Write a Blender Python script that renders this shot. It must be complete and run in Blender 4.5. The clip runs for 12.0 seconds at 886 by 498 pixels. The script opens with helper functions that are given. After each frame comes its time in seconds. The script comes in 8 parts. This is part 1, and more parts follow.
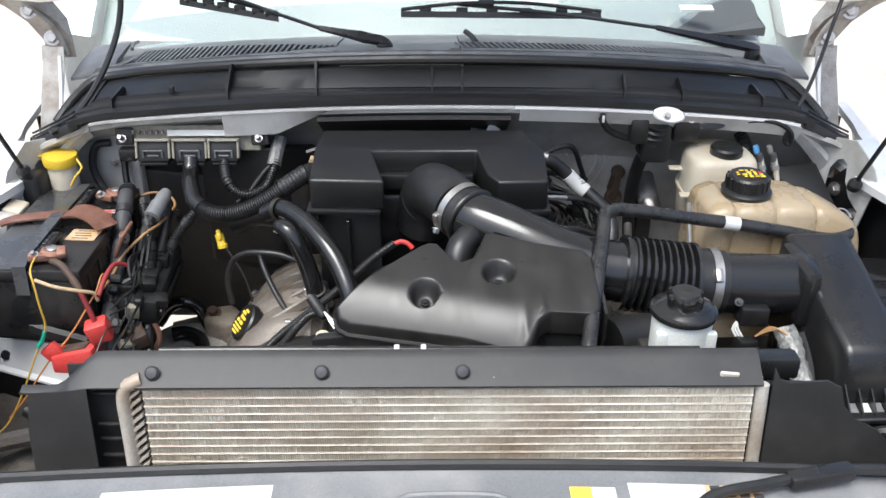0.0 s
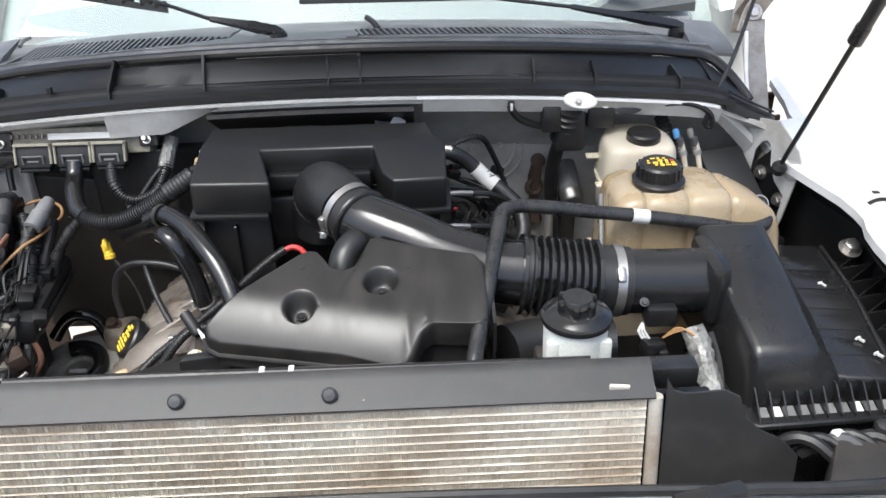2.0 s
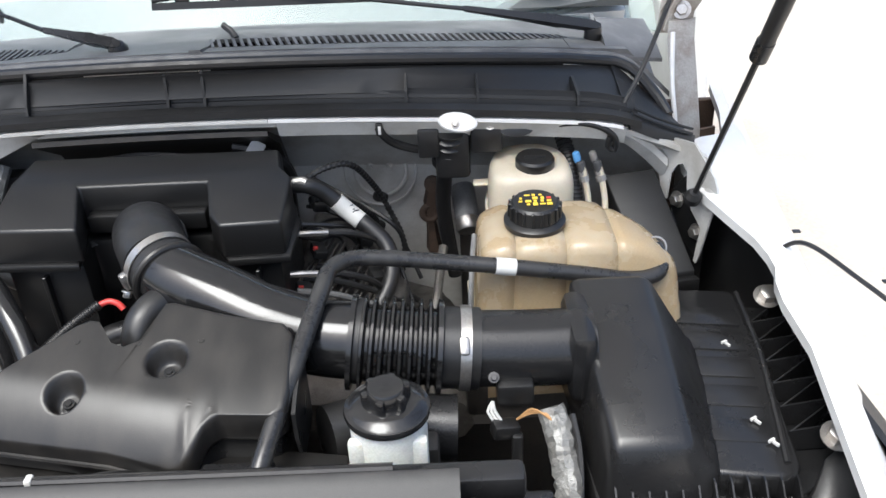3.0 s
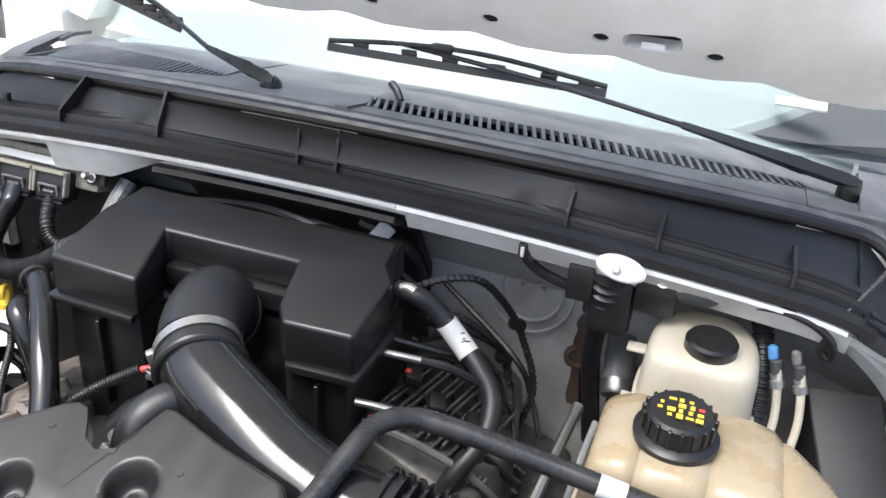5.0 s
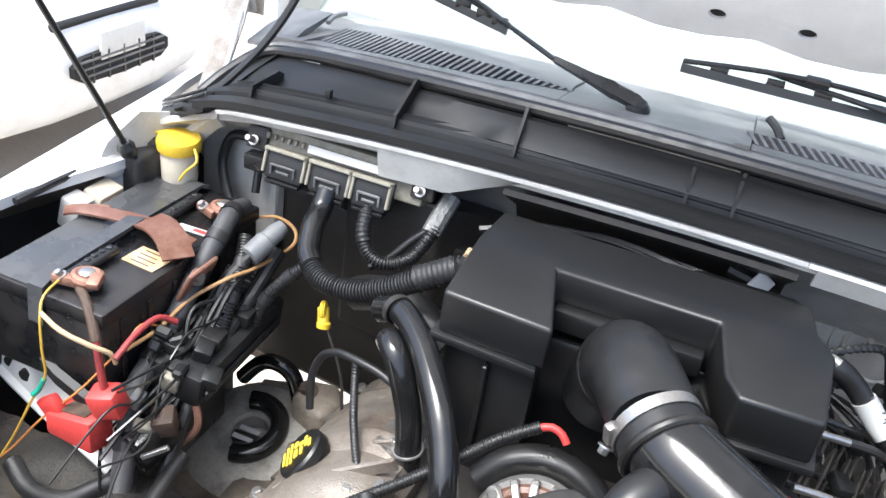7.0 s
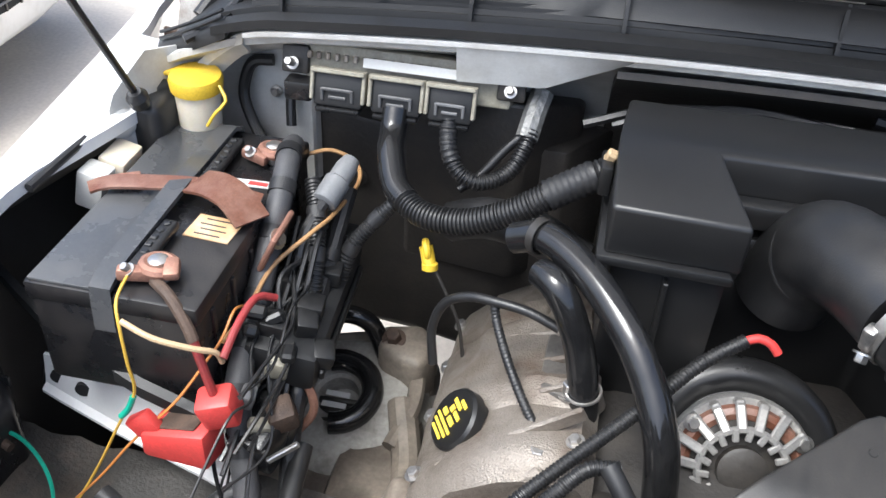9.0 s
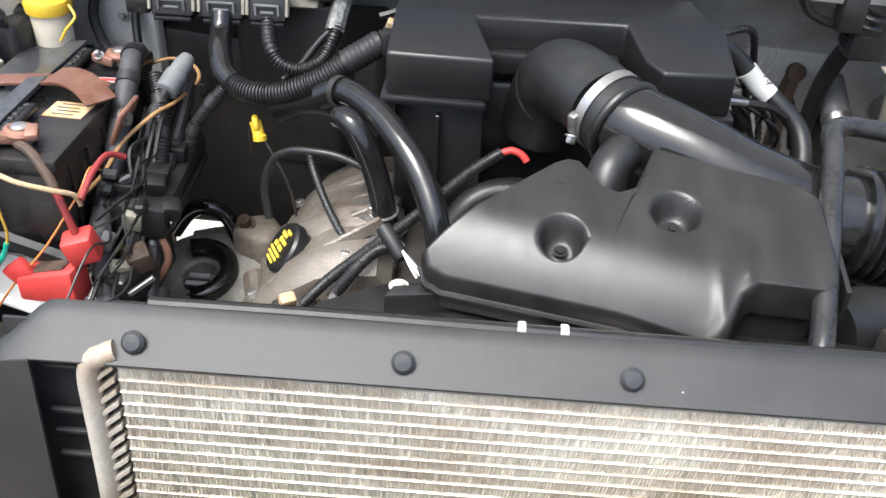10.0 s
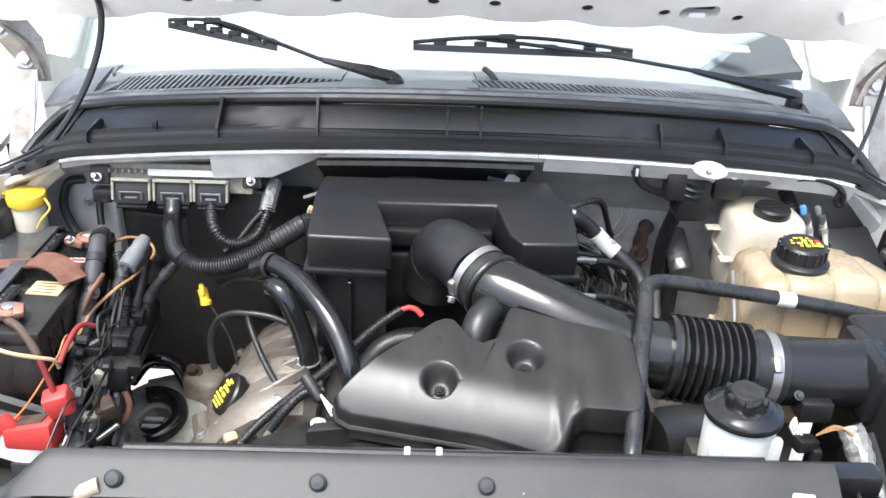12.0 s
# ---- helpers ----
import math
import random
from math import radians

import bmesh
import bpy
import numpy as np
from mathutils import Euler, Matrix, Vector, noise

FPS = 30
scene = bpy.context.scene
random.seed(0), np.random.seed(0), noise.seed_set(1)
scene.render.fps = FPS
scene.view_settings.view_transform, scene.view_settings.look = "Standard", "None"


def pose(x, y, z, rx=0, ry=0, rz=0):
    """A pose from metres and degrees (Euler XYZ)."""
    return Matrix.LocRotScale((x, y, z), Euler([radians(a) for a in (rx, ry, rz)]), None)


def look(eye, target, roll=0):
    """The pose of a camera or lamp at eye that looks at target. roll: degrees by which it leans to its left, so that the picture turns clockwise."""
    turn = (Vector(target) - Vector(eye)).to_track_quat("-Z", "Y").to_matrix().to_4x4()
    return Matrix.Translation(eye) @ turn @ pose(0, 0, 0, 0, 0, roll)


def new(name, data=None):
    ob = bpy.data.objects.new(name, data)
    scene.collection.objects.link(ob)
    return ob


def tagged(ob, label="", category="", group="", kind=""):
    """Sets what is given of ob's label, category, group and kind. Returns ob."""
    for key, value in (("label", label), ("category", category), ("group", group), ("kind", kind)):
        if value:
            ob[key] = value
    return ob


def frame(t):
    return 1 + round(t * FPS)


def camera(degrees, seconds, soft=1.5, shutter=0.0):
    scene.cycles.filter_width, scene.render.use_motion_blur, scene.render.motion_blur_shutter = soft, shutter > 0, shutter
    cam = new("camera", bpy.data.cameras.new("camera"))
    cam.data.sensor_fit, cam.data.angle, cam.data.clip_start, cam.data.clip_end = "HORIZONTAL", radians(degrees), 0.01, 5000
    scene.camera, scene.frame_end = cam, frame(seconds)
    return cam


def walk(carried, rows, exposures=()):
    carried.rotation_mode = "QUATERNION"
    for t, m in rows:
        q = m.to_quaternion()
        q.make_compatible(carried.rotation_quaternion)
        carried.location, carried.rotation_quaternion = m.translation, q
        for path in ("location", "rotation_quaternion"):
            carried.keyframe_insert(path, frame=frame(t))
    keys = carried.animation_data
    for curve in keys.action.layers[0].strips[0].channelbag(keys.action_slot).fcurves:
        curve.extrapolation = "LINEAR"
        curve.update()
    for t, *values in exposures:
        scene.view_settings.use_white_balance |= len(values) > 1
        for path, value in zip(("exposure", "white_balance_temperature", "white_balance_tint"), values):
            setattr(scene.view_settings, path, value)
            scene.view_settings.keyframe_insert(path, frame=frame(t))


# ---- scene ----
cam = camera(54.0, 12.0)
PATH = [
    (0, (-0.019, -0.81, 1.812), (0.005, 0.954, 0.869), 0.2),
    (0.5, (-0.02, -0.805, 1.815), (0.006, 0.964, 0.881), 0.3),
    (1, (-0.014, -0.799, 1.812), (0.01, 0.963, 0.868), -0.1),
    (1.5, (0.025, -0.771, 1.801), (0.092, 0.975, 0.828), -0.9),
    (2, (0.115, -0.724, 1.801), (0.17, 1.016, 0.816), -1.3),
    (2.5, (0.277, -0.64, 1.802), (0.257, 1.092, 0.8), -3.3),
    (2.7, (0.315, -0.591, 1.798), (0.324, 1.115, 0.756), -2.9),
    (4.3, (0.471, -0.324, 1.766), (0.175, 1.399, 0.796), -1.5),
    (4.5, (0.478, -0.296, 1.759), (0.14, 1.42, 0.789), -1.5),
    (5, (0.451, -0.24, 1.753), (-0.098, 1.443, 0.822), 4.2),
    (5.5, (0.339, -0.239, 1.757), (-0.268, 1.415, 0.811), 9.5),
    (6, (0.216, -0.256, 1.755), (-0.412, 1.371, 0.776), 8.2),
    (6.5, (0.112, -0.265, 1.753), (-0.503, 1.369, 0.778), 7.9),
    (7, (0.004, -0.28, 1.744), (-0.521, 1.369, 0.741), 9.1),
    (7.2, (-0.041, -0.279, 1.741), (-0.544, 1.362, 0.715), 9.3),
    (8.8, (-0.259, -0.17, 1.683), (-0.54, 1.428, 0.514), 4.3),
    (9, (-0.243, -0.207, 1.673), (-0.507, 1.375, 0.478), 3.4),
    (9.5, (-0.178, -0.347, 1.641), (-0.335, 1.253, 0.451), 3.4),
    (10, (-0.105, -0.453, 1.637), (-0.166, 1.184, 0.49), 2.8),
    (10.5, (-0.058, -0.521, 1.694), (-0.049, 1.187, 0.653), 1.5),
    (11, (-0.044, -0.566, 1.742), (0.007, 1.193, 0.793), 1.7),
    (11.5, (-0.056, -0.609, 1.778), (0.003, 1.172, 0.871), 2.4),
    (12, (-0.054, -0.637, 1.796), (-0.003, 1.145, 0.891), 2.3),
]
EXPOSURE = [(0.0, -0.1, 5900, 4), (1.0, -0.05, 5900, 4), (2.5, 0.0, 5950, 4), (4.5, 0.1, 5900, 4), (5.5, 0.3, 5900, 4), (6.5, 0.55, 5900, 4), (7.0, 0.6, 5850, 4), (9.0, 0.36, 5800, 4), (9.5, 0.55, 5850, 4), (10.0, 0.4, 5950, 4), (10.5, 0.0, 5950, 4), (11.0, 0.1, 5900, 4), (12.0, 0.6, 5850, 4)]
walk(cam, [(t, look(eye, target, roll)) for t, eye, target, roll in PATH], EXPOSURE)

# ---- light ----
world = bpy.data.worlds.new("world")
scene.world = world
world.use_nodes = True
wn = world.node_tree.nodes
sky = wn.new("ShaderNodeTexSky")
sky.sky_type, sky.sun_disc = "NISHITA", False
sky.sun_elevation, sky.sun_rotation = radians(66), radians(218)
sky.dust_density, sky.ozone_density, sky.air_density = 7.0, 1.0, 0.7
world.node_tree.links.new(sky.outputs[0], wn["Background"].inputs[0])
wn["Background"].inputs[1].default_value = 0.34
sun_data = bpy.data.lights.new("sun", "SUN")
sun_data.energy, sun_data.angle, sun_data.color = 2.05, radians(31), (1.0, 0.98, 0.955)
sun = new("sun", sun_data)
sun.matrix_basis = look((-1.2, -1.55, 4.4), (0, 0, 0))


# ---- materials ----
def material(name, color, rough=0.5, metal=0.0, dirt=None, dirt_amount=0.0, dirt_scale=30.0, vary=0.15, grain=400.0,
             bump=0.05, coat=0.0, dirt_rough=0.55, sss=0.0, island=0.0, streak=(1, 1, 1), thresh=0.55, ior=1.5):
    """Principled surface with fine grain, larger stains and relief in object space (metres)."""
    m = bpy.data.materials.new(name)
    m.use_nodes = True
    t = m.node_tree
    n, l = t.nodes, t.links
    b = n["Principled BSDF"]
    b.inputs["Roughness"].default_value = rough
    b.inputs["Metallic"].default_value = metal
    b.inputs["IOR"].default_value = ior
    b.inputs["Coat Weight"].default_value = coat
    b.inputs["Coat Roughness"].default_value = 0.08
    if sss:
        b.inputs["Subsurface Weight"].default_value = sss
        b.inputs["Subsurface Radius"].default_value = (0.02, 0.012, 0.006)
        b.inputs["Subsurface Scale"].default_value = 0.5
    co = n.new("ShaderNodeTexCoord")
    mp = n.new("ShaderNodeMapping")
    mp.inputs["Scale"].default_value = streak
    l.new(co.outputs["Object"], mp.inputs[0])
    fine = n.new("ShaderNodeTexNoise")
    fine.inputs["Scale"].default_value, fine.inputs["Detail"].default_value = grain, 4
    l.new(co.outputs["Object"], fine.inputs["Vector"])
    big = n.new("ShaderNodeTexNoise")
    big.inputs["Scale"].default_value, big.inputs["Detail"].default_value, big.inputs["Roughness"].default_value = dirt_scale, 6, 0.62
    l.new(mp.outputs[0], big.inputs["Vector"])
    ramp = n.new("ShaderNodeValToRGB")
    ramp.color_ramp.elements[0].position, ramp.color_ramp.elements[1].position = 0.25, 0.75
    ramp.color_ramp.elements[0].color = (*[c * (1 - vary) for c in color], 1)
    ramp.color_ramp.elements[1].color = (*[min(1, c * (1 + vary)) for c in color], 1)
    l.new(fine.outputs["Fac"], ramp.inputs[0])
    last = ramp.outputs[0]
    if island:
        geo = n.new("ShaderNodeNewGeometry")
        hsv = n.new("ShaderNodeHueSaturation")
        mr = n.new("ShaderNodeMapRange")
        mr.inputs[3].default_value, mr.inputs[4].default_value = 1 - island, 1 + island
        l.new(geo.outputs["Random Per Island"], mr.inputs[0])
        l.new(mr.outputs[0], hsv.inputs["Value"])
        l.new(last, hsv.inputs["Color"])
        last = hsv.outputs[0]
    if dirt:
        cut = n.new("ShaderNodeMapRange")
        cut.inputs[1].default_value, cut.inputs[2].default_value = thresh - 0.12, thresh + 0.18
        cut.inputs[4].default_value = dirt_amount
        l.new(big.outputs["Fac"], cut.inputs[0])
        mix = n.new("ShaderNodeMix")
        mix.data_type = "RGBA"
        mix.inputs["B"].default_value = (*dirt, 1)
        l.new(cut.outputs[0], mix.inputs["Factor"])
        l.new(last, mix.inputs["A"])
        last = mix.outputs["Result"]
        rm = n.new("ShaderNodeMapRange")
        rm.inputs[3].default_value, rm.inputs[4].default_value = rough, dirt_rough
        rm.inputs[2].default_value = max(dirt_amount, 0.01)
        l.new(cut.outputs[0], rm.inputs[0])
        l.new(rm.outputs[0], b.inputs["Roughness"])
    l.new(last, b.inputs["Base Color"])
    if bump:
        bp = n.new("ShaderNodeBump")
        bp.inputs["Strength"].default_value, bp.inputs["Distance"].default_value = bump, 0.002
        l.new(fine.outputs["Fac"], bp.inputs["Height"])
        l.new(bp.outputs[0], b.inputs["Normal"])
    return m


BLACK = material("black_plastic", (0.011, 0.011, 0.0112), 0.33, dirt=(0.02, 0.0195, 0.019), dirt_amount=0.3, dirt_scale=14, dirt_rough=0.4, bump=0.05, grain=1400)
SATIN = material("satin_black_plastic", (0.013, 0.013, 0.0135), 0.22, dirt=(0.02, 0.019, 0.018), dirt_amount=0.5, dirt_scale=6, bump=0.06, grain=700)
DRESSED = material("dressed_black_plastic", (0.0125, 0.012, 0.0115), 0.31, dirt=(0.040, 0.035, 0.030), dirt_amount=0.5, dirt_scale=13, bump=0.04, grain=700, streak=(1.8, 0.6, 1), dirt_rough=0.43)
RUBBER = material("rubber", (0.015, 0.015, 0.0155), 0.34, dirt=(0.03, 0.028, 0.026), dirt_amount=0.4, dirt_scale=40, bump=0.1, grain=600)
GLOSSRUB = material("wet_black_rubber", (0.010, 0.010, 0.0105), 0.11, dirt=(0.04, 0.039, 0.037), dirt_amount=0.22, dirt_scale=60, bump=0.03, grain=300, dirt_rough=0.22, ior=1.55)
GLOSSLOOM = material("shiny_split_conduit", (0.02, 0.02, 0.0205), 0.24, dirt=(0.05, 0.048, 0.045), dirt_amount=0.4, dirt_scale=40, bump=0.05, grain=500)
TAPE = material("cloth_tape", (0.012, 0.012, 0.013), 0.42, dirt=(0.035, 0.034, 0.032), dirt_amount=0.5, dirt_scale=50, bump=0.3, grain=800)
COWL = material("weathered_black_plastic", (0.008, 0.0081, 0.0084), 0.5, dirt=(0.03, 0.03, 0.03), dirt_amount=0.55, dirt_scale=9, bump=0.12, grain=900, streak=(0.6, 1.5, 1.5))
GREYPL = material("faded_grey_plastic", (0.1, 0.1, 0.1), 0.45, dirt=(0.24, 0.24, 0.24), dirt_amount=0.75, dirt_scale=14, bump=0.1, grain=900)
PAINT = material("white_car_paint", (0.78, 0.78, 0.77), 0.28, dirt=(0.42, 0.4, 0.36), dirt_amount=0.35, dirt_scale=8, vary=0.02, bump=0.0, coat=0.6)
INNER = material("dusty_white_paint", (0.56, 0.56, 0.54), 0.36, dirt=(0.3, 0.275, 0.235), dirt_amount=0.8, dirt_scale=11, vary=0.05, bump=0.05)
DIRTY = material("dirty_body_metal", (0.22, 0.188, 0.152), 0.5, dirt=(0.06, 0.048, 0.038), dirt_amount=0.95, dirt_scale=19, bump=0.3, grain=200)
SOOT = material("oily_dark_metal", (0.024, 0.022, 0.02), 0.5, dirt=(0.05, 0.042, 0.034), dirt_amount=0.6, dirt_scale=25, bump=0.3, grain=200)
CAST = material("cast_aluminium", (0.215, 0.19, 0.162), 0.36, 0.3, dirt=(0.085, 0.06, 0.042), dirt_amount=0.95, dirt_scale=17, bump=0.6, grain=500, dirt_rough=0.75)
ALU = material("aluminium", (0.38, 0.37, 0.355), 0.38, 0.6, dirt=(0.2, 0.18, 0.15), dirt_amount=0.5, dirt_scale=30, bump=0.1)
FOIL = material("crumpled_foil", (0.42, 0.41, 0.4), 0.3, 0.8, dirt=(0.12, 0.11, 0.1), dirt_amount=0.7, dirt_scale=90, bump=1.0, grain=160)
STEEL = material("zinc_steel", (0.45, 0.44, 0.425), 0.3, 0.9, dirt=(0.32, 0.26, 0.2), dirt_amount=0.5, dirt_scale=60, bump=0.05)
RUST = material("rusty_steel", (0.09, 0.06, 0.043), 0.7, 0.2, dirt=(0.035, 0.024, 0.019), dirt_amount=0.8, dirt_scale=60, bump=0.4)
FIN = material("dusty_fins", (0.76, 0.73, 0.655), 0.6, 0.1, dirt=(0.34, 0.24, 0.145), dirt_amount=0.75, dirt_scale=6, vary=0.25, grain=700, bump=0.2, island=0.3, streak=(1, 1, 2.5), thresh=0.54)
TUBEM = material("dusty_tube", (0.52, 0.50, 0.45), 0.5, 0.2, dirt=(0.24, 0.165, 0.10), dirt_amount=0.8, dirt_scale=8, bump=0.1, thresh=0.5)
OLDPL = material("aged_translucent_plastic", (0.34, 0.262, 0.16), 0.24, dirt=(0.40, 0.35, 0.265), dirt_amount=0.85, dirt_scale=14, vary=0.08, bump=0.03, sss=0.25, thresh=0.56, dirt_rough=0.42)
CREAM = material("cream_plastic", (0.62, 0.565, 0.455), 0.33, dirt=(0.38, 0.3, 0.2), dirt_amount=0.5, dirt_scale=9, vary=0.04, bump=0.03, sss=0.25)
MILK = material("milky_plastic", (0.58, 0.6, 0.57), 0.38, dirt=(0.45, 0.42, 0.36), dirt_amount=0.4, dirt_scale=25, bump=0.03, sss=0.2)
YELLOW = material("yellow_plastic", (0.62, 0.42, 0.03), 0.4, dirt=(0.45, 0.3, 0.05), dirt_amount=0.4, dirt_scale=30, bump=0.03)
INK_Y = material("yellow_print", (0.85, 0.6, 0.06), 0.5, bump=0)
RED = material("red_plastic", (0.58, 0.055, 0.05), 0.35, dirt=(0.4, 0.05, 0.04), dirt_amount=0.5, dirt_scale=50, bump=0.03)
ORANGE = material("orange_wire", (0.5, 0.2, 0.05), 0.45, bump=0)
YWIRE = material("yellow_wire", (0.55, 0.35, 0.05), 0.45, bump=0)
CREAMW = material("cream_wire", (0.45, 0.33, 0.19), 0.45, bump=0)
GREEN = material("green_wire", (0.02, 0.3, 0.2), 0.45, bump=0)
COPPER = material("worn_brown_strap", (0.125, 0.05, 0.03), 0.32, 0.0, dirt=(0.3, 0.19, 0.145), dirt_amount=0.55, dirt_scale=35, bump=0.25)
PINKCLAMP = material("corroded_clamp", (0.34, 0.18, 0.13), 0.5, 0.5, dirt=(0.25, 0.13, 0.09), dirt_amount=0.8, dirt_scale=70, bump=0.3)
LABEL = material("white_label", (0.56, 0.56, 0.54), 0.5, vary=0.04, bump=0.0, dirt=(0.5, 0.47, 0.42), dirt_amount=0.3, dirt_scale=40)
PRINT = material("dark_print", (0.04, 0.04, 0.045), 0.6, bump=0)
LABEL_O = material("orange_label", (0.52, 0.33, 0.17), 0.5, vary=0.05, bump=0, dirt=(0.55, 0.46, 0.34), dirt_amount=0.8, dirt_scale=45)
BLUE = material("blue_fitting", (0.12, 0.32, 0.62), 0.4, bump=0)
BATTOP = material("battery_case", (0.01, 0.01, 0.011), 0.25, dirt=(0.04, 0.034, 0.03), dirt_amount=0.5, dirt_scale=20, bump=0.1)
# grey base colour paints the sky's sheen on black battery plastic
BATSHEEN = material("battery_sheen_grey", (0.05, 0.052, 0.055), 0.17, dirt=(0.1, 0.097, 0.094), dirt_amount=0.6, dirt_scale=12, bump=0.05)
CONCRETE = material("pale_concrete", (0.52, 0.465, 0.395), 0.85, dirt=(0.3, 0.26, 0.21), dirt_amount=0.6, dirt_scale=0.9, vary=0.12, grain=60, bump=0.3)
CLOTH = material("worn_insulation", (0.046, 0.043, 0.039), 0.62, dirt=(0.14, 0.105, 0.072), dirt_amount=0.85, dirt_scale=11, bump=0.8, grain=250, thresh=0.58)
# white that paints in the sky's reflection on the windshield
DASHGLARE = material("dashboard_sky_glare", (0.78, 0.79, 0.78), 0.6, bump=0.05, vary=0.05)
DASH = material("dashboard_plastic", (0.07, 0.075, 0.075), 0.7, bump=0.1)
BOLSTER = material("grey_bolster_plastic", (0.14, 0.145, 0.15), 0.35, dirt=(0.3, 0.29, 0.28), dirt_amount=0.5, dirt_scale=9, bump=0.08)
DARKPIN = material("dark_grey_pin", (0.035, 0.035, 0.037), 0.35, bump=0.05)
LATCH = material("stained_latch_plastic", (0.3, 0.28, 0.22), 0.45, dirt=(0.16, 0.14, 0.1), dirt_amount=0.6, dirt_scale=60, bump=0.05)
SHIELD = material("scuffed_black_sheet", (0.017, 0.017, 0.0175), 0.5, dirt=(0.05, 0.048, 0.046), dirt_amount=0.5, dirt_scale=14, bump=0.08, grain=700)
TOWER = material("dusty_grey_steel", (0.34, 0.325, 0.29), 0.6, dirt=(0.07, 0.058, 0.048), dirt_amount=0.9, dirt_scale=22, bump=0.3, grain=200, thresh=0.6)
HINGE = material("grimy_hinge_metal", (0.34, 0.325, 0.30), 0.4, 0.2, dirt=(0.15, 0.11, 0.082), dirt_amount=0.85, dirt_scale=26, bump=0.25)
SILVERTAPE = material("crumpled_silver_tape", (0.23, 0.23, 0.22), 0.42, 0.35, dirt=(0.16, 0.15, 0.13), dirt_amount=0.7, dirt_scale=70, bump=1.0, grain=180)
DARKCAST = material("dark_casting", (0.13, 0.122, 0.112), 0.42, 0.3, dirt=(0.03, 0.025, 0.02), dirt_amount=0.8, dirt_scale=40, bump=0.3)
REDWIRE = material("dull_red_cable", (0.26, 0.03, 0.03), 0.35, dirt=(0.12, 0.03, 0.025), dirt_amount=0.6, dirt_scale=60, bump=0.03)
GREYTAPE = material("grey_cloth_tape", (0.05, 0.05, 0.053), 0.5, dirt=(0.09, 0.087, 0.083), dirt_amount=0.5, dirt_scale=50, bump=0.3, grain=800)
TANW = material("tan_wire", (0.4, 0.23, 0.1), 0.45, bump=0)
# near-black that paints in the shade of openings; also the glass edge band
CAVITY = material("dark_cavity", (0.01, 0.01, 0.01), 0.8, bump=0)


def glass(name, tint, clear):
    m = bpy.data.materials.new(name)
    m.use_nodes = True
    b = m.node_tree.nodes["Principled BSDF"]
    b.inputs["Base Color"].default_value = (*tint, 1)
    b.inputs["Roughness"].default_value = 0.03
    b.inputs["Transmission Weight"].default_value = clear
    b.inputs["IOR"].default_value = 1.52
    return m


GLASS = glass("dusty_green_glass", (0.68, 0.76, 0.735), 0.74)
CARGLASS = glass("dark_car_glass", (0.7, 0.8, 0.78), 0.9)


# ---- mesh helpers ----
def thing(name, loc, label, category, group="", kind=""):
    ob = new(name)
    ob.empty_display_size = 0.05
    ob.location = loc
    ob["at"] = tuple(loc)
    return tagged(ob, label, category, group, kind)


def part(name, bm, mat, parent=None, label="", smooth=True, angle=35):
    """Links a bmesh, given in world metres, as one mesh object under a thing or a part."""
    me = bpy.data.meshes.new(name)
    bmesh.ops.recalc_face_normals(bm, faces=bm.faces[:])
    if smooth:
        for f in bm.faces:
            f.smooth = True
        # lid half and carry bar are black; their reflected sky is painted grey
        lim = radians(angle)
        for e in bm.edges:
            if len(e.link_faces) == 2 and e.calc_face_angle(0) > lim:
                e.smooth = False
    bm.to_mesh(me)
    bm.free()
    me.materials.append(mat)
    ob = new(name, me)
    if parent is not None:
        ob.parent = parent
        if "at" in parent:
            ob.matrix_parent_inverse = Matrix.Translation(-Vector(parent["at"]))
    return tagged(ob, label)


def solo(name, bm, mat, label, category, kind="", group="", **kw):
    return tagged(part(name, bm, mat, None, **kw), label, category, group, kind)


def join(*bms):
    out = bmesh.new()
    for b in bms:
        me = bpy.data.meshes.new("tmp")
        b.to_mesh(me)
        b.free()
        out.from_mesh(me)
        bpy.data.meshes.remove(me)
    return out


def move(bm, m):
    bmesh.ops.transform(bm, matrix=m, verts=bm.verts[:])
    return bm


def bevel(bm, w, seg=2, angle=30):
    es = [e for e in bm.edges if len(e.link_faces) == 2 and e.calc_face_angle(0) > radians(angle)]
    bmesh.ops.bevel(bm, geom=es, offset=w, segments=seg, profile=0.5, affect="EDGES", clamp_overlap=True)
    return bm


def box(cx, cy, cz, sx, sy, sz, bev=0.0, seg=2, rot=None):
    bm = bmesh.new()
    bmesh.ops.create_cube(bm, size=1, matrix=Matrix.Diagonal((sx, sy, sz, 1)))
    if bev:
        bevel(bm, bev, seg)
    m = Matrix.Translation((cx, cy, cz))
    if rot:
        m = m @ Euler([radians(a) for a in rot]).to_matrix().to_4x4()
    return move(bm, m)


def prism(poly, zb, zt, bev=0.0, seg=2):
    """Upright prism on an outline; zb, zt are numbers or functions of x, y."""
    f = lambda z: z if callable(z) else (lambda x, y: z)
    fb, ft = f(zb), f(zt)
    bm = bmesh.new()
    lo = [bm.verts.new((x, y, fb(x, y))) for x, y in poly]
    hi = [bm.verts.new((x, y, ft(x, y))) for x, y in poly]
    n = len(poly)
    bm.faces.new(hi)
    bm.faces.new(lo[::-1])
    for i in range(n):
        bm.faces.new((lo[i], lo[(i + 1) % n], hi[(i + 1) % n], hi[i]))
    bmesh.ops.recalc_face_normals(bm, faces=bm.faces[:])
    if bev:
        bevel(bm, bev, seg)
    return bm


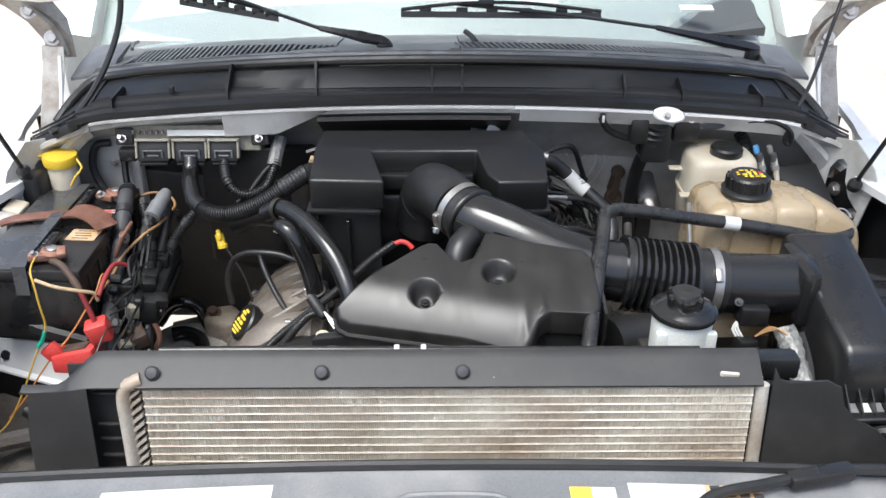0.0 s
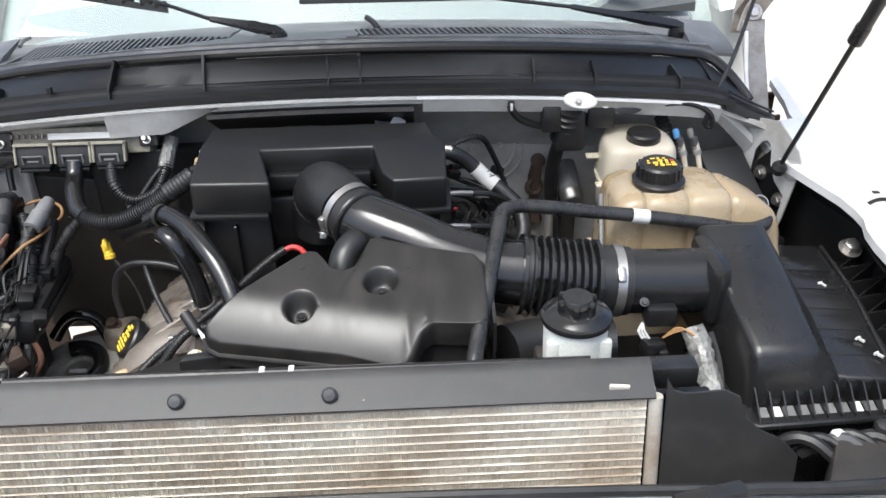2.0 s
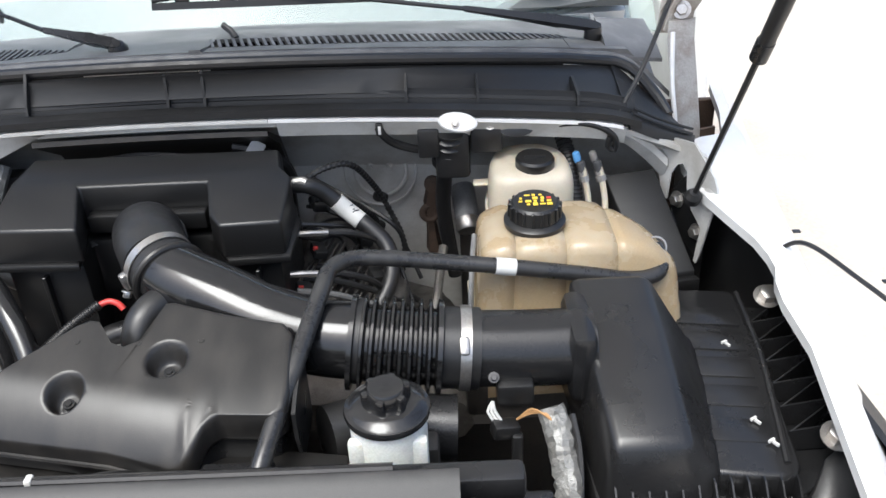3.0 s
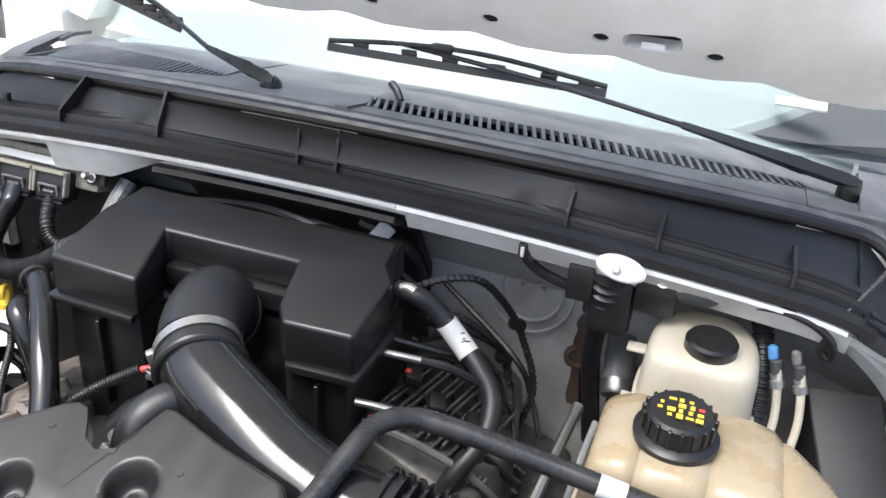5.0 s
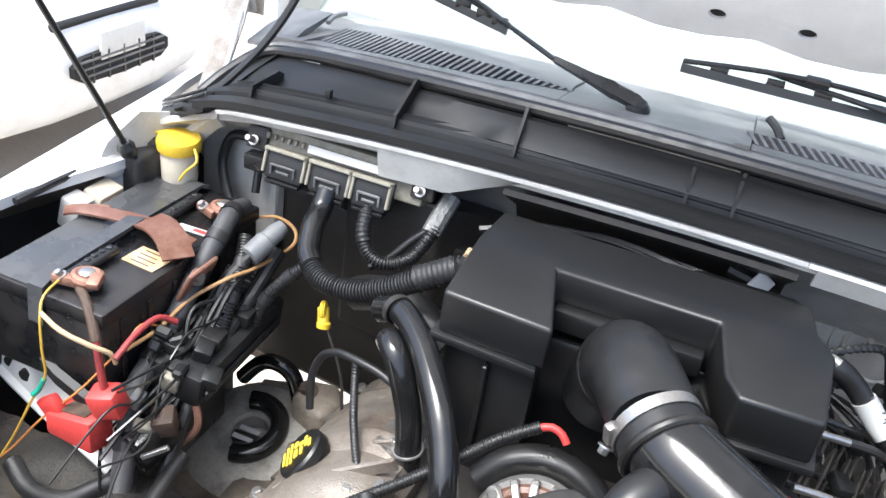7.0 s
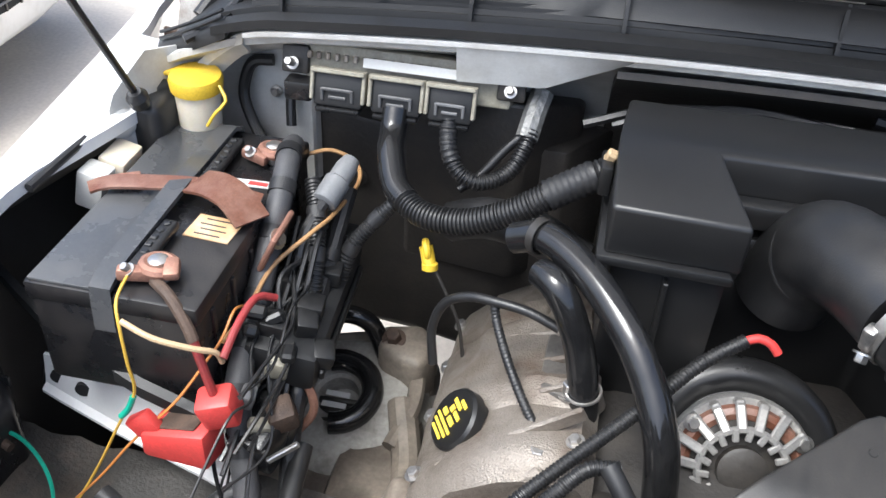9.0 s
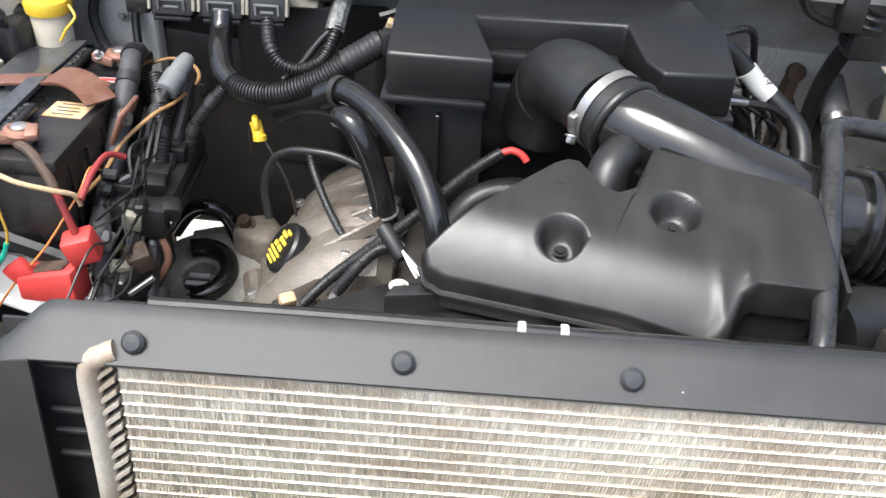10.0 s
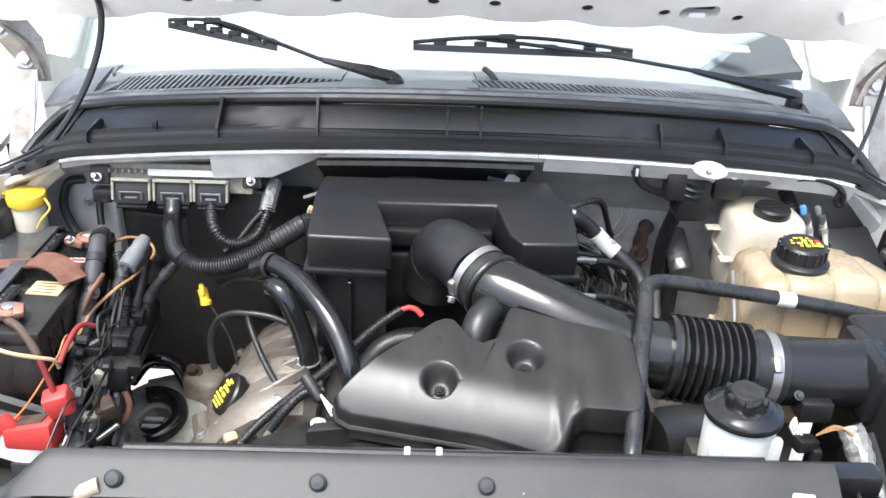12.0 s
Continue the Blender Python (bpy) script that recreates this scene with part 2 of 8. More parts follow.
def loft(rings, caps=True, closed=False):
    """Skin over rings of equal count."""
    bm = bmesh.new()
    vs = [[bm.verts.new(p) for p in r] for r in rings]
    n, k = len(rings[0]), len(rings)
    for i in range(k if closed else k - 1):
        a, b = vs[i], vs[(i + 1) % k]
        for j in range(n):
            bm.faces.new((a[j], a[(j + 1) % n], b[(j + 1) % n], b[j]))
    if caps and not closed:
        bm.faces.new(vs[0][::-1])
        bm.faces.new(vs[-1])
    return bm


def lathe(profile, at=(0, 0, 0), axis=(0, 0, 1), n=28):
    """Turned form; profile rows are (radius, height along the axis)."""
    q = Vector((0, 0, 1)).rotation_difference(Vector(axis))
    rings = []
    for r, h in profile:
        r = max(r, 0.0002)
        rings.append([Vector(at) + q @ Vector((r * math.cos(a * math.tau / n), r * math.sin(a * math.tau / n), h)) for a in range(n)])
    return loft(rings)


def smooth_line(pts, step=0.006):
    """Catmull-Rom line through the points, at even steps."""
    p = [Vector(q) for q in pts]
    p = [p[0] * 2 - p[1]] + p + [p[-1] * 2 - p[-2]]
    out = []
    for i in range(1, len(p) - 2):
        n = max(2, int((p[i + 1] - p[i]).length / step))
        for k in range(n):
            t = k / n
            out.append(0.5 * ((2 * p[i]) + (p[i + 1] - p[i - 1]) * t + (2 * p[i - 1] - 5 * p[i] + 4 * p[i + 1] - p[i + 2]) * t * t
                              + (3 * p[i] - p[i - 1] - 3 * p[i + 1] + p[i + 2]) * t ** 3))
    out.append(p[-2])
    return out


def tube(pts, r, n=12, step=0.006, ribs=0.0, depth=0.0, straight=False):
    """Hose along the points. r: radius, or (start, end); ribs: pitch of corrugations; depth: their height."""
    line = [Vector(q) for q in pts] if straight else smooth_line(pts, min(step, ribs / 4) if ribs else step)
    r0, r1 = r if isinstance(r, tuple) else (r, r)
    rings, run, up = [], 0.0, None
    for i, p in enumerate(line):
        d = (line[min(i + 1, len(line) - 1)] - line[max(i - 1, 0)]).normalized()
        if up is None:
            up = d.orthogonal().normalized()
        up = (up - d * up.dot(d)).normalized()
        side = d.cross(up)
        if i:
            run += (p - line[i - 1]).length
        rr = r0 + (r1 - r0) * i / max(1, len(line) - 1)
        if ribs:
            rr += depth * (0.5 if (run / ribs) % 1 < 0.5 else -0.5)
        rings.append([p + (up * math.cos(a * math.tau / n) + side * math.sin(a * math.tau / n)) * rr for a in range(n)])
    return loft(rings)


def strip(pts, width, thick, axis=(1, 0, 0)):
    """Flat band along the points, its width along the axis."""
    w = Vector(axis).normalized()
    line = smooth_line(pts, 0.008)
    rings = []
    for i, p in enumerate(line):
        d = (line[min(i + 1, len(line) - 1)] - line[max(i - 1, 0)]).normalized()
        nrm = d.cross(w).normalized()
        ww = nrm.cross(d)
        rings.append([p + ww * width / 2 + nrm * thick / 2, p - ww * width / 2 + nrm * thick / 2,
                      p - ww * width / 2 - nrm * thick / 2, p + ww * width / 2 - nrm * thick / 2])
    return loft(rings)


def ring(at, axis, R, r, n=32, k=8):
    """Torus round an axis."""
    q = Vector((0, 0, 1)).rotation_difference(Vector(axis))
    rings = []
    for i in range(n):
        a = i * math.tau / n
        c = Vector((math.cos(a), math.sin(a), 0))
        rings.append([Vector(at) + q @ (c * (R + r * math.cos(b * math.tau / k)) + Vector((0, 0, r * math.sin(b * math.tau / k)))) for b in range(k)])
    return loft(rings, closed=True)


def band(at, axis, R, width, thick=0.0015, n=32):
    """Flat hose clamp."""
    q = Vector((0, 0, 1)).rotation_difference(Vector(axis))
    rings = []
    for i in range(n):
        a = i * math.tau / n
        c = Vector((math.cos(a), math.sin(a), 0))
        rings.append([Vector(at) + q @ (c * (R + d) + Vector((0, 0, h))) for d, h in ((0, -width / 2), (thick, -width / 2), (thick, width / 2), (0, width / 2))])
    return loft(rings, closed=True)


def bolt(at, axis=(0, 0, 1), r=0.008, h=0.007):
    """Hexagon head on a washer."""
    w = lathe([(r * 1.5, 0), (r * 1.5, 0.0015), (r, 0.0016)], at, axis, 16)
    hx = lathe([(r, 0.001), (r, h - 0.001), (r * 0.85, h)], at, axis, 6)
    return join(w, hx)


def cut(ob, cutters):
    """Takes the cutter forms out of the object's mesh for good."""
    for c in cutters:
        me = bpy.data.meshes.new("cutter")
        bmesh.ops.recalc_face_normals(c, faces=c.faces[:])
        if c.calc_volume(signed=True) < 0:
            bmesh.ops.reverse_faces(c, faces=c.faces[:])
        c.to_mesh(me)
        c.free()
        co = new("cutter", me)
        md = ob.modifiers.new("cut", "BOOLEAN")
        md.operation, md.object, md.solver = "DIFFERENCE", co, "EXACT"
        dg = bpy.context.evaluated_depsgraph_get()
        dg.update()
        fresh = bpy.data.meshes.new_from_object(ob.evaluated_get(dg))
        ob.modifiers.clear()
        ob.data = fresh
        bpy.data.objects.remove(co)
        bpy.data.meshes.remove(me)
    for p in ob.data.polygons:
        p.use_smooth = True
    bm = bmesh.new()
    bm.from_mesh(ob.data)
    for e in bm.edges:
        e.smooth = not (len(e.link_faces) == 2 and e.calc_face_angle(0) > radians(35))
    bm.to_mesh(ob.data)
    bm.free()
    return ob


# ---- large structure ----
def rail_at(x):
    """Front flange of the cowl: y, z."""
    a = abs(x)
    z = 1.337 - 0.08 * x * x
    if a > 0.57:
        z -= 0.75 * (a - 0.57) ** 1.6
    return 0.595, z


def seal_at(x):
    """Hood seal on the cowl: y, z."""
    return 0.638 + 0.40 * x * x, 1.402 - 0.19 * x * x


def slots_at(x):
    """Middle of the air slots in the cowl deck: y, z."""
    return 0.715 + 0.5 * x * x, 1.406 - 0.2 * x * x


def sweep_x(x0, x1, n, profile):
    return loft([[Vector((x, *p)) for p in profile(x)] for x in (x0 + (x1 - x0) * i / n for i in range(n + 1))])


# ground: one sheet to the horizon
g = bmesh.new()
bmesh.ops.create_grid(g, x_segments=40, y_segments=40, size=1500)
solo("ground", g, CONCRETE, "pale dusty concrete yard in bright daylight", "ground", "structure")


def fender(s):
    """White front wing; s: +1 or -1 side."""
    f = thing("fender", (s * 0.9, 0.3, 0.9), "white painted front fender with a bright rolled inner edge", "fender", "fenders")
    rows = []
    for y in [0.95, 0.89, 0.83, 0.77, 0.74, 0.725, 0.68, 0.64, 0.56, 0.52, 0.47, 0.42, 0.38, 0.35, 0.32, 0.28, 0.2, 0.05, -0.1, -0.2]:
        xi = 0.712 + 0.10 * max(0, (0.55 - y)) ** 1.1 if y < 0.67 else 0.712 + 0.72 * (y - 0.67)
        xi = max(xi, 0.804 + 0.13 * (y - 0.74)) if y > 0.73 else xi
        xi += 0.026 * max(0.0, min(1.0, (0.57 - y) / 0.15, (y - 0.30) / 0.06))
        zt = 1.215 + 0.03 * max(0, y - 0.8) - 0.03 * max(0, 0.3 - y)
        rows.append((y, xi, zt))
    top = []
    for y, xi, zt in rows:
        xo = 0.812 + 0.135 * (y - 0.53)
        xi = min(xi, xo - 0.03)
        w = xo - xi
        prof = [(xi, zt - 0.014), (xi, zt), (xi + 0.010, zt + 0.004), (xi + 0.5 * w, zt + 0.006), (xo - 0.012, zt + 0.002), (xo, zt - 0.006), (xo + 0.022, zt - 0.04), (xo + 0.05, zt - 0.12), (xo + 0.07, zt - 0.24), (xo + 0.07, 0.75),
                (xo + 0.058, 0.75), (xo + 0.055, zt - 0.24), (xo + 0.035, zt - 0.12), (xo + 0.008, zt - 0.045), (xo - 0.014, zt - 0.014), (xi + 0.014, zt - 0.01), (xi + 0.008, zt - 0.014)]
        top.append([Vector((s * a, y, b)) for a, b in prof])
    part("wing_panel", loft(top), PAINT, f, angle=25)
    # inner apron, dark below the flange
    ap = []
    for y, xi, zt in rows:
        if y < 0.7:
            ap.append([Vector((s * a, y, b)) for a, b in ((xi + 0.002, zt - 0.012), (xi + 0.010, zt - 0.012), (xi + 0.058, zt - 0.06), (xi + 0.062, 0.35), (xi + 0.054, 0.35), (xi + 0.050, zt - 0.058))])
    part("inner_apron", loft(ap), COWL, f)
    return f


fender(1)
fender(-1)

# firewall and the white flange of the cowl
def wall_prof(x):
    z = rail_at(x)[1]
    b = 0.88 if x < -0.3 else 0.80
    return [(0.76, b), (0.78, b), (0.78, z - 0.14), (0.70, z - 0.035), (0.622, z - 0.010), (0.606, z - 0.010), (0.606, z - 0.018), (0.69, z - 0.06), (0.755, z - 0.15)]


fw = sweep_x(-0.74, 0.74, 24, wall_prof)
solo("firewall", fw, INNER, "grey painted bulkhead behind the engine, dusty and stained", "wall", "structure")
# one white flange; its left run is greyer to paint in the shade
for x0, x1, fm in ((-0.60, 0.119, INNER), (0.12, 0.61, PAINT)):
    fl = sweep_x(x0, x1, 40, lambda x: [(rail_at(x)[0] - 0.004, rail_at(x)[1] - 0.006), (rail_at(x)[0] + 0.02, rail_at(x)[1] - 0.006), (rail_at(x)[0] + 0.022, rail_at(x)[1]), (rail_at(x)[0] - 0.004, rail_at(x)[1] - 0.001)])
    solo("cowl_flange", fl, fm, "painted metal flange along the cowl" if fm is PAINT else "painted flange along the cowl in dusty grey that stands for shade", "trim", "structure")


for x0, x1, deep in ((0.13, 0.615, 0.032), (-0.375, -0.19, 0.05)):
    fa = sweep_x(x0, x1, 30, lambda x: [(rail_at(x)[0] - 0.002, rail_at(x)[1] - 0.0065), (rail_at(x)[0] + 0.002, rail_at(x)[1] - 0.0065), (rail_at(x)[0] + 0.016, rail_at(x)[1] - (deep if deep < 0.05 else max(0.010, min(deep, 0.010 + 0.42 * (-0.19 - x))))), (rail_at(x)[0] + 0.011, rail_at(x)[1] - (deep if deep < 0.05 else max(0.010, min(deep, 0.010 + 0.42 * (-0.19 - x)))))])
    solo("cowl_apron", fa, INNER, "pale grey painted edge of the bulkhead under the cowl", "trim", "structure")
st_ = join(ring((0, 0, -0.002), (0, 0, 1), 0.042, 0.0032, 40, 8), ring((0, 0, -0.0015), (0, 0, 1), 0.058, 0.0022, 40, 8))
solo("bulkhead_stamping", move(st_, Matrix.Translation((0.255, 0.752, 1.172)) @ Matrix.Rotation(radians(80), 4, "X")), INNER, "round pressing in the grey bulkhead", "pressing", "structure")
for x in (0.24, 0.27):
    solo("bulkhead_stud", bolt((x, 0.752, 1.18), (0, -1, 0.15), 0.004, 0.01), INNER, "small painted stud on the bulkhead", "stud")


for sd in (-1, 1):
    ipn = thing("inner_panel", (sd * 0.66, 0.61, 1.2), "dusty white painted body panel below the cowl corner", "panel", "inner body panels")
    rows = []
    for k in range(9):
        t = k / 8
        x = 0.605 + 0.080 * t
        y0, zt = 0.603 + 0.035 * t - 0.05 * max(0, t - 0.7), 1.300 - 0.066 * t ** 1.2
        hgt = 0.028 + 0.012 * t
        rows.append([Vector((sd * x, y, z)) for y, z in ((y0, zt), (y0 + 0.045, zt + 0.006), (y0 + 0.045, zt - 0.004), (y0 + 0.008, zt - 0.012), (y0 + 0.020, zt - hgt), (y0 + 0.014, zt - hgt), (y0 - 0.002, zt - 0.012))])
    part("sheet", loft(rows), INNER, ipn, angle=40)

    def upright(pts, off):
        """Flat sheet standing on the slanting plane beside the strut foot."""
        bm = bmesh.new()
        vs = [[bm.verts.new((sd * (0.726 - 0.437 * u + 0.899 * d), 0.546 + 0.899 * u + 0.437 * d, z)) for u, z in pts] for d in (off, off + 0.003)]
        bm.faces.new(vs[0])
        bm.faces.new(vs[1][::-1])
        for i in range(len(pts)):
            bm.faces.new([vs[0][i - 1], vs[0][i], vs[1][i], vs[1][i - 1]])
        bmesh.ops.recalc_face_normals(bm, faces=bm.faces[:])
        return bm

    part("strut_flange", upright([(0.04, 1.275), (0.014, 1.256), (-0.006, 1.240), (-0.014, 1.225), (-0.015, 1.205), (-0.011, 1.187), (0.005, 1.108), (0.010, 1.094), (0.015, 1.096), (0.008, 1.154), (0.031, 1.173), (0.044, 1.198), (0.048, 1.229), (0.058, 1.236), (0.069, 1.231), (0.082, 1.210), (0.086, 1.167), (0.097, 1.170), (0.108, 1.205), (0.114, 1.262)], 0.0), INNER, ipn, "dusty white flange carrying the strut foot", smooth=False)
    bk = part("bolted_plate", upright([(0.087, 1.167), (0.07, 1.20), (0.05, 1.222), (0.036, 1.20), (0.02, 1.165), (0.004, 1.15), (0.012, 1.097), (0.045, 1.114)], 0.005), BLACK, ipn, "black steel plate", smooth=False)
    for u, z in ((0.065, 1.175), (0.019, 1.142)):
        part("bolt", bolt((sd * (0.726 - 0.437 * u - 0.899 * -0.004), 0.546 + 0.899 * u + 0.437 * 0.004, z), (-sd * 0.9, -0.44, 0.05), 0.0085, 0.010), STEEL, bk)
    part("strut_washer", lathe([(0.016, -0.002), (0.017, 0.002), (0.012, 0.005), (0.006, 0.006)], (sd * 0.7265, 0.5455, 1.204), (-sd * 0.9, -0.44, 0.05), 24), INNER, ipn)

for sd in (-1, 1):
    pl = loft([[Vector((sd * x, y, z)) for y, z in ((seal_at(x)[0] + 0.006, seal_at(x)[1] + 0.002), ((seal_at(x)[0] + slots_at(x)[0]) / 2, slots_at(x)[1] + 0.016), (slots_at(x)[0] + 0.03, slots_at(x)[1] + 0.024), (slots_at(x)[0] + 0.03, slots_at(x)[1] + 0.019), (seal_at(x)[0] + 0.006, seal_at(x)[1] - 0.004))] for x in (0.625, 0.65, 0.675, 0.70, 0.725)])
    solo("cowl_end_plate", pl, GREYPL, "pale grey plastic end plate of the cowl", "trim", "structure")


def cowl():
    c = thing("cowl_cover", (0, 0.66, 1.33), "weathered black plastic cowl cover with upright ribs", "cowl")

    def prof(x):
        yr, zr = rail_at(x)
        ys, zs = seal_at(x)
        lip = [(yr - 0.004, zr + 0.002), (yr - 0.004, zr + 0.012), (yr + 0.014, zr + 0.014), (yr + 0.016, zr + 0.008), (yr + 0.024, zr + 0.008), (yr + 0.026, zr + 0.016)]
        face = [(yr + 0.034, zr + 0.018), (yr * 0.52 + ys * 0.48, zr * 0.66 + zs * 0.34 + 0.002), (yr * 0.32 + ys * 0.68, zr * 0.34 + zs * 0.66), (ys - 0.018, zs - 0.008), (ys - 0.006, zs - 0.008), (ys - 0.006, zs - 0.014), (yr + 0.04, zr + 0.006)]
        return lip + face

    part("face", sweep_x(-0.635, 0.635, 60, prof), COWL, c, angle=50)
    for s in (-1, 1):
        ends = []
        for k in range(13):
            t = k / 12
            x0, x1 = 0.62 + 0.108 * t, 0.625 + 0.105 * t
            y0, z0 = 0.593 + 0.052 * t ** 1.6, 1.302 - 0.060 * t
            y1, z1 = 0.788 - 0.126 * t ** 1.2, 1.326 - 0.078 * t ** 1.1
            bow = 0.012 * math.sin(math.pi * t)
            ends.append([Vector((s * x, y, z)) for x, y, z in ((x0, y0, z0 - 0.006), (x0, y0, z0 + 0.008), (x0 + 0.004, y0 + 0.012, z0 + 0.011), (x0 * 0.65 + x1 * 0.35 - bow, y0 * 0.65 + y1 * 0.35, z0 * 0.6 + z1 * 0.4 + bow * 0.4),
                                                               (x0 * 0.3 + x1 * 0.7 - bow * 0.6, y0 * 0.3 + y1 * 0.7, z0 * 0.25 + z1 * 0.75 + bow * 0.4), (x1, y1, z1), (x1 + 0.004, y1 + 0.004, z1 - 0.014), (x0 + 0.006, y0 + 0.014, z0 - 0.006))])
        part("corner", loft(ends), COWL, c, angle=60)
        for d in (0.008, 0.016):
            part("corner_bead", tube([(s * (0.622 + 0.108 * t + 0.3 * d), 0.593 + 0.052 * t ** 1.6 + d, 1.312 - 0.060 * t + 0.5 * d) for t in (0, 0.25, 0.5, 0.75, 0.92)], 0.0022, 6), COWL, c)
    for x, h in ((-0.565, 0.5), (-0.367, 1.0), (-0.216, 0.95), (-0.019, 0.75), (0.032, 0.8), (0.31, 0.6), (0.41, 0.6), (0.55, 0.55)):
        yr, zr = rail_at(x)
        ys, zs = seal_at(x)
        yt, zt = yr + (ys - yr) * (0.2 + 0.62 * h), zr + (zs - zr) * (0.1 + 0.75 * h)
        tri = [(yr + 0.018, zr + 0.013), (yr + 0.022, zr + 0.028), (yt - 0.002, zt + 0.016), (yt + 0.012, zt + 0.008), (yt + 0.01, zr + 0.012)]
        part("rib", loft([[Vector((x - 0.002, *p)) for p in tri], [Vector((x + 0.002, *p)) for p in tri]]), COWL, c)
    for d in (0.030, 0.037, 0.043):
        part("bead", sweep_x(-0.6, 0.62, 50, lambda x: [(rail_at(x)[0] + d - 0.002, rail_at(x)[1] + 0.016), (rail_at(x)[0] + d, rail_at(x)[1] + 0.0215 + 0.3 * (d - 0.03)), (rail_at(x)[0] + d + 0.002, rail_at(x)[1] + 0.016)]), COWL, c)
    part("clip", box(-0.462, 0.628, 1.352, 0.008, 0.008, 0.012, 0.001), COWL, c)
    return c


cowl()
pts = [(x, seal_at(x)[0], seal_at(x)[1] + 0.004) for x in [i * 0.05 - 0.55 for i in range(23)]]
turn = [(0.60, 0.780, 1.336), (0.632, 0.786, 1.330), (0.656, 0.776, 1.322), (0.674, 0.752, 1.308), (0.690, 0.726, 1.290), (0.702, 0.704, 1.272)]
pts = [(-x, y, z) for x, y, z in reversed(turn)] + pts + turn
hs = thing("hood_seal", (0, 0.66, 1.41), "black rubber hood seal on the cowl edge", "seal")
part("bulb", tube([(x, y, z - 0.004) for x, y, z in pts], 0.0085, 10, 0.02), RUBBER, hs)
part("carrier", tube([(x, y + 0.012, z + 0.001) for x, y, z in pts], 0.006, 8, 0.03), GREYPL, hs)


def deck(x):
    ys, zs = seal_at(x)
    yg, zg = slots_at(x)
    return ys + 0.016, zs + 0.012, yg, zg


def cowl_grille(x0, x1, lean, name_label, reach):
    """Half of the cowl deck, with its row of slats."""
    c = thing("cowl_grille", ((x0 + x1) / 2, 0.75, 1.39), name_label, "grille", "cowl grilles")

    def front(x):
        y0, z0, yg, zg = deck(x)
        return [(y0, z0), (yg - reach(x), zg), (yg - reach(x), zg - 0.006), (y0, z0 - 0.006)]

    def back(x):
        y0, z0, yg, zg = deck(x)
        return [(yg + reach(x), zg), (yg + reach(x) + 0.03, zg - 0.002), (yg + 0.19, zg - 0.03), (yg + 0.19, zg - 0.036), (yg + reach(x), zg - 0.006)]

    part("front_strip", sweep_x(x0, x1, 30, front), GREYPL, c)
    part("rear_strip", sweep_x(x0, x1, 30, back), GREYPL, c)
    # trough in near-black, so the shade below the slots is in its colour
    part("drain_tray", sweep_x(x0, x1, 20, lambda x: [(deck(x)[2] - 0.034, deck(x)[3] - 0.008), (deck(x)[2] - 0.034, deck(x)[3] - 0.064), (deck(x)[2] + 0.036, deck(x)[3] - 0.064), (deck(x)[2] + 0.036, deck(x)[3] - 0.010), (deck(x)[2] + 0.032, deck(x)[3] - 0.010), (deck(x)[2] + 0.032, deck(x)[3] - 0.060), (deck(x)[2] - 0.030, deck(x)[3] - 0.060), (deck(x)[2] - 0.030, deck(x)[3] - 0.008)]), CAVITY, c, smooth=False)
    n = int(abs(x1 - x0) / 0.0108)
    for i in range(n + 1):
        x = x0 + (x1 - x0) * i / n
        y0, z0, yg, zg = deck(x)
        sl = loft([[Vector((x + k * lean + dx, yg + k * (reach(x) + 0.001), zg + dz)) for dx, dz in ((-0.0022, 0.001), (0.0022, 0.001), (0.0022, -0.008), (-0.0022, -0.008))] for k in (-1, 1)])
        part("slat", sl, GREYPL, c, smooth=False)
    return c


cowl_grille(0.03, 0.56, -0.006, "faded grey plastic cowl grille with dark open slots", lambda x: min(0.019, 0.008 + (0.56 - x) * 0.12))
cowl_grille(-0.60, -0.19, 0.002, "faded grey plastic cowl grille with long slanted slots", lambda x: max(0.004, min(0.042, 0.026 + (-0.3 - x) * 0.08) if x < -0.27 else 0.019 - (x + 0.27) * 0.19))
mid = thing("cowl_deck", (-0.08, 0.76, 1.38), "faded grey plastic cowl centre panel between the grilles", "panel")
part("plate", sweep_x(-0.189, 0.029, 10, lambda x: [(deck(x)[0], deck(x)[1]), (deck(x)[2], deck(x)[3]), (deck(x)[2] + 0.19, deck(x)[3] - 0.03), (deck(x)[2] + 0.19, deck(x)[3] - 0.036), (deck(x)[2], deck(x)[3] - 0.006), (deck(x)[0], deck(x)[1] - 0.006)]), GREYPL, mid)
part("seam", sweep_x(0.012, 0.028, 2, lambda x: [(deck(x)[0], deck(x)[1] + 0.003), (deck(x)[2] - 0.02, deck(x)[3] + 0.003), (deck(x)[2] - 0.02, deck(x)[3] - 0.003), (deck(x)[0], deck(x)[1] - 0.003)]), GREYPL, mid)
for s in (-1, 1):
    cc = thing("cowl_corner", (s * 0.64, 0.92, 1.33), "pale grey plastic cowl corner beside the windshield", "panel", "cowl corners")
    xs = [0.561 if s > 0 else 0.601, 0.66, 0.70, 0.735]
    rr = []
    for x in xs:
        y0, z0, yg, zg = deck(min(x, 0.66))
        d = max(0, x - 0.66)
        rr.append([Vector((s * x, *p)) for p in ((y0, z0 - d), (yg, zg - d), (yg + 0.19, zg - 0.03), (yg + 0.19, zg - 0.04), (yg, zg - 0.01 - d), (y0, z0 - 0.01 - d))])
    part("plate", loft(rr), GREYPL, cc)
    part("moulding", strip([(s * 0.612, 0.90, 1.348), (s * 0.622, 0.94, 1.347), (s * 0.628, 0.99, 1.340)], 0.006, 0.006), GREYPL, cc)


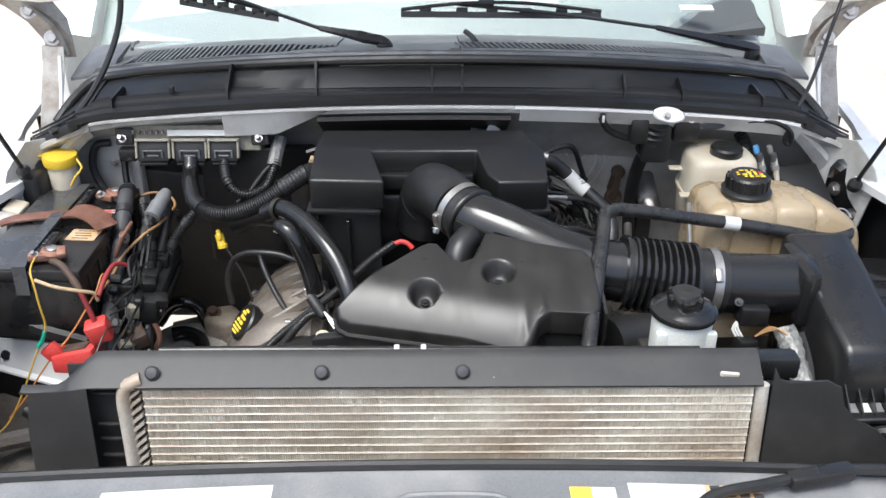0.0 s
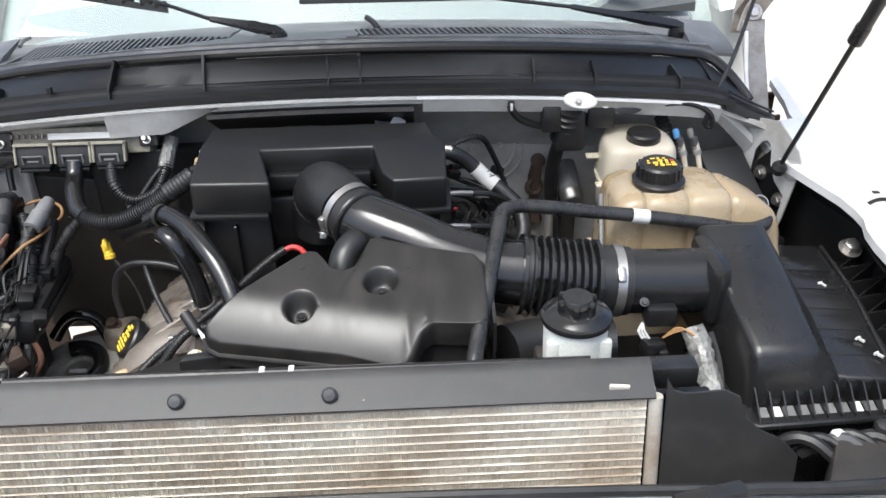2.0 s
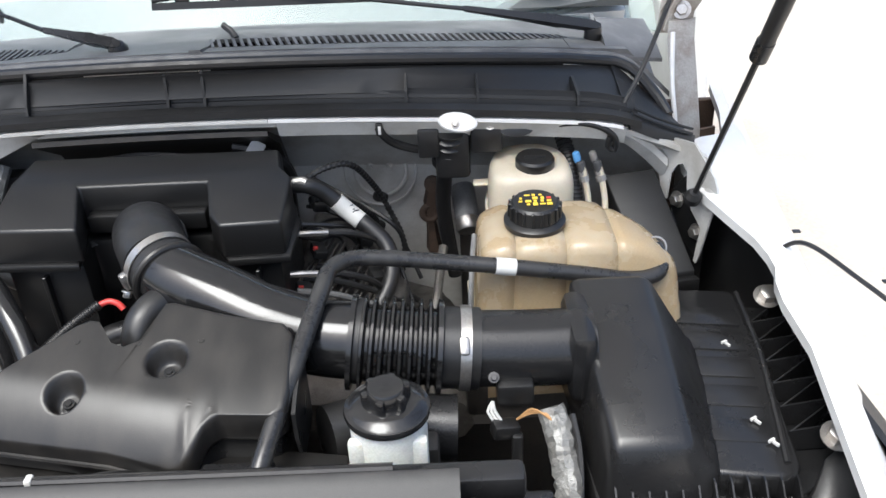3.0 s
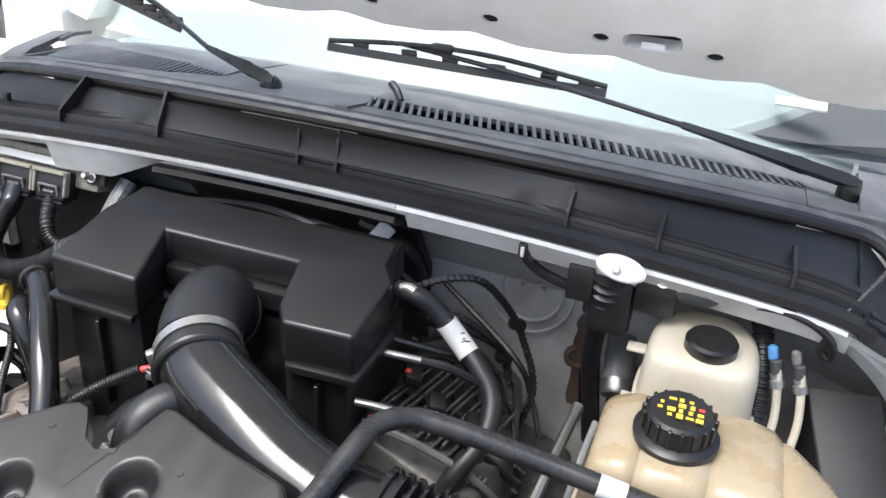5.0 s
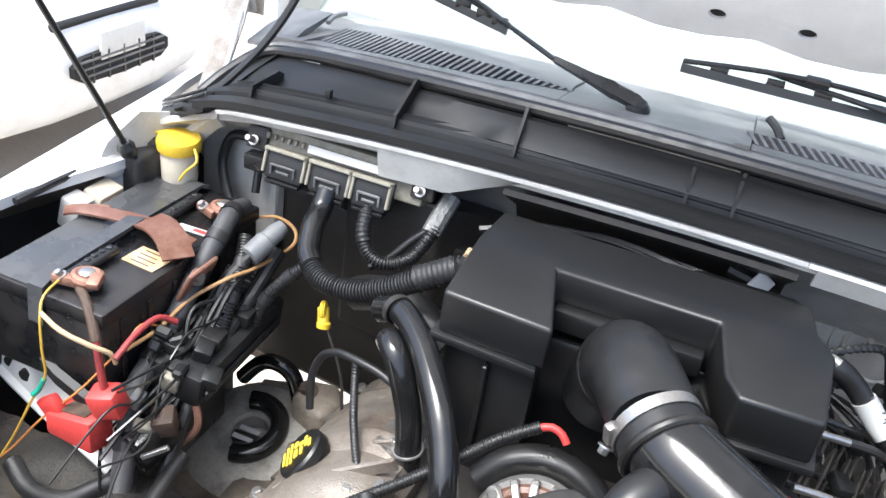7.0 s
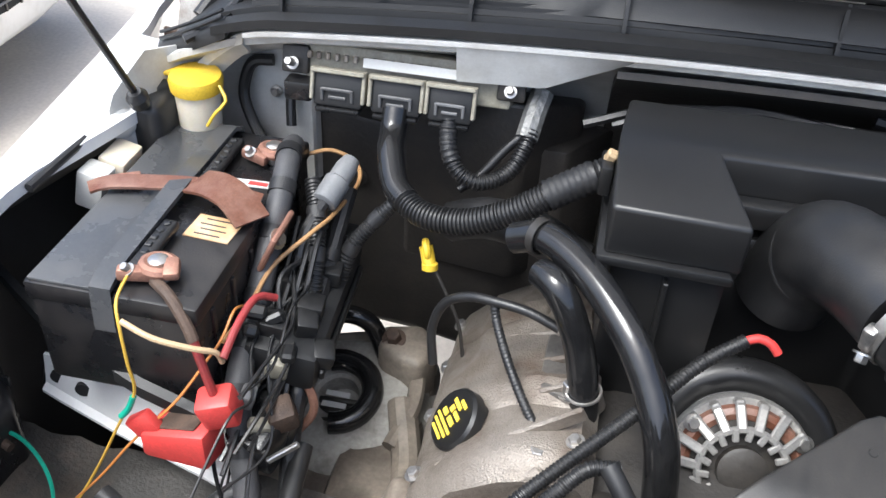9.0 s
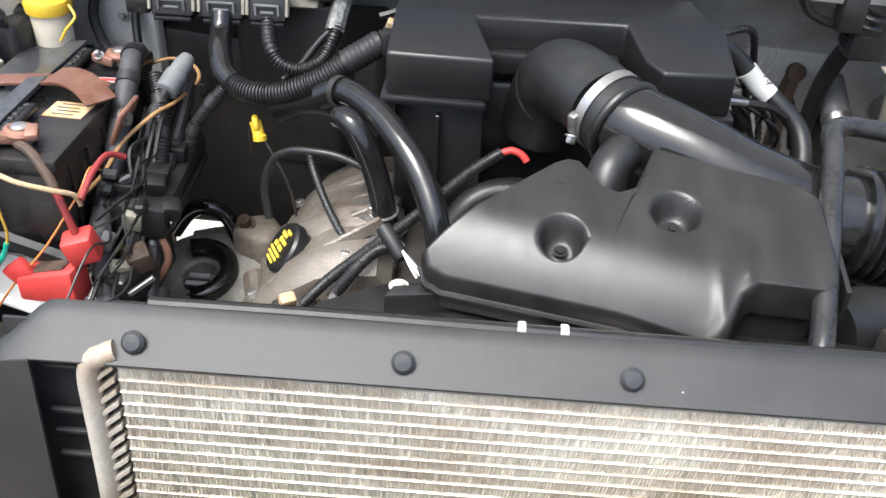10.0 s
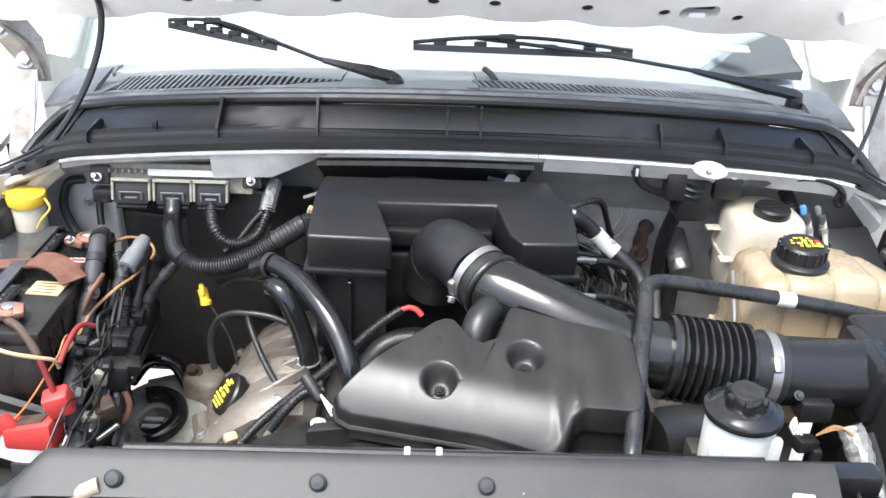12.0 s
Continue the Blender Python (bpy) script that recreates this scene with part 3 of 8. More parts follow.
# windshield
def shield(x, k):
    y0, z0 = slots_at(x)
    return Vector((x, y0 + 0.16 + 0.85 * k - 0.10 * x * x * k, z0 - 0.035 + 0.62 * k))


ws = thing("windshield", (0, 0.95, 1.36), "green tinted windshield reflecting the bright sky", "windshield")
inner = [[shield(-0.80 + 1.6 * i / 24, k / 6) for i in range(25)] for k in range(7)]
bm = bmesh.new()
gv = [[[bm.verts.new(p + o) for p in row] for row in inner] for o in (Vector((0, 0, 0)), Vector((0, 0.0035, -0.0045)))]
for k in range(6):
    for i in range(24):
        bm.faces.new((gv[0][k][i], gv[0][k][i + 1], gv[0][k + 1][i + 1], gv[0][k + 1][i]))
        bm.faces.new((gv[1][k][i], gv[1][k + 1][i], gv[1][k + 1][i + 1], gv[1][k][i + 1]))
for k in range(6):
    for i in (0, 24):
        bm.faces.new((gv[0][k][i], gv[0][k + 1][i], gv[1][k + 1][i], gv[1][k][i]))
for i in range(24):
    for k in (0, 6):
        bm.faces.new((gv[0][k][i], gv[0][k][i + 1], gv[1][k][i + 1], gv[1][k][i]))
pane = part("pane", bm, GLASS, ws)
pane.visible_shadow = False
part("frit", loft([[shield(-0.74 + 1.48 * i / 24, k) + Vector((0, 0.005, -0.006)) + o for k, o in ((0.0, Vector()), (0.10, Vector()), (0.10, Vector((0, 0.001, -0.002))), (0.0, Vector((0, 0.001, -0.002))))] for i in range(25)]), CAVITY, ws)
# the pad's whiteness replaces bright sky mirrored in the glass
dashb = thing("dashboard", (0, 1.5, 1.25), "dashboard top in white that stands for sky glare on the windshield", "dashboard")
part("top_pad", sweep_x(-0.72, 0.72, 8, lambda x: [(0.93 + 0.4 * x * x, 1.355 - 0.1 * x * x), (1.75, 1.42), (1.8, 1.3), (1.8, 1.0), (1.1 + 0.4 * x * x, 1.0)]), DASHGLARE, dashb)
part("binnacle", sweep_x(0.27, 0.72, 6, lambda x: [(0.955 + 0.3 * x * x, 1.372 - 0.1 * x * x), (1.05 + 0.3 * x * x, 1.40 - 0.06 * x * x), (1.6, 1.435), (1.6, 1.40), (0.955 + 0.3 * x * x, 1.34)]), DASH, dashb, "dark grey dashboard end")
part("id_plate", box(0.545, 1.06, 1.393, 0.07, 0.024, 0.003, rot=(14, 0, 0)), LABEL, dashb, "small pale plate")
cab = thing("cab", (0, 1.9, 1.2), "white truck cab with pillars and roof around the windshield", "cab")
for s in (-1, 1):
    part("pillar", loft([[Vector((s * x, y, z)) for x, y, z in ((0.80, 1.18 + d, 1.30 + e), (0.88, 1.22 + d, 1.30 + e), (0.88, 1.36 + d, 1.30 + e), (0.81, 1.27 + d, 1.29 + e))] for d, e in ((0, 0), (0.75, 0.6))]), PAINT, cab)
    part("side_window", loft([[Vector((s * x, y, z)) for y, z in ((1.42, 1.335), (2.88, 1.335), (2.88, 1.92), (2.05, 1.92))] for x in (0.884, 0.89)]), CARGLASS, cab)
    part("side", box(s * 0.90, 2.05, 1.0, 0.04, 1.7, 0.66, 0.01), PAINT, cab)
part("roof", box(0, 2.55, 1.95, 1.6, 1.5, 0.05, 0.02), PAINT, cab)
part("rear_wall", box(0, 2.9, 1.3, 1.6, 0.04, 1.3, 0.01), INNER, cab)
part("floor_pan", box(0, 2.25, 0.62, 1.6, 1.5, 0.04), SOOT, cab)


def hood_point(x, k, d=0.0):
    """Open hood: k runs from the rear edge (0) to the free front edge (1); d: depth behind the inner face."""
    y = 0.695 + 0.25 * x * x - 0.62 * k + 0.85 * d
    z = 1.512 - 0.10 * x * x + 1.02 * k + 0.5 * d
    return Vector((x, y, z))


def hood():
    h = thing("hood", (0, 0.72, 1.5), "open white hood seen from below, with oval holes along its edge", "hood")
    rows = []
    for i in range(31):
        x = -0.80 + 1.6 * i / 30
        bumpk = 0.006 * math.cos(i * 2.1)
        rows.append([hood_point(x, bumpk), hood_point(x, 0.04, -0.008), hood_point(x, 0.16, -0.012), hood_point(x, 0.2, 0.012), hood_point(x, 0.6, 0.014), hood_point(x, 0.93, 0.01), hood_point(x, 1.0, -0.01),
                     hood_point(x, 1.02, 0.02), hood_point(x, 0.5, 0.06), hood_point(x, 0.1, 0.045), hood_point(x, -0.005, 0.012)])
    ob = part("inner_panel", loft(rows), PAINT, h, angle=40)
    nrm = (hood_point(0, 0, 1) - hood_point(0, 0, 0)).normalized()
    cutters = []
    for x in (-0.42, -0.31, -0.19, -0.045, 0.046, 0.185, 0.305, 0.425):
        p = hood_point(x, 0.03, -0.02)
        q = lathe([(0.0075, -0.02), (0.0075, 0.035)], (0, 0, 0), nrm, 16)
        cutters.append(move(q, Matrix.Translation(p) @ Matrix.Diagonal((1.25, 1, 1, 1))))
    for x in (-0.36, 0.36):
        p = hood_point(x, 0.035, 0.0)
        cutters.append(move(box(0, 0, 0, 0.062, 0.07, 0.026, 0.009), Matrix.Translation(p) @ Matrix.Rotation(math.atan2(nrm.z, nrm.y), 4, "X")))
    cut(ob, cutters)
    # added black strip and plugs: the shade inside the holes, put into colour
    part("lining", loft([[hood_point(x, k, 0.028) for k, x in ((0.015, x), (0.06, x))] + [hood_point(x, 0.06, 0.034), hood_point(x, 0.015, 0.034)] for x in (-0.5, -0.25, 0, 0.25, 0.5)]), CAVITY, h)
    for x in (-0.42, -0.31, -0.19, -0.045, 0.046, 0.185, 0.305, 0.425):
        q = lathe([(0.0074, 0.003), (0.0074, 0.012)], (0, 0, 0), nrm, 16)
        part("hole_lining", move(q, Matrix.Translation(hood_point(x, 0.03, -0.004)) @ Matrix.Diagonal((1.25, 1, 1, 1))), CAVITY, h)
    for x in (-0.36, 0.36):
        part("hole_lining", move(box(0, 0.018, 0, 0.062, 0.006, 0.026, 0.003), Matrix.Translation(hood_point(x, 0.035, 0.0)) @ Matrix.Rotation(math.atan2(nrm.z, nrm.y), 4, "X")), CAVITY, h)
    for x in (-0.36, 0.36):
        part("tab", box(x, hood_point(x, 0.03).y + 0.004, hood_point(x, 0.026).z - 0.001, 0.026, 0.004, 0.010, 0.002), PAINT, h)
    for s in (-1, 1):
        part("side_bead", tube([hood_point(s * 0.60, 0.05, -0.012), hood_point(s * 0.68, 0.09, -0.014), hood_point(s * 0.73, 0.2, -0.006), hood_point(s * 0.74, 0.45, 0.004)], 0.012, 10, 0.02), PAINT, h)
    return h


hood()
for s in (-1, 1):
    hg = thing("hood_mechanism", (s * 0.74, 0.84, 1.25), "white painted steel hinge assembly with rusty dirt", "hinge", "hood hinges")
    part("post", loft([[Vector((s * x, y, z)) for x, y in ((x0, y0), (x0 + 0.046, y0 + 0.010), (x0 + 0.048, y0 + 0.016), (x0 + 0.002, y0 + 0.008))] for x0, y0, z in ((0.738, 0.775, 1.12), (0.736, 0.785, 1.20), (0.732, 0.815, 1.27), (0.730, 0.85, 1.33), (0.734, 0.87, 1.36))]), HINGE, hg, "scuffed pale hinge post")
    part("flange", tube([(s * 0.742, 0.775, 1.15), (s * 0.738, 0.79, 1.22), (s * 0.735, 0.82, 1.28), (s * 0.74, 0.86, 1.345)], 0.004, 8), PAINT, hg)
    part("rusty_web", loft([[Vector((s * x, y, z)) for x, y in ((x0, y0), (x0 + 0.03, y0 + 0.012), (x0 + 0.03, y0 + 0.018), (x0, y0 + 0.008))] for x0, y0, z in ((0.782, 0.80, 1.06), (0.786, 0.80, 1.13), (0.788, 0.815, 1.19))]), RUST, hg)
    part("upper_arm", loft([[Vector((s * (x0 + dx), y0 + dy, z0 + dz)) for dx, dy, dz in ((-0.03, 0, -0.016), (0.03, 0.012, -0.022), (0.034, 0.02, 0.018), (-0.026, 0.008, 0.022))] for x0, y0, z0 in ((0.752, 0.895, 1.35), (0.757, 0.90, 1.385), (0.775, 0.885, 1.425), (0.80, 0.86, 1.46), (0.83, 0.83, 1.49))]), HINGE, hg, "grimy pale hinge arm", angle=30)
    part("arm_rib", tube([(s * 0.735, 0.885, 1.34), (s * 0.747, 0.884, 1.385), (s * 0.775, 0.868, 1.435), (s * 0.81, 0.845, 1.475)], 0.006, 8), HINGE, hg)
    for x, y, z in ((0.757, 0.882, 1.375), (0.785, 0.868, 1.43)):
        part("pivot", bolt((s * x, y, z), (-s * 0.2, -0.9, 0.4), 0.010, 0.009), STEEL, hg)


def radiator():
    L = math.tan(radians(6))
    r = thing("condenser", (0, -0.05, 0.7), "dusty pale aluminium cooler core with fine fins behind the grille", "radiator")
    at = lambda x, z, d=0.0: Vector((x, -(1.2 - z) * L + d, z))
    pitch, half = 0.0108, 0.352
    rows = 46
    for i in range(14):
        z = 1.2 - i * pitch
        part("tube", loft([[at(x, z) + Vector((0, dy, dz)) for dy, dz in ((-0.007, 0), (-0.005, 0.001), (0.012, 0.001), (0.012, -0.001), (-0.005, -0.001))] for x in (-half, half)]), TUBEM, r)
    rng = random.Random(4)

    def fins(r0, r1, step):
        bm = bmesh.new()
        for i in range(r0, r1):
            z1, z0 = 1.2 - i * pitch + pitch - 0.0013, 1.2 - i * pitch + 0.0013
            n = int(2 * half / step)
            for k in range(n):
                x = -half + k * step
                j = rng.uniform(-0.0004, 0.0004)
                bent = rng.random() < 0.12
                a, b = at(x, z0, -0.0066 + rng.uniform(0, 0.0015)), at(x + step * 0.5 + j, z1, -0.0066 + (0.002 if bent else 0))
                v = [bm.verts.new(p) for p in (a, b, b + Vector((0, 0.014, 0)), a + Vector((0, 0.014, 0)))]
                bm.faces.new(v)
                c = at(x + step, z0, -0.0066)
                v = [bm.verts.new(p) for p in (b, c, c + Vector((0, 0.014, 0)), b + Vector((0, 0.014, 0)))]
                bm.faces.new(v)
        return bm

    tagged(part("fin_core", fins(0, 14, 0.0026), FIN, r, smooth=False), kind="stuff")
    low = join(*[box(0, -(1.2 - (1.2 - i * pitch)) * L + 0.002, 1.2 - i * pitch, 2 * half, 0.016, 0.003) for i in range(14, rows)])
    tagged(part("lower_core", low, TUBEM, r, smooth=False), kind="stuff")
    part("core_back", loft([[at(x, z, d) for z, d in ((1.205, -0.0045), (1.205, 0.02), (0.72, 0.02), (0.72, -0.0045))] for x in (-half, half)]), FIN, r)
    part("header_tank", tube([at(-0.352, 1.212, -0.002), at(-0.362, 1.208, -0.004), at(-0.374, 1.192, -0.004), at(-0.374, 1.10, -0.004), at(-0.374, 0.75, -0.004)], 0.0085, 12), TUBEM, r, "pale aluminium header pipe")
    part("header_tank", tube([at(0.362, 1.202, -0.002), at(0.363, 1.1, -0.003), at(0.363, 0.75, -0.003)], 0.008, 12, 0.05), TUBEM, r, "pale aluminium header pipe")
    for i in range(14):
        z = 1.203 - i * pitch
        part("header_rib", loft([[at(-0.367, z - 0.011, d), at(-0.354, z, d), at(-0.354, z - 0.004, d), at(-0.367, z - 0.015, d)] for d in (-0.008, 0.004)]), TUBEM, r, smooth=False)
    part("end_plate", loft([[at(x, z, 0.0) for x in (-0.366, -0.352)] + [at(x, z, 0.012) for x in (-0.352, -0.366)] for z in (1.205, 0.75)]), SOOT, r)
    for x, w in ((-0.33, 0.03), (-0.29, 0.02), (0.04, 0.03), (0.32, 0.018), (0.345, 0.02)):
        for k in range(5):
            part("bent_fin", box(x + rng.uniform(-w, w) * 0.6, 0.004, 1.206 + rng.uniform(-0.001, 0.003), 0.012 + rng.uniform(0, 0.01), 0.012, 0.005, 0.001, 1, (rng.uniform(-25, 25), rng.uniform(-15, 15), rng.uniform(-8, 8))), FIN, r, smooth=False)
    part("bracket", box(0.322, 0.0, 1.212, 0.022, 0.004, 0.012, 0.001, 1, (10, 6, 0)), FIN, r, "torn pale scrap")
    return r


radiator()


def shield_plate():
    """Black plastic sight shield round the cooler."""
    p = thing("sight_shield", (0, 0.01, 1.0), "black plastic air deflector framing the cooler, held by push pins", "shield")
    L = math.tan(radians(6))
    at = lambda x, z, d=0.0: Vector((x, -(1.2 - z) * L + d, z))
    # top band with a forward-bent face
    prof = lambda x: [at(x, 1.231, 0.026), at(x, 1.231, 0.023), at(x, 1.226, 0.014), at(x, 1.207, -0.0115), at(x, 1.2045, -0.0105), at(x, 1.224, 0.018), at(x, 1.228, 0.028)]
    part("top_band", loft([prof(-0.392 + 0.752 * i / 40) for i in range(41)]), SHIELD, p, angle=50)

    def plate(name, poly, d=0.0, t=0.003):
        bm = bmesh.new()
        a = [bm.verts.new(at(x, z, d)) for x, z in poly]
        b = [bm.verts.new(at(x, z, d + t)) for x, z in poly]
        bm.faces.new(a)
        bm.faces.new(b[::-1])
        for i in range(len(poly)):
            j = (i + 1) % len(poly)
            bm.faces.new((a[i], b[i], b[j], a[j]))
        bmesh.ops.recalc_face_normals(bm, faces=bm.faces[:])
        return part(name, bm, SHIELD, p)

    plate("side_flap", [(0.372, 1.226), (0.38, 1.211), (0.392, 1.207), (0.435, 1.209), (0.452, 1.2), (0.46, 1.175), (0.475, 1.158), (0.505, 1.142), (0.525, 1.12), (0.52, 0.8), (0.372, 0.8)], -0.008)
    plate("side_flap", [(-0.412, 1.207), (-0.478, 1.200), (-0.486, 1.15), (-0.495, 0.8), (-0.414, 0.8)], -0.0135)
    bend = []
    for k in range(13):
        t = k / 12
        q_ = min(1.0, max(0.0, (t - 0.12) / 0.5))
        e_ = q_ * q_ * (3 - 2 * q_)
        dz, dy = -0.026 * e_, -0.030 * e_
        bend.append([v + Vector((-0.096 * t, dy * f, dz * g)) for v, f, g in zip(prof(-0.392), (1, 1, 1, 0.1, 0.1, 0.9, 1), (1, 1, 1, 0.15, 0.15, 0.95, 1))])
    part("corner_band", loft(bend), SHIELD, p, angle=50)
    for z in (1.19, 1.148, 1.128, 1.105):
        part("rung", box(-0.394, at(0, z).y + 0.004, z, 0.036, 0.005, 0.004, 0.001), SHIELD, p)
    part("side_back", loft([[at(x, z, d) for z, d in ((1.222, 0.012), (1.222, 0.015), (0.8, 0.015), (0.8, 0.012))] for x in (-0.44, -0.37)]), SHIELD, p)
    for x in (-0.339, -0.146, 0.015):
        part("push_pin", lathe([(0.0085, 0), (0.0085, 0.002), (0.006, 0.0045), (0.0005, 0.005)], at(x, 1.219, -0.0005), (0, -0.75, 0.55), 18), DARKPIN, p)
    return p


shield_plate()

bol = thing("grille_bolster", (0, -0.2, 0.95), "grey plastic grille support panel with stickers across the front", "bolster")
def bprof(x):
    s = 0.10 * x * x
    return [(-0.112 + s * 0.4, 1.172 - s), (-0.118 + s * 0.4, 1.181 - s), (-0.128, 1.1765 - s), (-0.15, 1.1755 - s), (-0.17, 1.173 - s), (-0.29, 1.160 - s), (-0.34, 1.12 - s), (-0.345, 0.8), (-0.3, 0.8), (-0.28, 1.13 - s), (-0.13, 1.155 - s)]
part("panel", sweep_x(-0.62, 0.62, 30, bprof), BOLSTER, bol, angle=25)
part("edge_seal", tube([(x, bprof(x)[1][0] + 0.004, bprof(x)[1][1] + 0.003) for x in [i * 0.062 - 0.62 for i in range(21)]], 0.006, 8, 0.03), RUBBER, bol)
part("lower_skirt", box(0, -0.32, 0.62, 1.2, 0.04, 0.44, 0.01), BOLSTER, bol)
for s in (-1, 1):
    part("leg", box(s * 0.42, -0.2, 0.4, 0.08, 0.1, 0.8, 0.01), SOOT, bol)
# black block on the panel paints the shade of an opening
part("latch_hole", box(0.0, -0.185, 1.1705, 0.085, 0.06, 0.006, 0.002), CAVITY, bol)
part("notch_rim", tube([(-0.06, -0.17, 1.173), (-0.045, -0.152, 1.176), (0.045, -0.152, 1.176), (0.06, -0.17, 1.173)], 0.004, 8), BOLSTER, bol)
def sticker(x0, x1, y0, y1, mat, label, lift=0.0):
    rows = []
    for k in range(5):
        x = x0 + (x1 - x0) * k / 4
        q = 0.10 * x * x
        za, zb = 1.1775 - q + lift, 1.1745 - q + lift
        rows.append([Vector((x, y0, za - (abs(y0) - 0.128) * 0.1)), Vector((x, y1, zb - (abs(y1) - 0.17) * 0.117 + 0.0015)), Vector((x, y1, zb - 0.001 - (abs(y1) - 0.17) * 0.117)), Vector((x, y0, za - 0.001 - (abs(y0) - 0.128) * 0.1))])
    return part("sticker", loft(rows), mat, bol, label, smooth=False)


sticker(-0.362, -0.184, -0.1315, -0.215, LABEL, "blank white sticker")
sticker(0.121, 0.143, -0.138, -0.19, INK_Y, "small yellow sticker")
sticker(0.1432, 0.168, -0.138, -0.19, LABEL, "small white sticker")
sticker(0.182, 0.262, -0.1315, -0.20, LABEL, "white notice sticker")
nt = sticker(0.2622, 0.322, -0.1315, -0.20, LABEL_O, "yellow notice sticker with small print")
for j in range(3):
    for k in range(4):
        xk, yk = 0.268 + 0.0145 * k, -0.137 - 0.009 * j
        part("print_bar", box(xk + 0.004, yk, 1.1793 - 0.10 * xk * xk - (abs(yk) - 0.128) * 0.06, 0.010, 0.005, 0.0012), PRINT, nt, smooth=False)

# dark pan that closes the bay below
solo("underbody", box(0.24, 0.85, 0.55, 1.0, 0.10, 0.55), SOOT, "dark underbody and toe board below the bulkhead", "underbody", "structure")
solo("under_tray", box(0.05, 0.34, 0.62, 0.9, 0.78, 0.03), SOOT, "dark oily undertray and frame below the engine", "tray", "structure")

solo("splash_tray", box(0.62, 0.33, 0.60, 0.36, 0.88, 0.02), SOOT, "black splash tray under the engine bay edge", "tray", "structure")
solo("splash_tray", box(-0.60, 0.28, 0.60, 0.36, 0.76, 0.02), SOOT, "black splash tray under the battery side", "tray", "structure")


# ---- the engine and its ducts ----
def engine():
    e = thing("engine", (-0.02, 0.45, 0.62), "oily dark engine block between cast aluminium valve covers", "engine")
    part("block", box(-0.02, 0.5, 0.86, 0.34, 0.5, 0.42, 0.02), SOOT, e)
    part("front_cover", box(-0.02, 0.26, 0.9, 0.36, 0.06, 0.36, 0.02), SOOT, e)
    for s in (-1, 1):
        x0 = -0.02
        prof = [(0.355, 0.97), (0.35, 1.018), (0.335, 1.035), (0.30, 1.058), (0.285, 1.072), (0.245, 1.098), (0.225, 1.105), (0.18, 1.108), (0.165, 1.09), (0.16, 0.96)]
        if s < 0:
            prof = [(min(px, 0.285 + 0.62 * (px - 0.285)), pz) for px, pz in prof]
        rows = []
        for k in range(25):
            y = 0.265 + 0.33 * k / 24 + (0.06 if s > 0 else 0.0)
            up = 0.010 * (1 if 7 <= k <= 16 else 0) + 0.004 * (1 if k in (8, 15) else 0) - (0.02 if k in (0, 24) else 0) - (0.006 if k in (1, 23) else 0)
            rows.append([Vector((x0 + s * px, y, pz + (up if pz > 1.0 else 0) - (0.045 * (y - 0.3) / 0.3) - (0.03 if s > 0 else 0))) for px, pz in prof])
        vc = part("valve_cover", loft(rows), CAST, e, "stained cast aluminium valve cover", angle=30)
        for k in range(4):
            y = 0.30 + 0.085 * k + (0.06 if s > 0 else 0)
            part("cover_bolt", bolt((x0 + s * (0.345 if s > 0 else 0.322), y, 1.028 - 0.045 * (y - 0.3) / 0.3 - (0.03 if s > 0 else 0)), (s * 0.4, 0, 1), 0.006), STEEL, e)
        part("head_flange", box(x0 + s * (0.30 if s > 0 else 0.27), 0.45, 0.95 if s > 0 else 0.93, 0.14 if s > 0 else 0.10, 0.38, 0.05, 0.01, 2, (0, s * 25, 0)), SOOT, e)
        if s > 0:
            for k in range(9):
                part("cooling_rib", box(0.27, 0.45 + 0.022 * k, 1.035 - 0.003 * k, 0.085, 0.006, 0.012, 0.002, 1, (0, 32, 0)), DARKCAST, e)
    part("raised_pad", box(-0.262, 0.30, 1.074, 0.085, 0.07, 0.018, 0.007, 3, (0, -30, 0)), CAST, e)
    for k in range(4):
        part("cover_web", box(-0.232 - 0.004 * k, 0.315 + 0.045 * k, 1.106 - 0.0065 * k, 0.075, 0.0055, 0.016, 0.002, 1, (0, -28, 14 - 9 * k)), CAST, e)
    for x0, y0, x1, y1 in ((-0.322, 0.300, -0.262, 0.345), (-0.318, 0.375, -0.255, 0.36), (-0.315, 0.47, -0.25, 0.50), (-0.262, 0.36, -0.24, 0.50)):
        dz = lambda x, y: 1.012 + 0.62 * (x + 0.375) - 0.15 * (y - 0.3) + (0.012 if 0.36 < y < 0.49 else 0)
        part("cover_web", tube([(x0, y0, dz(x0, y0)), ((x0 + x1) / 2, (y0 + y1) / 2, dz((x0 + x1) / 2, (y0 + y1) / 2) + 0.002), (x1, y1, dz(x1, y1))], 0.006, 6, 0.02), CAST, e)
    for x, y, z in ((-0.205, 0.30, 1.108), (-0.200, 0.385, 1.098), (-0.215, 0.47, 1.088), (-0.322, 0.300, 1.034), (-0.325, 0.45, 1.014)):
        part("bolt_boss", lathe([(0.013, -0.03), (0.0115, 0.0), (0.009, 0.003), (0.001, 0.003)], (x, y, z), (-0.35, 0, 1), 14), CAST, e)
        part("boss_bolt", bolt((x, y, z + 0.003), (-0.35, 0, 1), 0.0055, 0.006), STEEL, e)
    part("coil_cover", prism([(-0.245, 0.36), (-0.195, 0.345), (-0.185, 0.44), (-0.24, 0.46)], 1.05, lambda x, y: 1.108 - 0.12 * (y - 0.36), 0.006, 2), DARKCAST, e, "dark cast coil cover")
    part("cover_ridge", tube([(-0.300, 0.285, 1.050), (-0.288, 0.40, 1.062), (-0.278, 0.55, 1.040)], 0.007, 8), CAST, e)
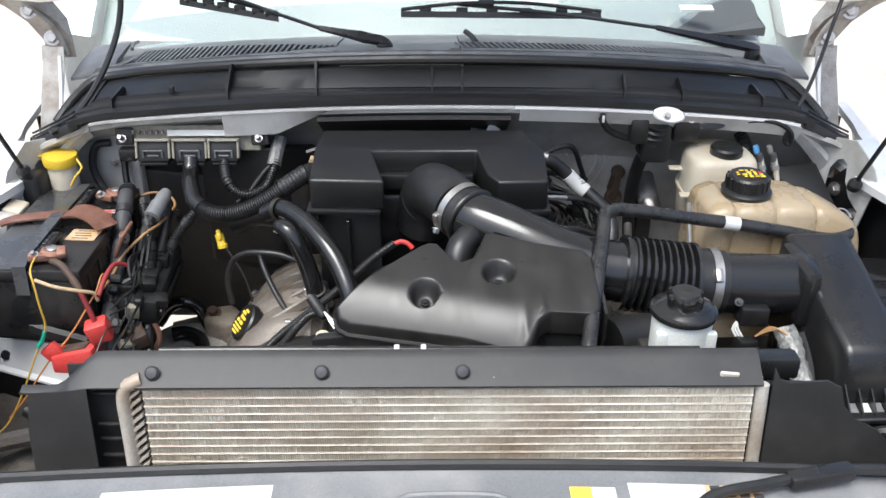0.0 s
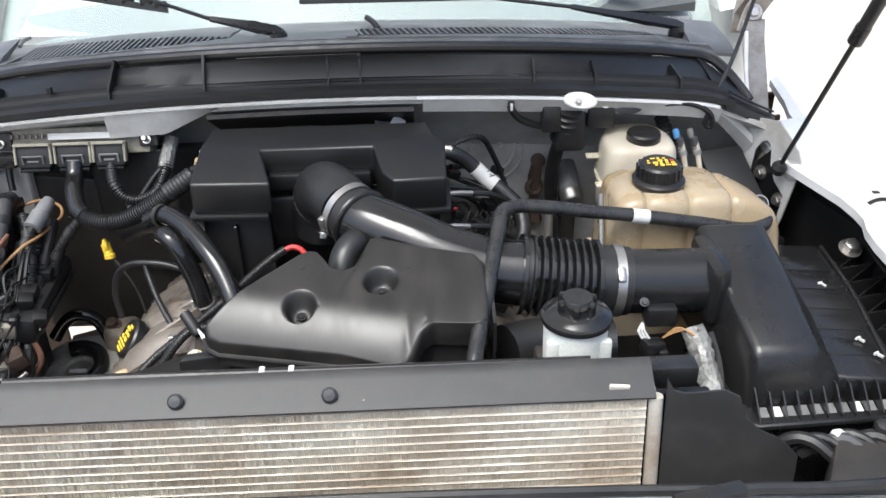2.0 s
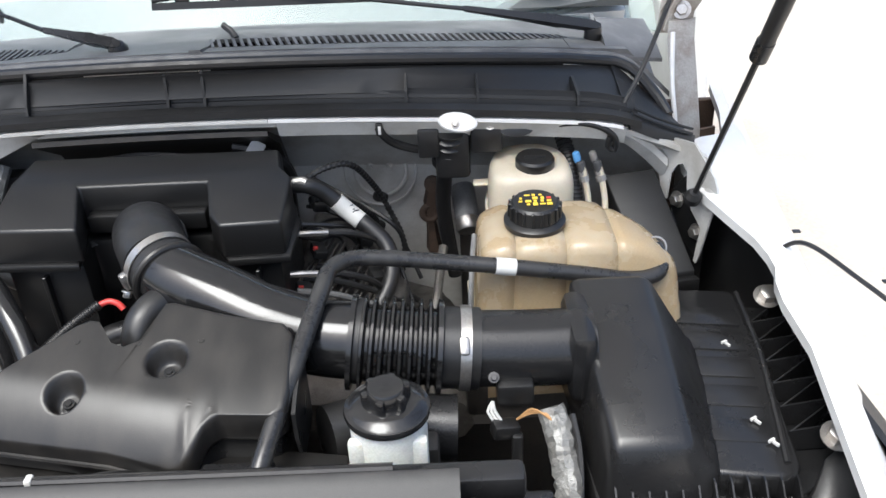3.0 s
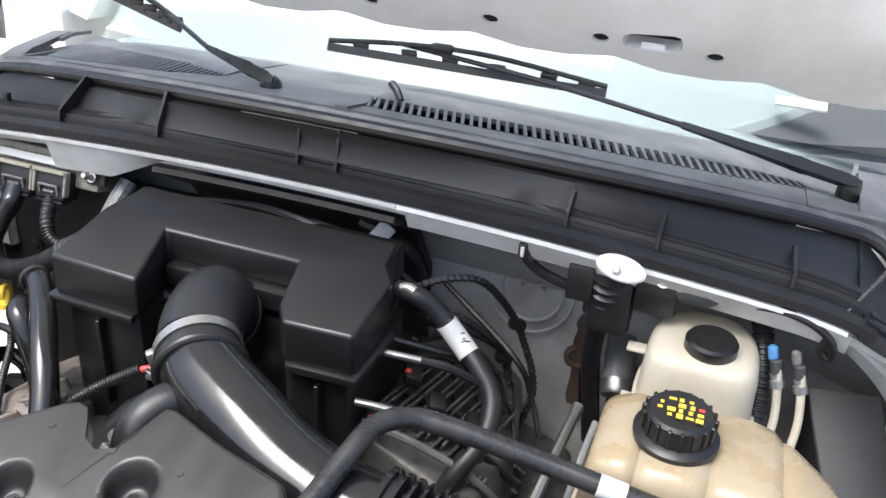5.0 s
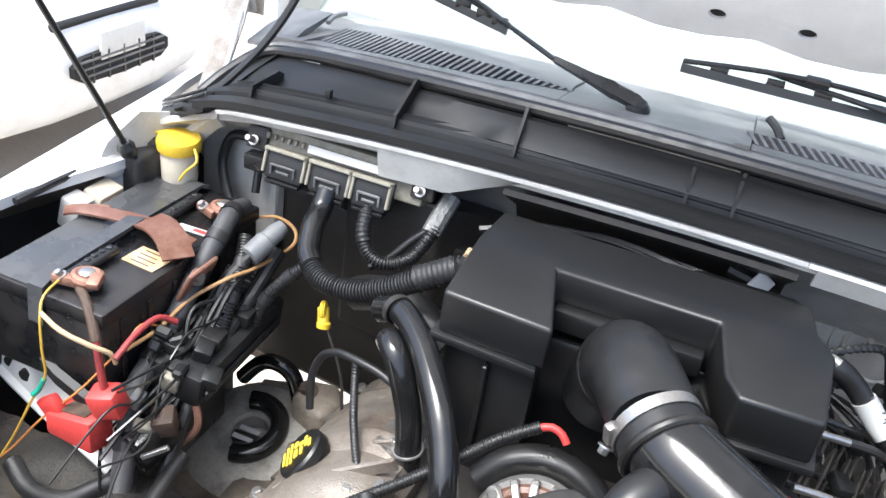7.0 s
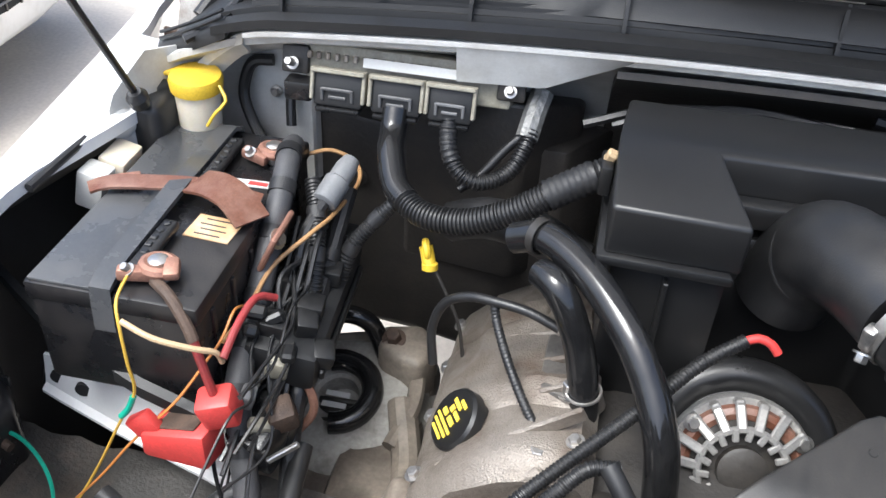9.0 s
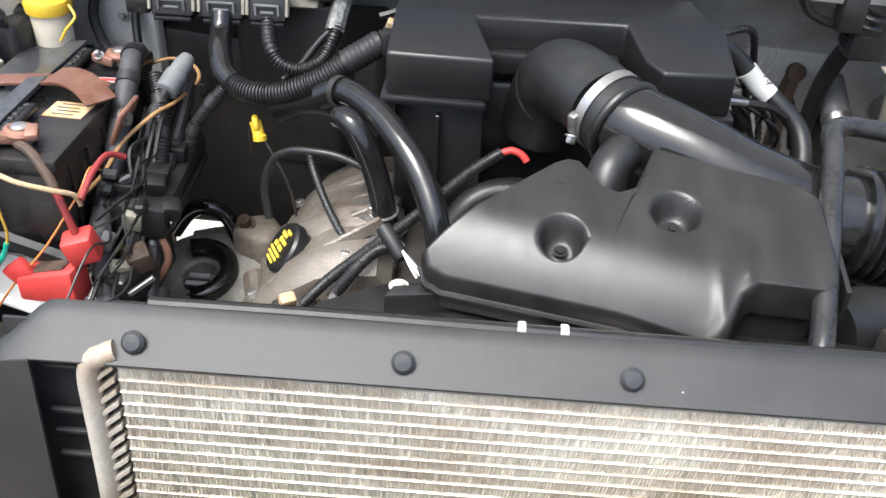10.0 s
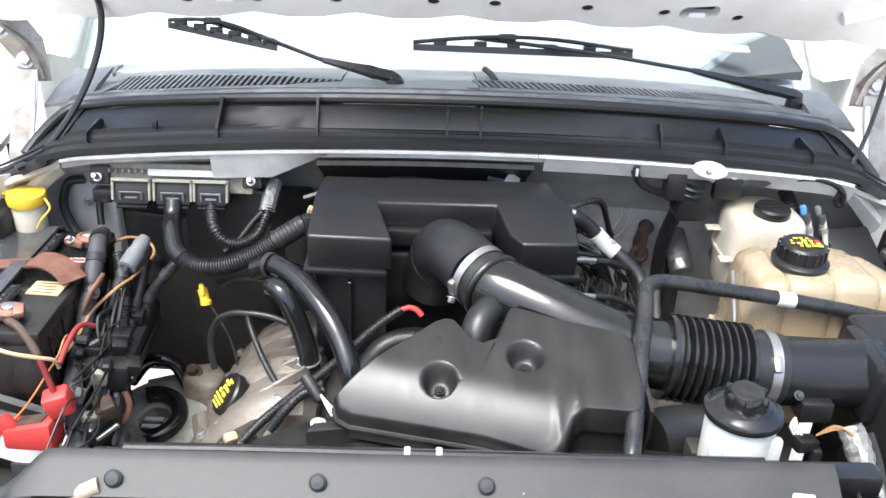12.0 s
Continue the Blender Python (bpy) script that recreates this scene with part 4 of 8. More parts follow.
    part("side_head", box(0.24, 0.52, 0.93, 0.2, 0.4, 0.14, 0.02, 2, (0, 20, 0)), DARKCAST, e)
    for k in range(12):
        part("intake_rib", box(0.20, 0.44 + 0.018 * k, 1.055 - 0.003 * k, 0.11, 0.005, 0.03, 0.002, 1, (0, 18, 12)), DARKCAST, e)
    part("exhaust_shield", tube([(0.34, 0.40, 0.95), (0.345, 0.52, 0.96), (0.33, 0.63, 0.955), (0.30, 0.70, 0.93)], 0.045, 12, 0.03), DARKCAST, e, "dull grey exhaust shield")
    part("rear_cover", prism([(0.145, 0.44), (0.285, 0.42), (0.30, 0.56), (0.275, 0.68), (0.20, 0.73), (0.145, 0.72)], 0.93, lambda x, y: 1.135 - 0.42 * max(0, x - 0.17) - 0.10 * max(0, y - 0.6), 0.010, 3), DARKCAST, e, "dull ribbed casting")
    for k in range(13):
        x_, y_ = 0.165 + 0.009 * k, 0.47 + 0.012 * (k % 2)
        part("casting_rib", box(x_, y_ + 0.055, 1.141 - 0.42 * max(0, x_ - 0.17), 0.0035, 0.12, 0.012, 0.001, 1, (0, 22, -14)), DARKCAST, e, smooth=False)
    for k in range(5):
        part("raised_letter", box(0.262 + 0.006 * k, 0.455 + 0.002 * k, 1.102 - 0.0026 * k, 0.003, 0.016, 0.004, 0.0008, 1, (0, 22, -14)), ALU, e, smooth=False)
    part("raised_pad", box(-0.27, 0.47, 1.052, 0.07, 0.12, 0.016, 0.007, 3, (6, -30, 0)), CAST, e)
    cap = part("oil_filler_cap", lathe([(0.026, -0.012), (0.026, 0.006), (0.0305, 0.008), (0.0305, 0.018), (0.028, 0.021), (0.001, 0.022)], (-0.301, 0.341, 1.060), (-0.72, -0.25, 0.64), 24), BLACK, e, "black oil filler cap with yellow marks")
    ax = Vector((-0.72, -0.25, 0.64)).normalized()
    for i, (u, v, w, h) in enumerate(((-0.02, 0.002, 0.0028, 0.022), (-0.0145, 0.002, 0.0028, 0.03), (-0.009, 0.002, 0.0028, 0.034), (-0.002, 0.011, 0.005, 0.009), (-0.002, -0.004, 0.005, 0.012), (0.006, 0.006, 0.006, 0.006), (0.006, -0.006, 0.004, 0.012), (0.013, 0.004, 0.004, 0.016), (0.0185, -0.003, 0.0035, 0.012))):
        part("mark", move(box(u, v, 0.0226, w, h, 0.0012), Matrix.Translation((-0.301, 0.341, 1.060)) @ Vector((0, 0, 1)).rotation_difference(ax).to_matrix().to_4x4() @ Matrix.Rotation(radians(30), 4, "Z")), INK_Y, cap, smooth=False)
    dp = part("dipstick", tube([(-0.325, 0.46, 1.02), (-0.335, 0.468, 1.07), (-0.355, 0.476, 1.11), (-0.371, 0.482, 1.135)], 0.0020, 8), SOOT, e)
    part("dipstick_handle", join(tube([(-0.371, 0.481, 1.130), (-0.374, 0.486, 1.139), (-0.377, 0.490, 1.147)], 0.0072, 12), ring((-0.376, 0.489, 1.143), (0.9, 0.3, 0.1), 0.0085, 0.0040, 18, 8), lathe([(0.0085, 0), (0.0085, 0.006), (0.006, 0.008)], (-0.370, 0.480, 1.126), (-0.1, 0.3, 1), 14)), YELLOW, dp, "yellow dipstick handle")
    part("timing_ledge", box(-0.20, 0.27, 1.02, 0.05, 0.05, 0.08, 0.012), SOOT, e)
    part("front_bracket", prism([(-0.335, 0.235), (-0.27, 0.225), (-0.262, 0.262), (-0.33, 0.272)], 0.92, lambda x, y: 1.045 + 0.25 * (x + 0.30), 0.006, 2), RUST, e, "rusty front bracket")
    for k in range(5):
        part("front_bolt", bolt((-0.325 + 0.022 * k, 0.232, 1.04 + 0.012 * k), (-0.2, -0.9, 0.5), 0.006, 0.008), (STEEL, RUST)[k % 2], e)
    for x, y, z in ((-0.215, 0.36, 1.104), (-0.19, 0.46, 1.09), (-0.235, 0.29, 1.09)):
        part("stud", bolt((x, y, z), (0, 0, 1), 0.007, 0.016), STEEL, e)
    return e


engine()


def plenum():
    p = thing("intake_plenum", (-0.025, 0.48, 1.1), "matt black plastic intake box with two square lobes", "intake box")
    top = lambda x, y: 1.282 + 0.19 * max(0, y - 0.405) if y < 0.5 else 1.301 + 0.03 * (y - 0.5)
    outline = [(-0.207, 0.405), (-0.092, 0.400), (-0.116, 0.487), (0.052, 0.487), (0.066, 0.42), (0.082, 0.396), (0.158, 0.400), (0.160, 0.49), (0.142, 0.515), (0.134, 0.565), (-0.200, 0.565), (-0.206, 0.5)]
    top_ob = part("lid", prism(outline, 1.234, top, 0.0045, 3), BLACK, p, angle=40)
    grow = [(x + 0.006 * (1 if x > -0.025 else -1), y - (0.006 if y < 0.45 else 0)) for x, y in outline]
    part("seam_flange", prism(grow, 1.225, 1.235, 0.003, 2), BLACK, p)
    part("lower_box", prism([(-0.200, 0.412), (-0.098, 0.408), (-0.110, 0.47), (0.05, 0.47), (0.08, 0.404), (0.150, 0.408), (0.150, 0.56), (-0.196, 0.56)], 1.06, 1.227, 0.008, 2), BLACK, p)
    for x, y in ((-0.150, 0.409), (0.12, 0.404)):
        part("web", prism([(x - 0.0025, y - 0.010), (x + 0.0025, y - 0.010), (x + 0.0025, y + 0.004), (x - 0.0025, y + 0.004)], 1.10, 1.215, 0.001, 1), BLACK, p)
    part("recess_ledge", box(-0.03, 0.477, 1.25, 0.155, 0.02, 0.025, 0.004), BLACK, p)
    part("side_port", box(-0.213, 0.49, 1.262, 0.012, 0.035, 0.03, 0.003), BLACK, p)
    part("mount_boss", lathe([(0.013, -0.02), (0.013, 0.006), (0.006, 0.008)], (-0.205, 0.515, 1.235), (-0.5, 0, 0.8), 14), BLACK, p)
    part("rear_step", box(0.07, 0.585, 1.26, 0.12, 0.05, 0.05, 0.01), BLACK, p)
    part("nipple", tube([(0.155, 0.53, 1.268), (0.165, 0.53, 1.27), (0.172, 0.528, 1.268)], 0.006, 10), ALU, p)
    return p


plenum()


def duct():
    d = thing("intake_duct", (0.1, 0.3, 1.18), "glossy black plastic air duct with bellows and steel clamps", "air duct")
    C = Vector((0.020, 0.345, 1.262))
    ax = Vector((0.62, -0.76, -0.17)).normalized()
    elbow = [(-0.034, 0.475, 1.175), (-0.029, 0.462, 1.215), (-0.020, 0.435, 1.250), (0.000, 0.385, 1.264), tuple(C)]
    part("elbow", tube(elbow, (0.046, 0.0405), 28, 0.006), RUBBER, d, "black rubber elbow")
    part("elbow_crease", ring((-0.023, 0.447, 1.236), (0.25, -0.8, 0.5), 0.0445, 0.0020, 32, 6), RUBBER, d)
    cl = part("hose_clamp", band(C + ax * 0.004, ax, 0.0412, 0.011, 0.0016), STEEL, d, "shiny steel hose clamp")
    part("clamp_screw", join(box(-0.0118, 0.3195, 1.257, 0.010, 0.013, 0.022, 0.003, 2, (12, 0, -40)), bolt((-0.0125, 0.3165, 1.244), (-0.2, -0.5, -0.8), 0.005, 0.008)), STEEL, cl)
    part("cuff_sleeve", tube([tuple(C + ax * 0.009), tuple(C + ax * 0.024)], 0.0405, 36, straight=True), RUBBER, d)
    part("cuff_ring", ring(C + ax * 0.027, ax, 0.0408, 0.0048, 40, 10), DRESSED, d, "thick moulded collar")
    line = [tuple(C + ax * 0.020), (0.052, 0.314, 1.256), (0.102, 0.290, 1.243), (0.15, 0.271, 1.226), (0.205, 0.259, 1.211), (0.255, 0.254, 1.205)]
    part("duct_pipe", tube(line, (0.0395, 0.044), 32, 0.006), GLOSSRUB, d)
    part("side_neck", tube([(0.066, 0.312, 1.240), (0.046, 0.296, 1.246), (0.029, 0.276, 1.246), (0.018, 0.258, 1.236), (0.015, 0.244, 1.212), (0.018, 0.236, 1.165)], 0.0195, 24, 0.004), RUBBER, d, "short curved branch pipe")
    part("neck_bead", ring((0.047, 0.297, 1.246), (0.75, 0.62, 0.1), 0.0195, 0.0014, 28, 6), GLOSSRUB, d)
    part("bellows", tube([(0.245, 0.254, 1.205), (0.30, 0.252, 1.198), (0.352, 0.251, 1.193)], 0.0485, 32, 0.0026, 0.0108, 0.011), GLOSSRUB, d, "corrugated black rubber bellows")
    part("cuff", tube([(0.345, 0.251, 1.194), (0.388, 0.251, 1.19)], 0.046, 32, straight=True), RUBBER, d)
    c2 = part("hose_clamp", band((0.372, 0.251, 1.1915), (1, 0, -0.08), 0.0465, 0.012, 0.0016), STEEL, d, "shiny steel hose clamp")
    part("clamp_screw", box(0.372, 0.214, 1.222, 0.011, 0.02, 0.01, 0.003, 2, (45, 0, 0)), STEEL, c2)
    c3 = part("hose_clamp", band((0.254, 0.254, 1.205), (1, 0, -0.1), 0.046, 0.010, 0.0016), RUBBER, d)
    part("outlet_pipe", tube([(0.385, 0.251, 1.19), (0.44, 0.252, 1.187), (0.515, 0.254, 1.185)], 0.043, 32, 0.01), SATIN, d)
    part("sensor", box(0.425, 0.21, 1.165, 0.04, 0.03, 0.028, 0.004), BLACK, d)
    part("sensor_screw", bolt((0.402, 0.205, 1.185), (0, -0.7, 0.7), 0.004, 0.005), DARKPIN, d)
    part("drain_pipe", tube([(0.22, 0.17, 1.14), (0.27, 0.19, 1.135), (0.36, 0.19, 1.13)], 0.036, 20, 0.01), SATIN, d)
    return d


duct()


def resonator():
    r = thing("air_resonator", (0.04, 0.17, 1.16), "smooth black plastic resonator cover with two round wells", "resonator")
    base = [(-0.145, 0.141), (-0.141, 0.132), (-0.128, 0.126), (0.02, 0.098), (0.086, 0.080), (0.097, 0.080), (0.104, 0.086), (0.116, 0.108), (0.130, 0.117), (0.185, 0.114), (0.194, 0.121), (0.197, 0.14), (0.195, 0.205), (0.185, 0.219),
            (0.12, 0.234), (0.063, 0.2525), (0.055, 0.2515), (0.050, 0.240), (0.045, 0.219), (0.036, 0.205), (0.020, 0.198), (0.005, 0.204), (-0.006, 0.221), (-0.014, 0.2315), (-0.024, 0.2335), (-0.036, 0.228)]
    cx, cy = 0.012, 0.15
    fine = []
    for i, a in enumerate(base):
        b = base[(i + 1) % len(base)]
        n = max(1, int(math.hypot(b[0] - a[0], b[1] - a[1]) / 0.005))
        fine += [(a[0] + (b[0] - a[0]) * k / n, a[1] + (b[1] - a[1]) * k / n) for k in range(n)]

    def front(x):
        """Front edge of the cover."""
        return 0.1285 - 0.214 * (x + 0.14) if x < 0.1 else 0.080 + 0.036 * min(1.0, (x - 0.1) / 0.028)

    def lip(x, y):
        """Sloping top with a long round towards the front."""
        d = max(0.0, y - front(x))
        k = 1.0 if x < 0.09 else max(0.12, 1 - (x - 0.09) / 0.035)
        return 1.2415 + 0.30 * (y - 0.155) - 0.030 * k * max(0.0, 1 - d / 0.064) ** 2.2

    wells = ((-0.029, 0.150, 0.0105, 1.0), (0.067, 0.180, 0.0125, 1.0))

    def sink(x, y):
        """Depth of the round wells."""
        out = 0.0
        for wx, wy, wr, deep in wells:
            t = min(1.0, max(0.0, (wr + 0.010 - math.hypot(x - wx, y - wy)) / 0.010))
            out = max(out, 0.022 * deep * t * t * (3 - 2 * t))
        return out

    def loop(s, drop):
        out = []
        for x, y in fine:
            px, py = cx + (x - cx) * s, cy + (y - cy) * s
            out.append(Vector((px, py, lip(px, py) - drop - (sink(px, py) if drop == 0 else 0))))
        return out

    bm = loft([loop(s, 0.036) for s in (0.02, 0.3, 0.6, 0.9)] + [loop(0.99, 0.032), loop(1.0, 0.028), loop(1.0, 0.0085), loop(0.996, 0.0045), loop(0.988, 0.0015)] + [loop(0.975 - 0.0199 * k, 0) for k in range(49)])
    part("cover", bm, DRESSED, r, angle=70)
    part("seam_lip", tube([(x, y - 0.001, lip(x, y) - 0.016) for x, y in fine if y < front(x) + 0.012 and x < 0.1], 0.0032, 8), DRESSED, r)
    for x, y, R in ((-0.029, 0.150, 0.008), (0.067, 0.180, 0.009)):
        z = lip(x, y) - 0.0225
        part("grommet", lathe([(R, -0.004), (R, 0.0), (R * 0.6, 0.001), (R * 0.6, 0.003), (0.001, 0.004)], (x, y, z), (0, -0.3, 1), 20), RUBBER, r)
        part("wet_spot", bolt((x, y, z + 0.004), (0, -0.3, 1), 0.004, 0.003), GLOSSRUB, r)
    small = [(cx + (x - cx) * 0.955, cy + 0.004 + (y - cy) * 0.94) for x, y in base]
    part("lower_shell", prism(small, 1.13, lambda x, y: lip(x, y) - 0.03, 0.006, 2), SATIN, r)
    part("end_rib", loft([[Vector((x, y, z)) for y, z in ((0.118, 1.19), (0.118, 1.222), (0.20, 1.245), (0.20, 1.15), (0.13, 1.15))] for x in (0.199, 0.203)]), SATIN, r)
    for x, y in ((-0.03, 0.205), (0.10, 0.20), (0.035, 0.2)):
        part("locating_pip", lathe([(0.0032, 0.0), (0.0028, 0.0006), (0.001, 0.0006)], (x, y, lip(x, y)), (0, -0.3, 1), 12), DRESSED, r)
    return r


resonator()


def hose(name, label, pts, r, mat, cat="hose", **kw):
    h = thing(name, pts[0], label, cat)
    part("pipe", tube(pts, r, **kw), mat, h)
    return h


ov = hose("coolant_hose", "matt black foam covered coolant hose with white tape", [(0.168, 0.06, 1.16), (0.172, 0.072, 1.196), (0.196, 0.17, 1.234), (0.218, 0.262, 1.266), (0.226, 0.300, 1.272), (0.246, 0.326, 1.268), (0.28, 0.336, 1.262), (0.36, 0.345, 1.246),
          (0.43, 0.347, 1.235), (0.52, 0.352, 1.217), (0.58, 0.356, 1.204), (0.612, 0.365, 1.204), (0.622, 0.385, 1.21), (0.618, 0.405, 1.218)], 0.0098, GLOSSLOOM, n=16, step=0.005)
part("tape", tube([(0.414, 0.3465, 1.2375), (0.438, 0.3475, 1.2335)], 0.0106, 16, straight=True), LABEL, ov, "strip of pale tape")

uh = hose("radiator_hose", "glossy black rubber upper radiator hose", [(-0.285, 0.446, 1.206), (-0.255, 0.43, 1.222), (-0.215, 0.392, 1.218), (-0.18, 0.350, 1.200), (-0.155, 0.318, 1.172), (-0.138, 0.288, 1.135), (-0.13, 0.275, 1.08)], 0.0148, GLOSSRUB, n=18)
part("spring_clip", band((-0.262, 0.433, 1.221), (0.75, -0.55, 0.1), 0.0154, 0.008, 0.0015), SOOT, uh)
sh = hose("bypass_hose", "short glossy black rubber hose with a wire clip", [(-0.255, 0.40, 1.205), (-0.243, 0.385, 1.208), (-0.228, 0.376, 1.19), (-0.212, 0.369, 1.15), (-0.202, 0.358, 1.105), (-0.198, 0.355, 1.06)], 0.0140, GLOSSRUB, n=18)
part("wire_clip", ring((-0.203, 0.359, 1.113), (0.15, 0.1, -1), 0.0158, 0.0016, 24, 6), STEEL, sh)


def alternator():
    a = thing("alternator", (-0.075, 0.31, 1.05), "aluminium alternator with slotted housing and copper windings", "alternator")
    at, ax = Vector((-0.058, 0.340, 1.072)), Vector((0.0, -0.84, 0.54)).normalized()
    part("housing", lathe([(0.055, -0.06), (0.066, -0.045), (0.066, -0.020), (0.060, -0.018)], at, ax, 40), BLACK, a)
    part("end_frame", lathe([(0.064, -0.020), (0.0655, -0.010), (0.063, -0.004), (0.060, -0.004)], at, ax, 40), ALU, a, "bright cast end frame")
    part("winding", ring(at + ax * -0.002, ax, 0.050, 0.0075, 40, 8), COPPER, a, "reddish copper windings")
    part("stator", lathe([(0.052, -0.012), (0.044, 0.002), (0.030, 0.004)], at, ax, 36), SOOT, a)
    part("end_cap", lathe([(0.022, 0.002), (0.022, 0.015), (0.018, 0.017), (0.001, 0.017)], at, ax, 28), SOOT, a)
    q = Vector((0, 0, 1)).rotation_difference(ax)
    for k in range(18):
        an = k * math.tau / 18
        m = Matrix.Translation(at) @ q.to_matrix().to_4x4() @ Matrix.Rotation(an, 4, "Z")
        part("vane", move(join(box(0.060, 0, 0.002, 0.006, 0.0085, 0.016, 0.0015, 1), box(0.049, 0, 0.0115, 0.024, 0.0085, 0.005, 0.0015, 1, (0, 24, 0))), m), ALU, a, smooth=False)
        part("tooth", move(box(0.034, 0.006, 0.017, 0.012, 0.006, 0.004, 0.001, 1), m), ALU, a, smooth=False)
    for b in (0.6, 2.5):
        part("bolt", bolt(at + q @ Vector((0.058 * math.cos(b), 0.058 * math.sin(b), 0.006)), ax, 0.0055), STEEL, a)
    part("cage_ring", ring(at + ax * 0.0155, ax, 0.0385, 0.0035, 36, 6), ALU, a)
    part("shield_arc", tube([at + q @ Vector((0.078 * math.cos(b), 0.078 * math.sin(b), -0.03)) for b in (0.2, 0.7, 1.2, 1.7, 2.2, 2.7)], 0.017, 12), SATIN, a)
    return a


alternator()

cd = hose("battery_cable", "corrugated black loom with a bright red cable end", [(-0.268, 0.213, 1.09), (-0.243, 0.236, 1.108), (-0.210, 0.268, 1.122), (-0.178, 0.298, 1.135), (-0.148, 0.325, 1.150), (-0.112, 0.358, 1.170), (-0.078, 0.376, 1.188)], 0.0060, RUBBER, "cable", ribs=0.0034, depth=0.0008)
part("red_end", tube([(-0.080, 0.376, 1.186), (-0.068, 0.380, 1.189), (-0.057, 0.379, 1.186), (-0.050, 0.376, 1.179)], 0.0040, 12), RED, cd, "red cable sleeve")
hose("wiring_loom", "corrugated black wiring loom across the engine front", [(-0.235, 0.225, 1.10), (-0.215, 0.235, 1.125), (-0.195, 0.25, 1.138), (-0.17, 0.255, 1.14)], 0.0062, RUBBER, "loom", ribs=0.0034, depth=0.0009)
hose("breather_pipe", "thin black breather pipe over the valve cover", [(-0.352, 0.425, 1.05), (-0.356, 0.432, 1.09), (-0.345, 0.432, 1.125), (-0.322, 0.424, 1.145), (-0.295, 0.415, 1.152), (-0.262, 0.408, 1.152), (-0.232, 0.400, 1.145)], 0.0048, RUBBER, "pipe")
hose("vacuum_pipe", "thin ribbed black pipe running down the valve cover", [(-0.295, 0.415, 1.150), (-0.290, 0.405, 1.135), (-0.272, 0.37, 1.118), (-0.250, 0.335, 1.102), (-0.233, 0.314, 1.095), (-0.215, 0.312, 1.10)], 0.0044, RUBBER, "pipe", ribs=0.004, depth=0.0005)
hose("lower_hose", "black rubber hose under the intake box", [(-0.36, 0.55, 1.14), (-0.32, 0.53, 1.165), (-0.27, 0.51, 1.17), (-0.22, 0.5, 1.15)], 0.022, RUBBER)

# front of engine: fan shroud and beam behind the cooler
fs = thing("fan_shroud", (0, 0.12, 0.8), "black plastic fan shroud behind the cooler", "shroud")
part("ledge", prism([(-0.235, 0.055), (0.25, 0.055), (0.25, 0.12), (0.16, 0.135), (-0.08, 0.125), (-0.165, 0.175), (-0.235, 0.13)], 1.14, lambda x, y: 1.168 - 0.05 * (y - 0.06), 0.004), DRESSED, fs)
part("pocket", prism([(-0.175, 0.118), (-0.115, 0.128), (-0.11, 0.143), (-0.168, 0.135)], 1.155, 1.185, 0.003), SATIN, fs)
part("fan_ring", ring((0.03, 0.108, 0.962), (0, 1, 0.12), 0.205, 0.02, 72, 12), GLOSSRUB, fs)
part("back_wall", box(0.05, 0.07, 0.96, 0.8, 0.012, 0.38, 0.003), SATIN, fs)
part("screw", bolt((-0.165, 0.154, 1.168), (0, 0, 1), 0.006, 0.005), CREAM, fs, "white push clip")
bm_ = thing("radiator_beam", (0, 0.045, 1.15), "black radiator top beam carrying a black conduit", "beam")
part("beam", box(0.02, 0.045, 1.197, 0.80, 0.028, 0.03, 0.006), SATIN, bm_)
part("conduit", tube([(-0.345, 0.052, 1.214), (-0.2, 0.05, 1.216), (0.0, 0.048, 1.216), (0.3, 0.048, 1.215)], 0.0055, 10, 0.02), GLOSSRUB, bm_)
for x in (-0.062, -0.03):
    part("clip", box(x, 0.048, 1.217, 0.007, 0.011, 0.011, 0.002), LABEL, bm_)
part("bar_bracket", box(0.15, 0.075, 1.19, 0.07, 0.02, 0.012, 0.003, 2, (-10, 0, 0)), SATIN, bm_)


